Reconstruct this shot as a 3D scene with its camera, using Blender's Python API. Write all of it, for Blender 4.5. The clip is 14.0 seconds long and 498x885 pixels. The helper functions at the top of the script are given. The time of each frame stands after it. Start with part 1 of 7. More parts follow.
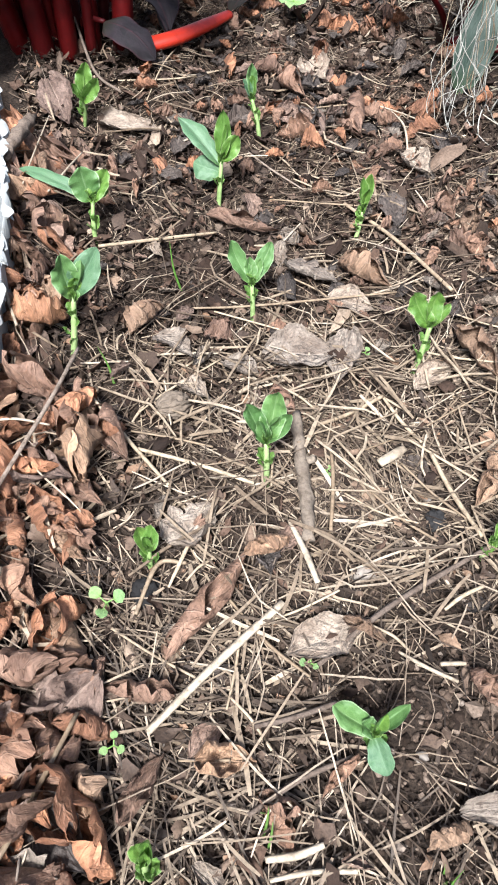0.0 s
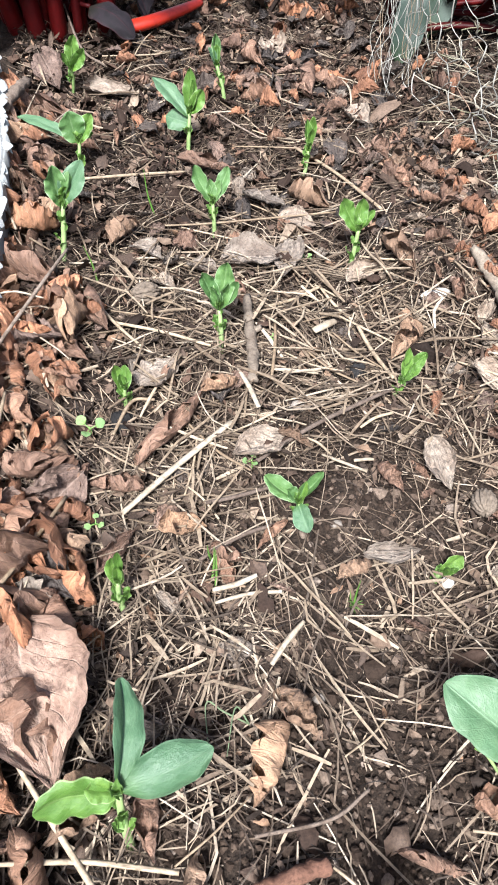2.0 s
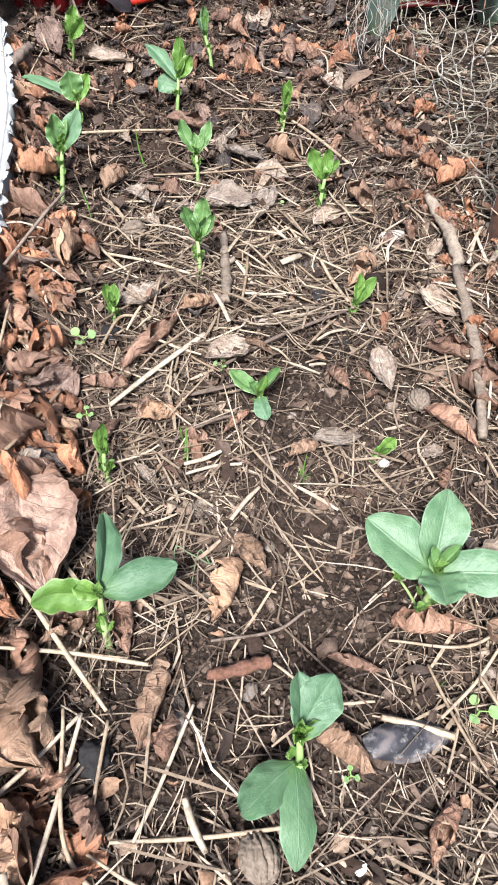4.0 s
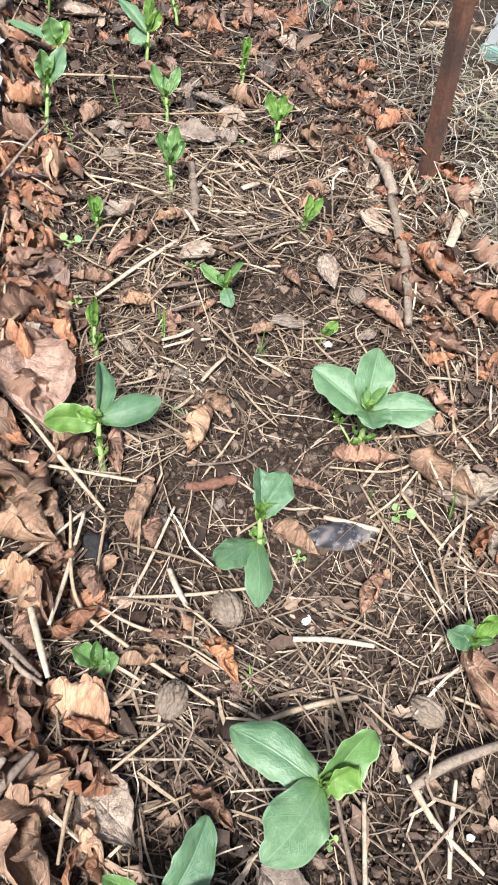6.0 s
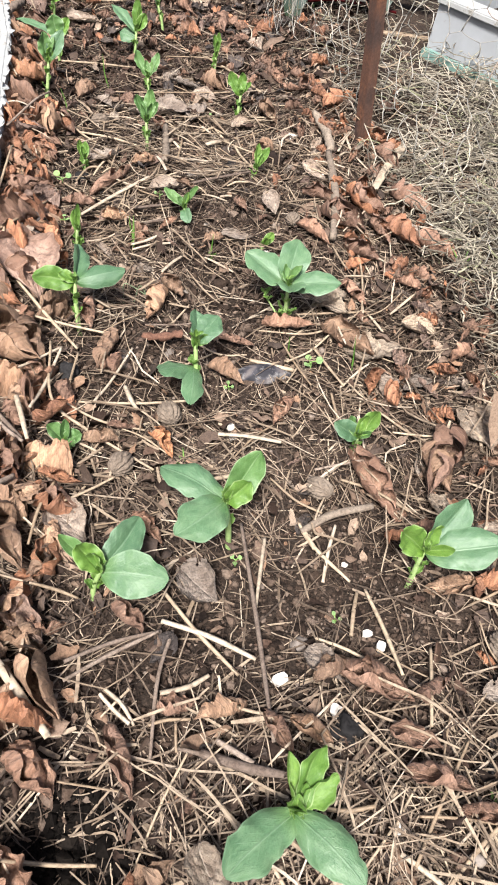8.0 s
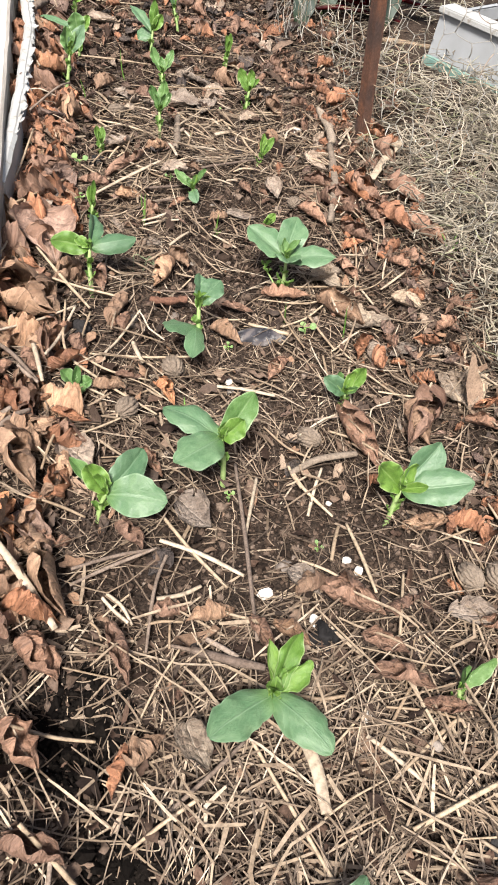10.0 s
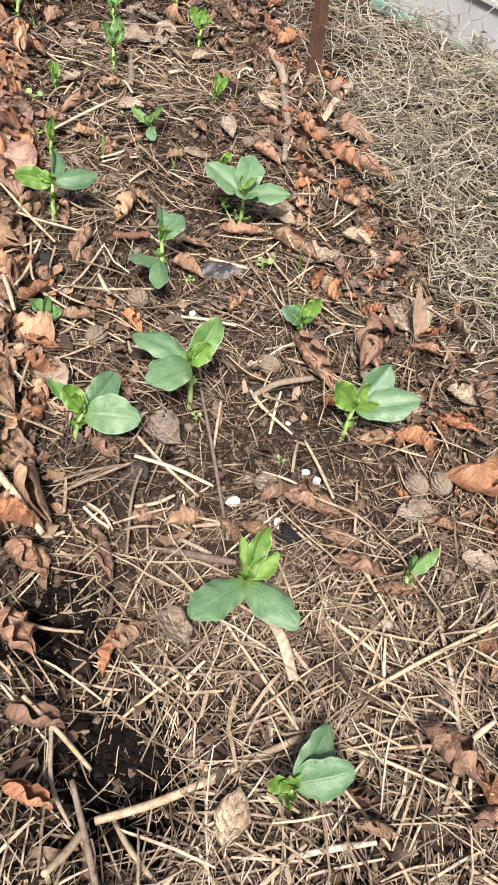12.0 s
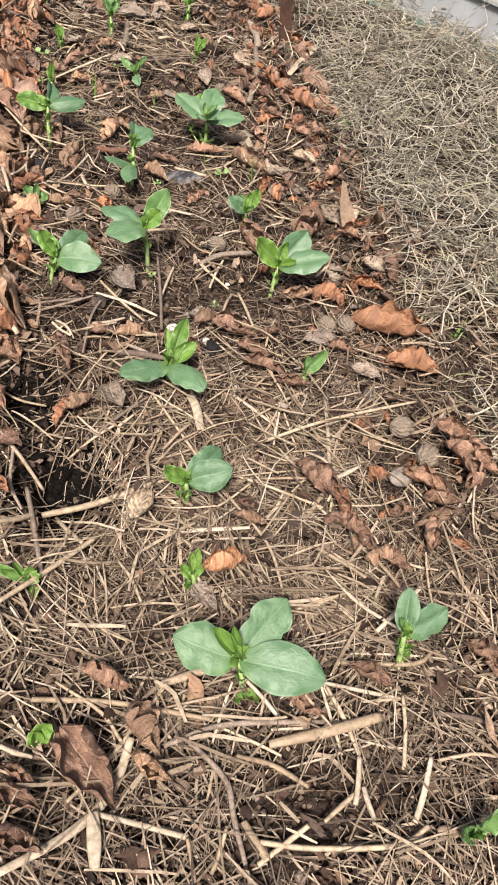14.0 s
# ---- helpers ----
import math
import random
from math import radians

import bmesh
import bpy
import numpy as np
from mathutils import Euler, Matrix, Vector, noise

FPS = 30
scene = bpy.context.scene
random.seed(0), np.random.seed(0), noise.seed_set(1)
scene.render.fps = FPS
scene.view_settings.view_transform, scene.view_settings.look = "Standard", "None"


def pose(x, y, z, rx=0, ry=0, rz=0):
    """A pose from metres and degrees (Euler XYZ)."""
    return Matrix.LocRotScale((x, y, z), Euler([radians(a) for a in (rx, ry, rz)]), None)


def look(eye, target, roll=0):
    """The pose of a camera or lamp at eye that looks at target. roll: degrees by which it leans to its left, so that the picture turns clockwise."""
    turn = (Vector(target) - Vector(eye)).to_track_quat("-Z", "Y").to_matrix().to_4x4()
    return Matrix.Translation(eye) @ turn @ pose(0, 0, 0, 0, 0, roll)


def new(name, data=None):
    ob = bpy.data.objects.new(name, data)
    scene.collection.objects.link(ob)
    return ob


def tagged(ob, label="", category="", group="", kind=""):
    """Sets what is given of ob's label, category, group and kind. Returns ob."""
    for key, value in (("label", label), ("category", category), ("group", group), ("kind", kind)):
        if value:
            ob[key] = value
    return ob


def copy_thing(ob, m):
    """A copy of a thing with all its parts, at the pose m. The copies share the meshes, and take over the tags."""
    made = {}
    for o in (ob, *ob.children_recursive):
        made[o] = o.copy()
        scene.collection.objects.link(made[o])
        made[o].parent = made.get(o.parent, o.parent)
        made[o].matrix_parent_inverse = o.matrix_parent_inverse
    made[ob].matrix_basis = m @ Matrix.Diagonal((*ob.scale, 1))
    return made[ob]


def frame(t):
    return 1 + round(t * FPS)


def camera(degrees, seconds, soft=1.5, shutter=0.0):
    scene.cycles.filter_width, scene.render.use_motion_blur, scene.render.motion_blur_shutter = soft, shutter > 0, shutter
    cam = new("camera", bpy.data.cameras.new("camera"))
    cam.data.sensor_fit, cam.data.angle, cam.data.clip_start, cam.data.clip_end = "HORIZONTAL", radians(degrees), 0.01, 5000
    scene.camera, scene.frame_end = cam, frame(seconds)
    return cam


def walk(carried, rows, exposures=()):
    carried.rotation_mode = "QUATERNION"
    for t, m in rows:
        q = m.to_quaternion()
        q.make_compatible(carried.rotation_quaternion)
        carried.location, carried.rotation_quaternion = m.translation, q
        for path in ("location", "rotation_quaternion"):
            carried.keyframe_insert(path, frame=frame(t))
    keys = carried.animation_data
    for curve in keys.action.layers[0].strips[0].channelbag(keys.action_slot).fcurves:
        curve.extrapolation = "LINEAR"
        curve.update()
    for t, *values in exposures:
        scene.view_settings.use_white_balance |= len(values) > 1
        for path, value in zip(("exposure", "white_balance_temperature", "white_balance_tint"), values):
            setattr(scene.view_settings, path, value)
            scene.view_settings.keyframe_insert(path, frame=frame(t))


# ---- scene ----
cam = camera(38.6, 14.0, soft=1.8, shutter=0.1)
PATH = [
    (0, (-0.077, 0.358, 0.607), (0.101, 1.554, -0.986), 0.9),
    (0.5, (-0.067, 0.304, 0.605), (0.113, 1.494, -0.992), 0.4),
    (1, (-0.067, 0.246, 0.607), (0.091, 1.459, -0.975), -0.4),
    (1.5, (-0.069, 0.183, 0.616), (0.124, 1.406, -0.954), 1.1),
    (2, (-0.067, 0.114, 0.619), (0.132, 1.357, -0.935), 0.6),
    (2.2, (-0.067, 0.095, 0.621), (0.122, 1.352, -0.923), 0.6),
    (4.3, (-0.055, -0.075, 0.648), (0.155, 1.145, -0.923), 2.0),
    (4.5, (-0.059, -0.094, 0.642), (0.178, 1.119, -0.93), 3.2),
    (5, (-0.093, -0.146, 0.656), (0.252, 1.054, -0.906), 5.9),
    (5.5, (-0.106, -0.199, 0.69), (0.283, 0.975, -0.882), 6.7),
    (6, (-0.111, -0.256, 0.676), (0.234, 0.935, -0.893), 7.4),
    (6.5, (-0.118, -0.351, 0.656), (0.177, 0.858, -0.91), 6.6),
    (7, (-0.107, -0.444, 0.666), (0.203, 0.804, -0.866), 6.7),
    (7.5, (-0.105, -0.527, 0.684), (0.226, 0.757, -0.813), 7.2),
    (8, (-0.084, -0.595, 0.684), (0.26, 0.694, -0.806), 7.1),
    (8.2, (-0.08, -0.619, 0.68), (0.246, 0.67, -0.814), 6.5),
    (10.3, (-0.093, -0.735, 0.691), (0.256, 0.584, -0.771), 8.8),
    (10.5, (-0.094, -0.757, 0.7), (0.267, 0.559, -0.761), 9.2),
    (11, (-0.111, -0.783, 0.706), (0.305, 0.499, -0.772), 11.1),
    (11.5, (-0.133, -0.753, 0.7), (0.325, 0.459, -0.824), 12.5),
    (12, (-0.129, -0.78, 0.708), (0.346, 0.416, -0.823), 13.0),
    (12.5, (-0.112, -0.882, 0.702), (0.251, 0.419, -0.773), 10.9),
    (13, (-0.058, -0.996, 0.688), (0.247, 0.321, -0.785), 9.0),
    (13.5, (-0.043, -1.085, 0.689), (0.282, 0.222, -0.789), 9.0),
    (14, (-0.052, -1.152, 0.707), (0.335, 0.122, -0.785), 10.1),
]
walk(cam, [(t, look(eye, target, roll)) for t, eye, target, roll in PATH],
     [(0, 2.05, 5770, 9), (2.2, 2.08, 5800, 10), (5, 2.00, 5950, 12.5), (8, 1.90, 6220, 12.5), (11, 1.81, 6560, 13), (12.5, 1.83, 6620, 13.5), (14, 1.64, 6680, 14)])

# ---- world, sun, exposure ----
SUN_ELEVATION, SUN_TURN = 57.0, 203.0
world = bpy.data.worlds.new("overcast_sky")
scene.world = world
world.use_nodes = True
sky = world.node_tree.nodes.new("ShaderNodeTexSky")
sky.sky_type = 'NISHITA'
sky.sun_disc = False
sky.sun_elevation, sky.sun_rotation = radians(SUN_ELEVATION), radians(SUN_TURN)
sky.air_density, sky.dust_density, sky.ozone_density = 1.0, 6.0, 0.6
world.node_tree.links.new(sky.outputs[0], world.node_tree.nodes["Background"].inputs[0])
world.node_tree.nodes["Background"].inputs[1].default_value = 0.057
sun_lamp = bpy.data.lights.new("sun", 'SUN')
sun_lamp.energy, sun_lamp.angle, sun_lamp.color = 3.55, radians(12), (1.0, 0.96, 0.90)
sun = new("sun", sun_lamp)
sun_way = Vector((math.sin(radians(SUN_TURN)) * math.cos(radians(SUN_ELEVATION)), math.cos(radians(SUN_TURN)) * math.cos(radians(SUN_ELEVATION)), math.sin(radians(SUN_ELEVATION))))
sun.matrix_world = look(sun_way * 20, (0, 0, 0))


# ---- materials ----
def node_kit(name, rough=0.8, spec=0.3):
    m = bpy.data.materials.new(name)
    m.use_nodes = True
    n, l = m.node_tree.nodes, m.node_tree.links
    p = n["Principled BSDF"]
    p.inputs["Roughness"].default_value = rough
    p.inputs["Specular IOR Level"].default_value = spec
    return m, n, l, p


def ramp(n, l, src, stops):
    r = n.new("ShaderNodeValToRGB")
    e = r.color_ramp.elements
    while len(e) < len(stops):
        e.new(0.5)
    for el, (pos, c) in zip(e, stops):
        el.position, el.color = pos, (*c, 1)
    l.new(src, r.inputs[0])
    return r.outputs[0]


def noise_tex(n, l, scale, detail=4.0, rough=0.6, vec=None, stretch=None):
    t = n.new("ShaderNodeTexNoise")
    t.inputs["Scale"].default_value, t.inputs["Detail"].default_value, t.inputs["Roughness"].default_value = scale, detail, rough
    if vec is None:
        vec = n.new("ShaderNodeTexCoord").outputs["Object"]
    if stretch:
        mp = n.new("ShaderNodeMapping")
        mp.inputs["Scale"].default_value = stretch
        l.new(vec, mp.inputs[0])
        vec = mp.outputs[0]
    l.new(vec, t.inputs["Vector"])
    return t.outputs[0]


def blend(n, l, a, b, fac, mode='MIX'):
    x = n.new("ShaderNodeMix")
    x.data_type, x.blend_type = 'RGBA', mode
    for s, v in ((x.inputs[6], a), (x.inputs[7], b), (x.inputs[0], fac)):
        if isinstance(v, bpy.types.NodeSocket):
            l.new(v, s)
        elif isinstance(v, (int, float)):
            s.default_value = v
        else:
            s.default_value = (*v, 1)
    return x.outputs[2]


def calc(n, l, op, a, b=0.0, c=0.0):
    x = n.new("ShaderNodeMath")
    x.operation = op
    for s, v in zip(x.inputs, (a, b, c)):
        if isinstance(v, bpy.types.NodeSocket):
            l.new(v, s)
        else:
            s.default_value = v
    return x.outputs[0]


def relief(n, l, p, height, strength, distance=0.002):
    b = n.new("ShaderNodeBump")
    b.inputs["Strength"].default_value, b.inputs["Distance"].default_value = strength, distance
    l.new(height, b.inputs["Height"])
    l.new(b.outputs[0], p.inputs["Normal"])


def litter_material(name, stops, scale=90.0, rough=0.8, per_object=False, stretch=None, spec=0.25, spots=0.35):
    """A dry plant material: one tone for each piece, mottled and grained."""
    m, n, l, p = node_kit(name, rough, spec)
    rnd = n.new("ShaderNodeObjectInfo").outputs["Random"] if per_object else n.new("ShaderNodeNewGeometry").outputs["Random Per Island"]
    tone = ramp(n, l, rnd, stops)
    grain = noise_tex(n, l, scale, 5, 0.65, stretch=stretch)
    dark = ramp(n, l, grain, [(0.3, (0.35, 0.33, 0.3)), (0.55, (1, 1, 1)), (0.8, (1.25, 1.2, 1.1))])
    col = blend(n, l, tone, dark, 0.75, 'MULTIPLY')
    stain = ramp(n, l, noise_tex(n, l, scale * 0.22, 3), [(0.45, (1, 1, 1)), (0.7, (0.45, 0.4, 0.36))])
    col = blend(n, l, col, stain, spots, 'MULTIPLY')
    l.new(col, p.inputs["Base Color"])
    relief(n, l, p, grain, 0.5, 0.0015)
    return m


def leaf_material(name, base, edge, vein, through_light, rough=0.5, dry=False):
    """A leaf blade with midrib and side veins laid along its own length, wrinkled when dry."""
    m, n, l, p = node_kit(name, rough, 0.35 if dry else 0.42)
    uv = n.new("ShaderNodeUVMap").outputs[0]
    rnd = calc(n, l, 'FRACT', calc(n, l, 'ADD', n.new("ShaderNodeObjectInfo").outputs["Random"], n.new("ShaderNodeNewGeometry").outputs["Random Per Island"]))
    shift = n.new("ShaderNodeVectorMath")
    shift.operation = 'MULTIPLY_ADD'
    l.new(rnd, shift.inputs[0])
    shift.inputs[1].default_value = (37, 53, 19)
    l.new(uv, shift.inputs[2])
    vec = shift.outputs[0]
    sep = n.new("ShaderNodeSeparateXYZ")
    l.new(uv, sep.inputs[0])
    wander = calc(n, l, 'MULTIPLY', calc(n, l, 'SUBTRACT', noise_tex(n, l, 3.0, 3, 0.6, vec), 0.5), 0.14 if dry else 0.04)
    across = calc(n, l, 'ABSOLUTE', calc(n, l, 'ADD', calc(n, l, 'SUBTRACT', sep.outputs[0], 0.5), wander))
    slant = calc(n, l, 'ADD', calc(n, l, 'SUBTRACT', sep.outputs[1], calc(n, l, 'MULTIPLY', across, 0.7)), wander)
    wave = calc(n, l, 'ABSOLUTE', calc(n, l, 'SINE', calc(n, l, 'MULTIPLY', slant, 24.0)))
    side = calc(n, l, 'SUBTRACT', 1.0, calc(n, l, 'MINIMUM', calc(n, l, 'MULTIPLY', wave, 5.0), 1.0))
    mid = calc(n, l, 'SUBTRACT', 1.0, calc(n, l, 'MINIMUM', calc(n, l, 'MULTIPLY', across, 34.0), 1.0))
    lines = calc(n, l, 'MAXIMUM', mid, calc(n, l, 'MULTIPLY', side, 0.55 if dry else 0.3))
    mott, fine = noise_tex(n, l, 4.5, 6, 0.68, vec), noise_tex(n, l, 26, 5, 0.7, vec)
    col = blend(n, l, base, edge, ramp(n, l, mott, [(0.36, (0, 0, 0)), (0.66, (1, 1, 1))]))
    col = blend(n, l, col, ramp(n, l, rnd, [(0, (0.66, 0.66, 0.68)), (0.5, (1, 1, 1)), (1, (1.32, 1.27, 1.2))] if dry else [(0, (0.82, 0.86, 0.84)), (0.5, (1, 1, 1)), (1, (1.15, 1.1, 1.05))]), 1.0, 'MULTIPLY')
    col = blend(n, l, col, ramp(n, l, fine, [(0.3, (0.5, 0.46, 0.42)), (0.52, (1, 1, 1)), (0.75, (1.3, 1.25, 1.18))]), 0.85 if dry else 0.25, 'MULTIPLY')
    if dry:
        patch = ramp(n, l, noise_tex(n, l, 2.2, 5, 0.6, vec), [(0.40, (1.12, 1.1, 1.06)), (0.62, (0.6, 0.53, 0.48))])
        col = blend(n, l, col, patch, 0.8, 'MULTIPLY')
    else:
        rim = calc(n, l, 'GREATER_THAN', across, 0.462)
        col = blend(n, l, col, vein, calc(n, l, 'MULTIPLY', rim, 0.55 if through_light > 0.25 else 0.25))
        root = ramp(n, l, sep.outputs[1], [(0.0, (0.85, 0.95, 0.45)), (0.28, (1, 1, 1))])
        col = blend(n, l, col, root, 0.8, 'MULTIPLY')
    col = blend(n, l, col, vein, calc(n, l, 'MULTIPLY', lines, 0.5 if dry else 0.32))
    l.new(col, p.inputs["Base Color"])
    if dry:
        vor = n.new("ShaderNodeTexVoronoi")
        vor.inputs["Scale"].default_value = 7.0
        l.new(vec, vor.inputs["Vector"])
        mott = calc(n, l, 'ADD', mott, calc(n, l, 'MULTIPLY', vor.outputs["Distance"], 0.9))
    h = calc(n, l, 'ADD', calc(n, l, 'MULTIPLY', lines, 0.22), calc(n, l, 'ADD', mott, calc(n, l, 'MULTIPLY', fine, 0.35 if dry else 0.12)))
    relief(n, l, p, h, 1.0 if dry else 0.7, 0.007 if dry else 0.0028)
    t = n.new("ShaderNodeBsdfTranslucent")
    l.new(col, t.inputs[0])
    mix = n.new("ShaderNodeMixShader")
    mix.inputs[0].default_value = through_light
    l.new(p.outputs[0], mix.inputs[1])
    l.new(t.outputs[0], mix.inputs[2])
    l.new(mix.outputs[0], n["Material Output"].inputs[0])
    return m


BEAN_YOUNG = leaf_material("bean_leaf_young", (0.080, 0.168, 0.028), (0.135, 0.245, 0.050), (0.29, 0.37, 0.17), 0.34, 0.38)
BEAN_MID = leaf_material("bean_leaf_green", (0.070, 0.150, 0.040), (0.112, 0.206, 0.070), (0.27, 0.36, 0.20), 0.30, 0.42)
BEAN_BLUE = leaf_material("bean_leaf_bluegreen", (0.056, 0.120, 0.058), (0.094, 0.166, 0.088), (0.19, 0.27, 0.175), 0.22, 0.42)
DRY = {
    "tan": leaf_material("dry_leaf_tan", (0.315, 0.212, 0.142), (0.225, 0.146, 0.097), (0.4, 0.3, 0.215), 0.12, 0.7, True),
    "grey": leaf_material("dry_leaf_grey", (0.295, 0.252, 0.210), (0.205, 0.168, 0.138), (0.37, 0.315, 0.262), 0.06, 0.75, True),
    "brown": leaf_material("dry_leaf_brown", (0.262, 0.163, 0.115), (0.160, 0.098, 0.070), (0.35, 0.245, 0.178), 0.10, 0.6, True),
    "rust": leaf_material("dry_leaf_rust", (0.36, 0.182, 0.104), (0.215, 0.106, 0.063), (0.45, 0.27, 0.165), 0.14, 0.6, True),
    "amber": leaf_material("dry_leaf_amber", (0.46, 0.25, 0.140), (0.31, 0.155, 0.084), (0.54, 0.34, 0.215), 0.16, 0.6, True),
    "pale": leaf_material("dry_leaf_pale", (0.37, 0.312, 0.24), (0.275, 0.222, 0.166), (0.45, 0.385, 0.31), 0.08, 0.75, True),
    "mauve": leaf_material("dry_leaf_mauve", (0.235, 0.168, 0.137), (0.165, 0.114, 0.092), (0.33, 0.25, 0.2), 0.05, 0.7, True),
    "dark": leaf_material("dry_leaf_dark", (0.09, 0.075, 0.068), (0.055, 0.046, 0.042), (0.13, 0.108, 0.092), 0.03, 0.7, True),
}
STRAW = litter_material("straw", [(0, (0.04, 0.029, 0.021)), (0.35, (0.102, 0.075, 0.052)), (0.7, (0.17, 0.130, 0.092)), (0.92, (0.25, 0.2, 0.148)), (1, (0.35, 0.295, 0.228))], 190, 0.6)
STRAW_TOP = litter_material("pale_straw", [(0, (0.12, 0.088, 0.060)), (0.5, (0.205, 0.158, 0.110)), (0.85, (0.28, 0.223, 0.16)), (1, (0.38, 0.315, 0.238))], 170, 0.6, spots=0.5)
BRANCH = litter_material("barkless_branch", [(0, (0.14, 0.112, 0.086)), (1, (0.205, 0.168, 0.13))], 260, 0.85, True, spots=0.6)
STRAW_ONE = litter_material("straw_stalk", [(0, (0.18, 0.132, 0.086)), (0.5, (0.255, 0.198, 0.136)), (1, (0.33, 0.265, 0.185))], 170, 0.6, True, spots=0.5)
PALE_ONE = litter_material("pale_straw_stalk", [(0, (0.25, 0.205, 0.15)), (1, (0.38, 0.32, 0.245))], 170, 0.6, True, spots=0.55)
TWIG_ONE = litter_material("twig_bark", [(0, (0.085, 0.063, 0.050)), (0.5, (0.14, 0.108, 0.085)), (1, (0.21, 0.168, 0.134))], 420, 0.9, True, spots=0.8)
FIBRE = litter_material("fine_fibre", [(0, (0.013, 0.009, 0.0066)), (0.45, (0.046, 0.032, 0.023)), (0.8, (0.14, 0.103, 0.073)), (1, (0.31, 0.25, 0.183))], 190, 0.7, spec=0.18)
BITS = litter_material("leaf_crumble", [(0, (0.03, 0.021, 0.016)), (0.4, (0.075, 0.050, 0.036)), (0.7, (0.135, 0.094, 0.067)), (0.85, (0.18, 0.108, 0.066)), (1, (0.23, 0.18, 0.135))], 330, 0.75, spots=0.5)
HAY = litter_material("dry_grass", [(0, (0.045, 0.039, 0.029)), (0.3, (0.135, 0.118, 0.088)), (0.6, (0.232, 0.207, 0.158)), (0.85, (0.345, 0.31, 0.244)), (0.95, (0.17, 0.18, 0.095)), (1, (0.43, 0.385, 0.31))], 190, 0.6)
CRUMB = litter_material("soil_crumb", [(0, (0.013, 0.009, 0.007)), (0.45, (0.041, 0.0285, 0.021)), (0.8, (0.086, 0.062, 0.047)), (0.96, (0.135, 0.102, 0.079)), (1, (0.19, 0.155, 0.128))], 420, 0.95, spec=0.08)
RED_BARK = litter_material("red_bark", [(0, (0.088, 0.042, 0.028)), (1, (0.115, 0.058, 0.038))], 420, 0.9, True, spots=0.9)
LIMP_GRASS = litter_material("limp_grass", [(0, (0.10, 0.14, 0.075)), (1, (0.15, 0.19, 0.105))], 90, 0.6, True, spots=0.3)
MOULD = litter_material("leaf_mould", [(0, (0.011, 0.0072, 0.0056)), (0.6, (0.034, 0.0215, 0.0158)), (1, (0.085, 0.054, 0.039))], 330, 0.8, spots=0.4, spec=0.12)


# Near-black crumb colour, put only into the two hollows to darken them.
BLACK_SOIL = litter_material("black_soil", [(0, (0.003, 0.0024, 0.002)), (0.7, (0.006, 0.0048, 0.004)), (1, (0.013, 0.0105, 0.0085))], 420, 0.95, spec=0.05)


def soil_material():
    m, n, l, p = node_kit("garden_soil", 0.95, 0.15)
    fine, coarse = noise_tex(n, l, 260, 6, 0.7), noise_tex(n, l, 9, 5, 0.6)
    a = ramp(n, l, fine, [(0.3, (0.010, 0.0072, 0.0056)), (0.55, (0.032, 0.023, 0.0172)), (0.75, (0.082, 0.061, 0.046))])
    b = ramp(n, l, coarse, [(0.35, (0.62, 0.6, 0.58)), (0.65, (1.25, 1.2, 1.15))])
    l.new(blend(n, l, a, b, 0.8, 'MULTIPLY'), p.inputs["Base Color"])
    v = n.new("ShaderNodeTexVoronoi")
    v.inputs["Scale"].default_value = 170
    l.new(n.new("ShaderNodeTexCoord").outputs["Object"], v.inputs["Vector"])
    relief(n, l, p, calc(n, l, 'ADD', fine, v.outputs["Distance"]), 0.9, 0.004)
    return m


SOIL = soil_material()
STEM = litter_material("bean_stem", [(0, (0.17, 0.255, 0.085)), (1, (0.235, 0.32, 0.13))], 70, 0.5, True, spots=0.15)
GRASS = litter_material("green_grass", [(0, (0.065, 0.15, 0.022)), (1, (0.12, 0.22, 0.05))], 60, 0.5, True, spots=0.1)
SPROUT = litter_material("sprout_green", [(0, (0.12, 0.22, 0.05)), (1, (0.17, 0.29, 0.085))], 60, 0.5, True, spots=0.1)
WALNUT = litter_material("walnut_shell", [(0, (0.115, 0.09, 0.068)), (1, (0.155, 0.125, 0.096))], 210, 0.85, True)
SHELL_WHITE = litter_material("white_shell", [(0, (0.36, 0.33, 0.29)), (1, (0.5, 0.47, 0.42))], 120, 0.6, True, spots=0.4)
PEBBLE = litter_material("pebble_stone", [(0, (0.12, 0.1, 0.085)), (1, (0.23, 0.2, 0.17))], 120, 0.7, True)
CHAR = litter_material("dark_stone", [(0, (0.010, 0.0095, 0.0095)), (1, (0.024, 0.023, 0.023))], 320, 0.9, True, spec=0.15)


def mussel_material():
    m, n, l, p = node_kit("mussel_shell", 0.72, 0.25)
    w = n.new("ShaderNodeTexWave")
    w.wave_type = 'RINGS'
    w.inputs["Scale"].default_value, w.inputs["Distortion"].default_value, w.inputs["Detail"].default_value = 45, 4, 3
    l.new(n.new("ShaderNodeTexCoord").outputs["Object"], w.inputs["Vector"])
    bands = ramp(n, l, w.outputs["Fac"], [(0.2, (0.012, 0.012, 0.015)), (0.7, (0.030, 0.029, 0.034)), (1, (0.075, 0.065, 0.062))])
    worn = ramp(n, l, noise_tex(n, l, 60, 5, 0.7), [(0.5, (0, 0, 0)), (0.64, (1, 1, 1))])
    l.new(blend(n, l, bands, (0.22, 0.21, 0.20), calc(n, l, 'MULTIPLY', worn, 0.55)), p.inputs["Base Color"])
    relief(n, l, p, w.outputs["Fac"], 0.5, 0.001)
    return m


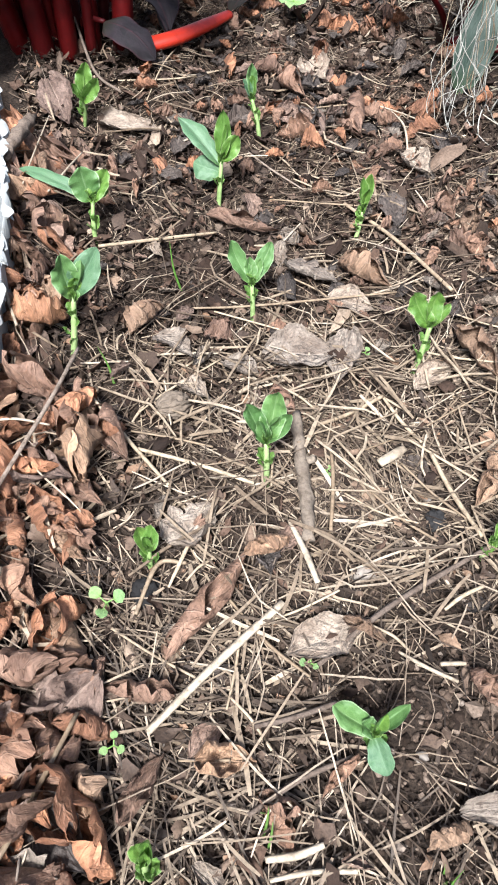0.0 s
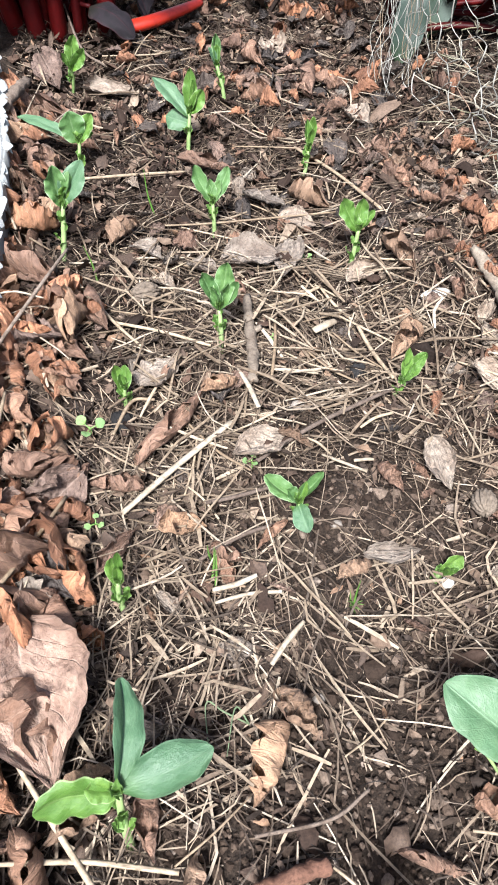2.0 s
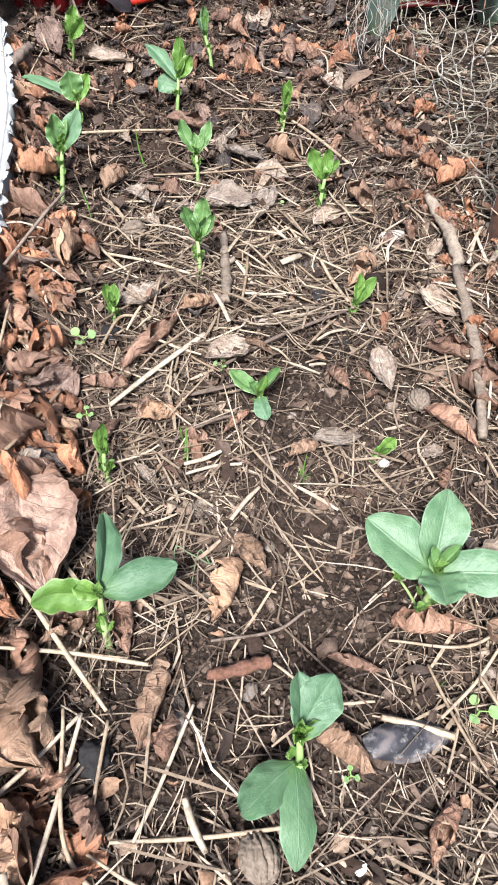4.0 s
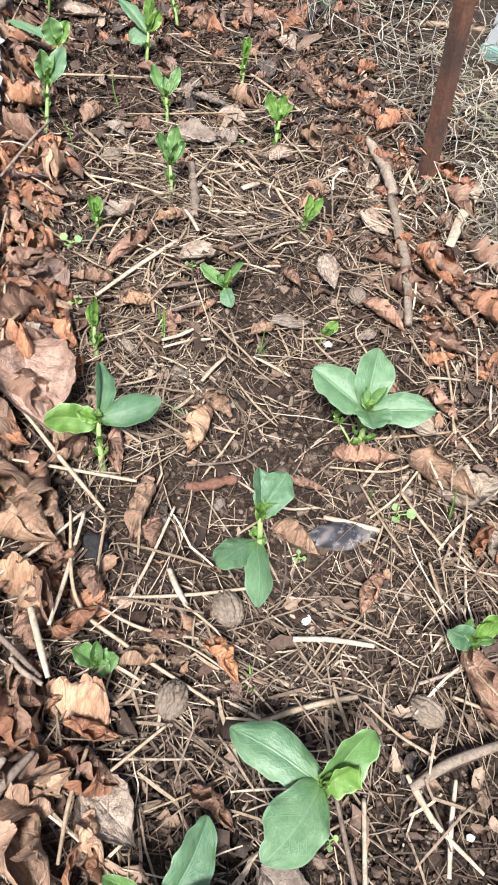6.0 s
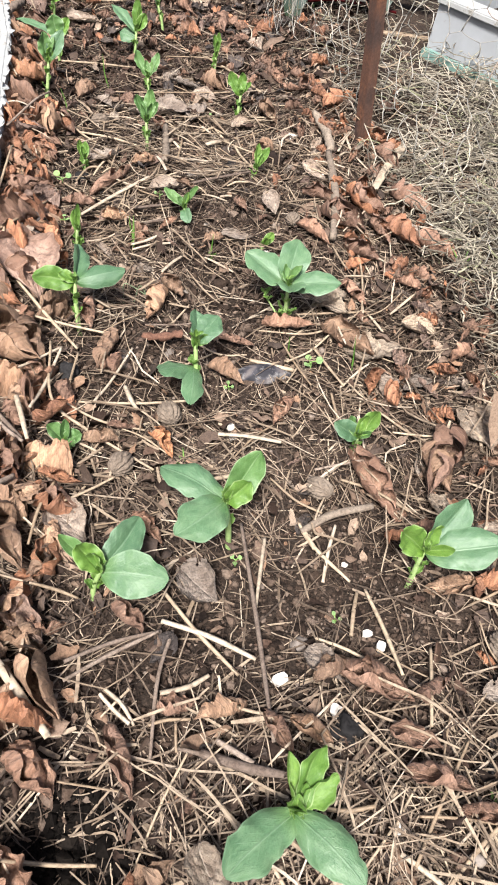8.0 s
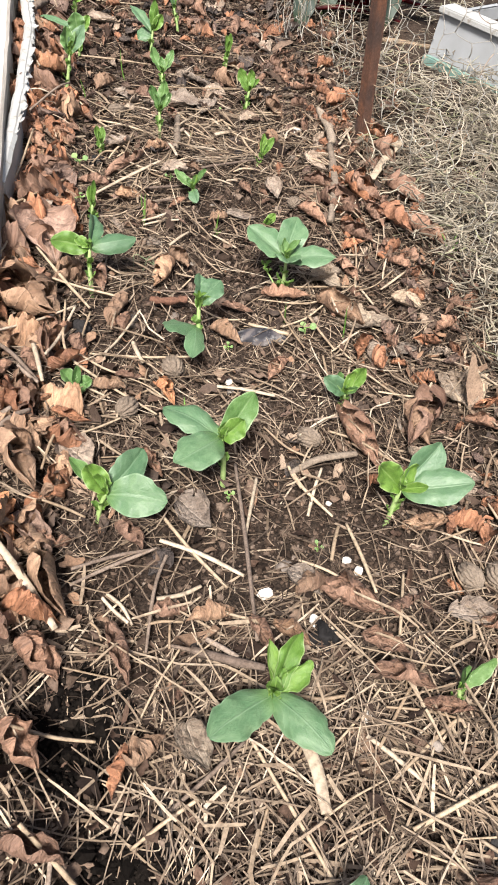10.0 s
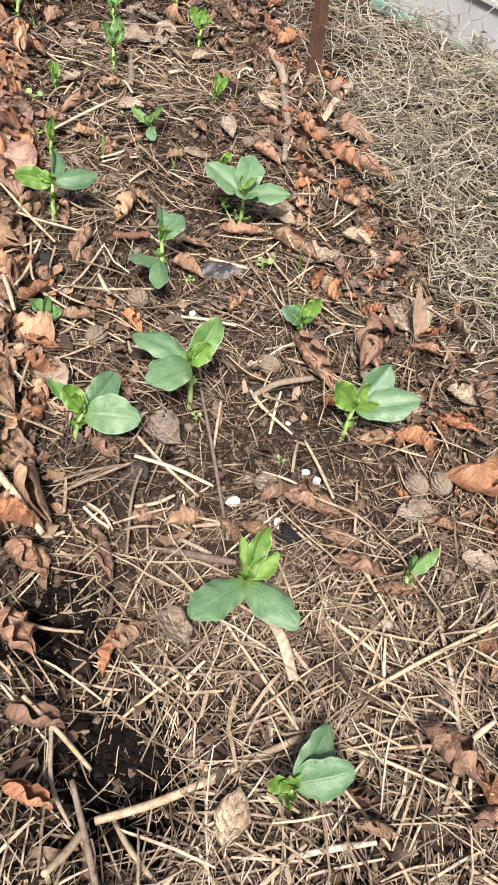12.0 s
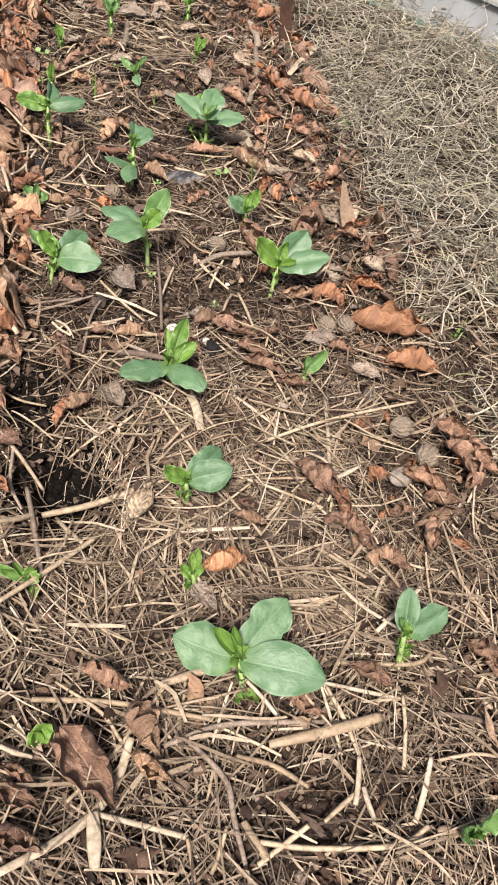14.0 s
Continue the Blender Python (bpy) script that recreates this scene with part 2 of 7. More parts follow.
def rust_material():
    m, n, l, p = node_kit("rusty_iron", 0.85, 0.25)
    big, fine = noise_tex(n, l, 16, 6, 0.65, stretch=(1, 1, 0.4)), noise_tex(n, l, 170, 6, 0.7)
    a = ramp(n, l, big, [(0.38, (0.040, 0.027, 0.023)), (0.52, (0.080, 0.041, 0.027)), (0.70, (0.22, 0.085, 0.03))])
    b = ramp(n, l, fine, [(0.3, (0.55, 0.5, 0.48)), (0.65, (1.3, 1.2, 1.1))])
    l.new(blend(n, l, a, b, 0.8, 'MULTIPLY'), p.inputs["Base Color"])
    relief(n, l, p, fine, 0.8, 0.0015)
    return m


def wood_material(name, light, dark, crack, rough=0.8):
    m, n, l, p = node_kit(name, rough, 0.2)
    g = noise_tex(n, l, 42, 7, 0.7, stretch=(1, 0.05, 1))
    f = noise_tex(n, l, 14, 4, 0.6, stretch=(1, 0.4, 1))
    col = ramp(n, l, g, [(0.28, crack), (0.42, dark), (0.62, light)])
    col = blend(n, l, col, ramp(n, l, f, [(0.35, (0.7, 0.68, 0.64)), (0.6, (1.1, 1.1, 1.1))]), 0.7, 'MULTIPLY')
    l.new(col, p.inputs["Base Color"])
    relief(n, l, p, g, 0.6, 0.003)
    return m


def paint_material(name, base, worn, amount):
    m, n, l, p = node_kit(name, 0.55, 0.35)
    f = ramp(n, l, noise_tex(n, l, 45, 6, 0.7), [(amount, (0, 0, 0)), (amount + 0.12, (1, 1, 1))])
    g = ramp(n, l, noise_tex(n, l, 9, 4), [(0.3, (0.82, 0.8, 0.77)), (0.7, (1.06, 1.05, 1.04))])
    l.new(blend(n, l, blend(n, l, base, worn, f), g, 0.8, 'MULTIPLY'), p.inputs["Base Color"])
    relief(n, l, p, noise_tex(n, l, 120, 4), 0.25, 0.001)
    return m


MUSSEL, RUST = mussel_material(), rust_material()
OLD_WOOD = wood_material("weathered_wood", (0.40, 0.375, 0.335), (0.25, 0.225, 0.195), (0.06, 0.05, 0.042))
WHITE_PEEL = paint_material("peeling_white_paint", (0.27, 0.28, 0.275), (0.17, 0.155, 0.13), 0.55)
GREY_BOARD = paint_material("grey_white_board", (0.22, 0.235, 0.245), (0.16, 0.16, 0.15), 0.62)
GREEN_RIM = paint_material("faded_green_paint", (0.11, 0.19, 0.165), (0.22, 0.25, 0.21), 0.55)
WIRE = litter_material("galvanised_wire", [(0, (0.17, 0.165, 0.145)), (0.6, (0.27, 0.26, 0.23)), (0.85, (0.35, 0.335, 0.295)), (1, (0.2, 0.12, 0.075))], 70, 0.55, spec=0.35)
CHARD_RED = litter_material("chard_stem_red", [(0, (0.030, 0.0014, 0.0020)), (1, (0.085, 0.003, 0.003))], 30, 0.5, True, spec=0.15, spots=0.5)
CHARD_ORANGE = litter_material("chard_stem_orange", [(0, (0.30, 0.018, 0.008)), (1, (0.36, 0.028, 0.010))], 30, 0.35, True, spec=0.4, spots=0.3)
CHARD_LEAF = leaf_material("chard_leaf_dark", (0.009, 0.0085, 0.0095), (0.018, 0.014, 0.017), (0.05, 0.010, 0.014), 0.03, 0.7)
CHARD_LEAF.node_tree.nodes["Principled BSDF"].inputs["Specular IOR Level"].default_value = 0.10
GREY_GREEN = leaf_material("grey_green_leaf", (0.028, 0.046, 0.033), (0.045, 0.066, 0.05), (0.08, 0.10, 0.075), 0.1, 0.55)
CLOVER = leaf_material("clover_leaf", (0.15, 0.245, 0.085), (0.20, 0.305, 0.125), (0.26, 0.36, 0.18), 0.2, 0.5)

# ---- shape helpers ----
rng = np.random.default_rng(11)
PH = rng.uniform(0, 6.283, (24, 2))
FR = rng.normal(0, 1, (24, 2)) * np.linspace(5, 42, 24)[:, None]
AM = 0.5 / np.linspace(5, 42, 24)


def bump_at(x, y, cx, cy, rx, ry):
    return np.exp(-((x - cx) / rx) ** 2 - ((y - cy) / ry) ** 2)


def lie(x, y):
    """Height of the soil."""
    x, y = np.asarray(x, float), np.asarray(y, float)
    z = 0 * x
    for (a, b), (p, q), s in zip(FR, PH, AM):
        z = z + s * np.sin(a * x + p) * np.cos(b * y + q) * 0.10
    fade = np.exp(-np.maximum(0, np.hypot(x - 0.2, y - 0.5) - 2.6))
    z = z * fade
    z = z + 0.028 / (1 + np.exp((x + 0.205) / 0.022)) * fade
    z = z + 0.018 / (1 + np.exp(-(x - 0.42) / 0.05)) * fade
    z = z - 0.055 * bump_at(x, y, -0.107, -0.605, 0.055, 0.056) - 0.032 * bump_at(x, y, -0.152, -0.44, 0.055, 0.044)
    return z


def mesh_object(name, verts, faces, mats, smooth=True, uvs=None, parent=None):
    me = bpy.data.meshes.new(name)
    me.from_pydata([tuple(v) for v in verts], [], [tuple(f) for f in faces])
    for m in (mats if isinstance(mats, (list, tuple)) else [mats]):
        me.materials.append(m)
    if uvs is not None:
        lay = me.uv_layers.new(name="UVMap")
        idx = np.zeros(len(me.loops), dtype=np.int32)
        me.loops.foreach_get("vertex_index", idx)
        lay.data.foreach_set("uv", np.asarray(uvs, np.float32)[idx].ravel())
    me.polygons.foreach_set("use_smooth", np.full(len(me.polygons), smooth))
    me.update()
    ob = new(name, me)
    ob.parent = parent
    return ob


def from_arrays(name, verts, quads, mat, smooth=True):
    """A large mesh from arrays: verts (n, 3), quads (m, 4)."""
    me = bpy.data.meshes.new(name)
    me.vertices.add(len(verts))
    me.vertices.foreach_set("co", np.asarray(verts, np.float32).ravel())
    k = quads.shape[1]
    me.loops.add(quads.size)
    me.loops.foreach_set("vertex_index", np.asarray(quads, np.int32).ravel())
    me.polygons.add(len(quads))
    me.polygons.foreach_set("loop_start", np.arange(0, quads.size, k, dtype=np.int32))
    me.polygons.foreach_set("use_smooth", np.full(len(quads), smooth))
    me.update(calc_edges=True)
    me.validate()
    me.materials.append(mat)
    return new(name, me)


def tube_arrays(paths, radii, sides=4, flat=1.0):
    """Tubes along many paths at once: paths (n, s, 3), radii (n, s)."""
    n, s, _ = paths.shape
    tan = np.gradient(paths, axis=1)
    tan /= np.linalg.norm(tan, axis=2, keepdims=True) + 1e-12
    ref = np.where(np.abs(tan[..., 2:3]) > 0.9, [1.0, 0, 0], [0, 0, 1.0])
    side = np.cross(tan, ref)
    side /= np.linalg.norm(side, axis=2, keepdims=True) + 1e-12
    up = np.cross(side, tan)
    a = np.arange(sides) * 2 * np.pi / sides + np.pi / 4
    ring = side[:, :, None] * np.cos(a)[:, None] + up[:, :, None] * np.sin(a)[:, None] * flat
    v = paths[:, :, None] + ring * radii[:, :, None, None]
    base = (np.arange(n) * s * sides)[:, None, None]
    i = base + (np.arange(s - 1) * sides)[None, :, None] + np.arange(sides)[None, None]
    j = base + (np.arange(s - 1) * sides)[None, :, None] + ((np.arange(sides) + 1) % sides)[None, None]
    q = np.stack([i, j, j + sides, i + sides], -1).reshape(-1, 4)
    if sides == 4:
        b = (np.arange(n) * s * sides)[:, None]
        q = np.concatenate([q, b + np.array([[3, 2, 1, 0]]), b + (s - 1) * 4 + np.array([[0, 1, 2, 3]])])
    return v.reshape(-1, 3), q


def bend(points, steps):
    """A smooth line through a few points."""
    p = np.array(points, float)
    k = np.linspace(0, len(p) - 1, steps)
    i = np.clip(k.astype(int), 0, len(p) - 2)
    f = (k - i)[:, None]
    g = np.concatenate([[2 * p[0] - p[1]], p, [2 * p[-1] - p[-2]]])
    a, b, c, d = g[i], g[i + 1], g[i + 2], g[i + 3]
    return 0.5 * (2 * b + (c - a) * f + (2 * a - 5 * b + 4 * c - d) * f ** 2 + (3 * b - a - 3 * c + d) * f ** 3)


def tube_object(name, pts, radii, mat, parent=None, sides=8, steps=12, flat=1.0):
    path = bend(pts, steps)
    r = np.interp(np.linspace(0, 1, steps), np.linspace(0, 1, len(radii)), radii)
    v, q = tube_arrays(path[None], r[None], sides, flat)
    faces = [tuple(f) for f in q]
    if sides != 4:
        faces += [tuple(range(sides))[::-1], tuple(range((steps - 1) * sides, steps * sides))]
    return mesh_object(name, v, faces, mat, True, None, parent)


def blade(root, tip, width, up_hint, cup, droop, rows=12, cols=6, seed=0, ragged=0.0, shape=1.0, wave=0.06):
    """Verts, faces and uvs of a leaf blade from root to tip."""
    r = np.random.default_rng(seed)
    root, tip = np.array(root, float), np.array(tip, float)
    ax = tip - root
    ln = np.linalg.norm(ax)
    ax /= ln
    nz = np.array(up_hint, float)
    nz -= ax * (nz @ ax)
    nz /= np.linalg.norm(nz) + 1e-9
    sx = np.cross(ax, nz)
    v, uv = [], []
    ph = r.uniform(0, 6.28, 4)
    for i in range(rows + 1):
        t = i / rows
        half = 0.5 * width * (math.sin(math.pi * min(1, (t * 0.94 + 0.03)) ** (0.85 * shape))) ** 0.72
        if i == rows:
            half = 0.05 * width
        if i == 0:
            half = 0.06 * width
        for j in range(cols + 1):
            u = j / cols * 2 - 1
            edge = 1 + ragged * (r.random() - 0.6) * (abs(u) > 0.9)
            x = u * half * edge
            lift = cup * width * abs(u) ** 1.6 * (0.4 + 0.6 * math.sin(math.pi * t)) + wave * width * (math.sin(t * 9 + ph[0] + u * 1.5) + 0.7 * math.sin(t * 17 + ph[1] + u * 3)) * abs(u) ** 1.5
            lift += wave * width * 0.16 * abs(math.sin((t - abs(u) * 0.3) * 14.0)) * (abs(u) > 0.05)
            sag = droop * ln * (4 * t * (1 - t)) - wave * 0.7 * ln * max(0.0, t - 0.65) ** 2 * 3
            p = root + ax * ln * t + sx * (x * (1 - 0.25 * abs(cup) * abs(u)) + 0.02 * width * math.sin(t * 5 + ph[2])) + nz * (lift + sag)
            v.append(p)
            uv.append((j / cols, t))
    f = []
    for i in range(rows):
        for j in range(cols):
            a = i * (cols + 1) + j
            f.append((a, a + 1, a + cols + 2, a + cols + 1))
    return v, f, uv


def rounded(name, size, mat, parent=None, seed=0, rough=0.1, sub=3):
    bm = bmesh.new()
    bmesh.ops.create_icosphere(bm, subdivisions=sub, radius=0.5)
    off = Vector((seed * 3.1, seed * 1.7, 0))
    for v in bm.verts:
        v.co *= 1 + rough * (noise.noise(v.co * 3.5 + off) + 0.35 * noise.noise(v.co * 11 + off) - (0.4 * abs(noise.noise(v.co * 26 + off)) if sub > 3 else 0))
        v.co = Vector((v.co.x * size[0], v.co.y * size[1], v.co.z * size[2]))
    me = bpy.data.meshes.new(name)
    bm.to_mesh(me)
    bm.free()
    me.materials.append(mat)
    me.polygons.foreach_set("use_smooth", np.full(len(me.polygons), True))
    ob = new(name, me)
    ob.parent = parent
    return ob


# ---- ground ----
def spaced(lo, hi, step, reach):
    inner = np.arange(lo, hi + step / 2, step)
    grow = step * 1.35 ** np.arange(1, 60)
    grow = np.cumsum(grow)
    grow = grow[grow < reach]
    return np.concatenate([lo - grow[::-1], inner, hi + grow])


gx, gy = spaced(-0.45, 1.3, 0.011, 80), spaced(-1.5, 2.6, 0.011, 80)
GX, GY = np.meshgrid(gx, gy)
GZ = lie(GX, GY)
GZ += (rng.random(GZ.shape) - 0.5) * 0.007 * (np.hypot(GX, GY) < 3.5)
idx = np.arange(GX.size).reshape(GX.shape)
ground = from_arrays("ground", np.stack([GX, GY, GZ], -1).reshape(-1, 3), np.stack([idx[:-1, :-1], idx[:-1, 1:], idx[1:, 1:], idx[1:, :-1]], -1).reshape(-1, 4), SOIL)
tagged(ground, "dark crumbly garden soil under straw and dry leaves", "soil", kind="structure")

# ---- edging timber ----
def rough_plank(name, x0, x1, y0, y1, z0, z1, mat, seed, parent=None):
    """A long plank with worn, uneven edges."""
    bm = bmesh.new()
    n = 46
    off = Vector((seed * 5.0, 0, 0))
    rings = []
    for i in range(n + 1):
        yy = y0 + (y1 - y0) * i / n
        ring = []
        for x, z in ((x0, z0), (x1, z0), (x1, z1 - 0.006), (x1 - 0.006, z1), (x0 + 0.006, z1), (x0, z1 - 0.006)):
            d = noise.noise(Vector((x * 9, yy * 7, z * 9)) + off) * 0.004
            e = noise.noise(Vector((x * 9, yy * 26, z * 9)) + off) * 0.002
            ring.append(bm.verts.new((x + d + e, yy, z + d * 0.8 - e)))
        rings.append(ring)
    for a, b in zip(rings, rings[1:]):
        for k in range(6):
            bm.faces.new((a[k], b[k], b[(k + 1) % 6], a[(k + 1) % 6]))
    bm.faces.new(rings[0])
    bm.faces.new(rings[-1][::-1])
    bmesh.ops.recalc_face_normals(bm, faces=bm.faces)
    me = bpy.data.meshes.new(name)
    bm.to_mesh(me)
    bm.free()
    me.materials.append(mat)
    ob = new(name, me)
    ob.parent = parent
    return ob


edging = new("edging_timber")
tagged(edging, "pale weathered timber edging along the garden bed", "edging", kind="structure")
plank = rough_plank("beam", -0.105, 0.0, -1.5, 1.50, -0.05, 0.114, OLD_WOOD, 1, edging)
for vert in plank.data.vertices:
    vert.co.x += -0.266 - 0.054 * max(vert.co.y - 0.27, 0.0) + 0.03 * min(vert.co.y, 0.0)

strip = new("splintered_board")
tagged(strip, "white painted board with a torn splintered edge against the timber", "board")


def strip_x(y):
    return -0.261 - 0.11 * max(0.0, y - 1.12) - 0.05 * max(0.0, 0.62 - y)


plank = rough_plank("board", -0.022, 0.0, 0.42, 1.46, -0.03, 0.092, WHITE_PEEL, 4, strip)
for vert in plank.data.vertices:
    vert.co.x += strip_x(vert.co.y)
srng = random.Random(5)
yy = 0.60
while yy < 1.44:
    ln, w = srng.choice([srng.uniform(0.004, 0.010), srng.uniform(0.008, 0.016)]), srng.choice([srng.uniform(0.012, 0.022), srng.uniform(0.02, 0.055)])
    up, slew = srng.uniform(-0.014, 0.010), srng.uniform(-0.02, 0.004)
    v = []
    for i in range(6):
        t = i / 5
        half = w * 0.5 * (1 - t ** srng.uniform(2.4, 4.0)) + 0.0012
        for s, dz in ((-1, 0), (1, 0), (1, -0.004 * (1 - t) - 0.0004), (-1, -0.004 * (1 - t) - 0.0004)):
            v.append((strip_x(yy) - 0.004 + ln * t, yy + s * half + slew * t + srng.uniform(-0.0012, 0.0012), 0.091 + up * t * t + dz))
    f = [(a * 4 + k, a * 4 + (k + 1) % 4, a * 4 + 4 + (k + 1) % 4, a * 4 + 4 + k) for a in range(5) for k in range(4)] + [(3, 2, 1, 0), (20, 21, 22, 23)]
    mesh_object("splinter", v, f, WHITE_PEEL, False, None, strip)
    yy += w * srng.uniform(0.45, 0.8)


# ---- bean seedlings ----
BEAN_SPOTS = []


def bean_leaf(name, root, tip, width, facing, fold, arch, mat, parent, seed, ripple=0.05, bites=0, roll=0.0, hook=0.0):
    """A bean leaflet: elliptic, folded along its midrib, with a rolled and rippled margin."""
    r = np.random.default_rng(seed)
    root, tip = np.array(root, float), np.array(tip, float)
    ax = tip - root
    ln = np.linalg.norm(ax)
    ax /= ln
    nz = np.array(facing, float)
    nz -= ax * (nz @ ax)
    nz /= np.linalg.norm(nz) + 1e-9
    sx = np.cross(ax, nz)
    big = width > 0.019
    rows, side = (22, 8) if big else (12, 4)
    ph = r.uniform(0, 6.28, 6)
    tilt = r.normal(0, 0.12)
    eaten = [(r.uniform(0.3, 0.95), r.choice((-1, 1)), r.uniform(0.035, 0.07), r.uniform(0.08, 0.18)) for k in range(bites)]
    v, uv, f = [], [], []
    step = 1.0 / side
    for i in range(rows + 1):
        t = i / rows
        half = max(0.5 * width * 2.08 * t ** 0.55 * (1 - t) ** 0.50 * (1 - 0.28 * max(0.0, t - 0.72) / 0.28), 0.035 * width)
        line = root + ax * ln * t + nz * (arch * ln * 4 * t * (1 - t) + hook * ln * max(0.0, t - 0.55) ** 2) + sx * (0.03 * width * math.sin(t * 4 + ph[2]))
        wings = {}
        for s in (-1, 1):
            reach = half * (1 + 0.05 * math.sin(t * 11 + ph[3] * s))
            for at, way, wide, deep in eaten:
                if way == s:
                    reach *= 1 - deep * math.exp(-((t - at) / wide) ** 2)
            x = z = 0.0
            row = []
            for j in range(1, side + 1):
                w = j * step
                phi = fold * (1.15 - 0.45 * t) + s * tilt + roll * max(0.0, w - 0.35) * 2.2
                x += reach * step * math.cos(phi)
                z += reach * step * math.sin(phi)
                rip = ripple * width * w * w * (math.sin(t * 10 + ph[0] + s) + 0.7 * math.sin(t * 23 + ph[1] * s))
                quilt = 0.012 * width * abs(math.sin((t - w * 0.3) * 15)) * min(1, 3 * w)
                row.append((line + sx * (s * x) + nz * (z + rip + quilt), (0.5 + 0.5 * s * w, t)))
            wings[s] = row
        for p, q in wings[-1][::-1] + [(line - nz * 0.006 * width, (0.5, t))] + wings[1]:
            v.append(p)
            uv.append(q)
    c = 2 * side + 1
    for i in range(rows):
        for j in range(c - 1):
            k = i * c + j
            f.append((k, k + 1, k + c + 1, k + c))
    return mesh_object(name, v, f, mat, True, uv, parent)


def bean_seedling(base, node, leaves, label, bud=1.0):
    """leaves: (tip, width, tone, where on the stem it starts, the way its face looks, fold)."""
    bx, by = base
    BEAN_SPOTS.append(base)
    bz = float(lie(bx, by)) - 0.004
    top = new("bean_seedling")
    top.location = (bx, by, bz)
    tagged(top, label, "seedling", "bean seedlings in rows")
    foot = Vector((bx, by, bz))
    n = Vector(node) - foot
    seed = int(abs(bx * 7919 + by * 104729) * 100) % 10007
    r = random.Random(seed)
    tall = n.length
    rad = 0.0022 + 0.017 * min(tall, 0.08)
    mid = n * 0.5 + Vector((r.uniform(-0.004, 0.004), r.uniform(-0.004, 0.004), 0))
    stem = tube_object("stem", [(0, 0, -0.01), tuple(mid), tuple(n)], [rad * 1.1, rad, rad * 0.75], STEM, top, 8, 10)
    for k in range(6):
        a = k * 1.05 + r.uniform(-0.4, 0.4)
        out = Vector((math.cos(a) * 0.42, math.sin(a) * 0.42, 1)).normalized() * r.uniform(0.012, 0.024) * (0.6 + 6 * min(tall, 0.08)) * bud
        bean_leaf("bud_leaf", n * r.uniform(0.9, 1.0), n * 0.97 + out, r.uniform(0.010, 0.015) * bud, (-math.cos(a), -math.sin(a), 0.3), r.uniform(0.6, 1.1), 0.08, BEAN_YOUNG, stem, seed + 40 + k, 0.08)
    nodes = 1 if tall < 0.035 else 2
    for k in range(nodes):
        at = n * (0.45 + 0.45 * k / nodes + r.uniform(-0.08, 0.08))
        a = k * 1.57 + r.uniform(0, 1.2)
        for turn in (0, 2.7):
            way = Vector((math.cos(a + turn), math.sin(a + turn), 1.9)).normalized()
            start = at + Vector((math.cos(a + turn), math.sin(a + turn), 0)) * rad * 0.7
            bean_leaf("stipule", start, start + way * r.uniform(0.012, 0.019), r.uniform(0.008, 0.012), (-way.x, -way.y, 0.3), 0.45, -0.04, BEAN_YOUNG, stem, seed + 7 * k + int(turn), 0.12)
    for k, leaf in enumerate(leaves):
        tip, width, tone, root = leaf[:4]
        tp = Vector(tip) - foot
        at = n * root
        d = tp - at
        if root < 0.2:
            shoot = tube_object("side_shoot", [tuple(at), tuple(at + d * 0.35 + Vector((0, 0, 0.003))), tuple(at + d * 0.75)], [0.0016, 0.0014, 0.001], STEM, top, 6, 7)
            for q in range(4):
                a = r.uniform(0, 6.28)
                start = at + d * r.uniform(0.55, 0.8)
                bean_leaf("leaf", start, start + Vector((math.cos(a) * 0.6, math.sin(a) * 0.6, 0.8)) * r.uniform(0.012, 0.019), 0.010, (-math.cos(a), -math.sin(a), 0.9), 0.6, 0.05, BEAN_YOUNG, shoot, seed + 90 + q, 0.1)
            continue
        rise = d.z / max(d.length, 1e-6)
        if len(leaf) > 4:
            face = leaf[4]
        else:
            face = (0, -0.35, 1.0) if rise < 0.62 else (-d.x * 2.2, -d.y * 2 - 1.0 * d.length, 0.4 * d.length)
        old = tone > 0.7
        fold = leaf[5] * 1.35 if len(leaf) > 5 else (r.uniform(0.16, 0.32) if old else r.uniform(0.55, 0.85))
        arch = 0.08 if old and rise < 0.2 else 0.03 if old else -0.02
        if not old:
            fold, width = min(fold * 1.15 + 0.05, 0.95), width * 0.97
        bites = 4 if "ragged" in label and old else 2 if ("nibbled" in label or "eaten" in label) and old else 0
        mat = BEAN_BLUE if old else (BEAN_MID if tone > 0.25 else BEAN_YOUNG)
        bean_leaf("leaf", at, tp, width, face, fold, arch, mat, top, seed * 3 + k, 0.04 if old else (0.05 if fold > 0.8 else 0.10) if width < 0.032 else 0.06, bites, r.uniform(-0.6, -0.1) if old else r.uniform(-0.8, 0.6), 0.0 if old else r.uniform(0.3, 1.1))
    return top


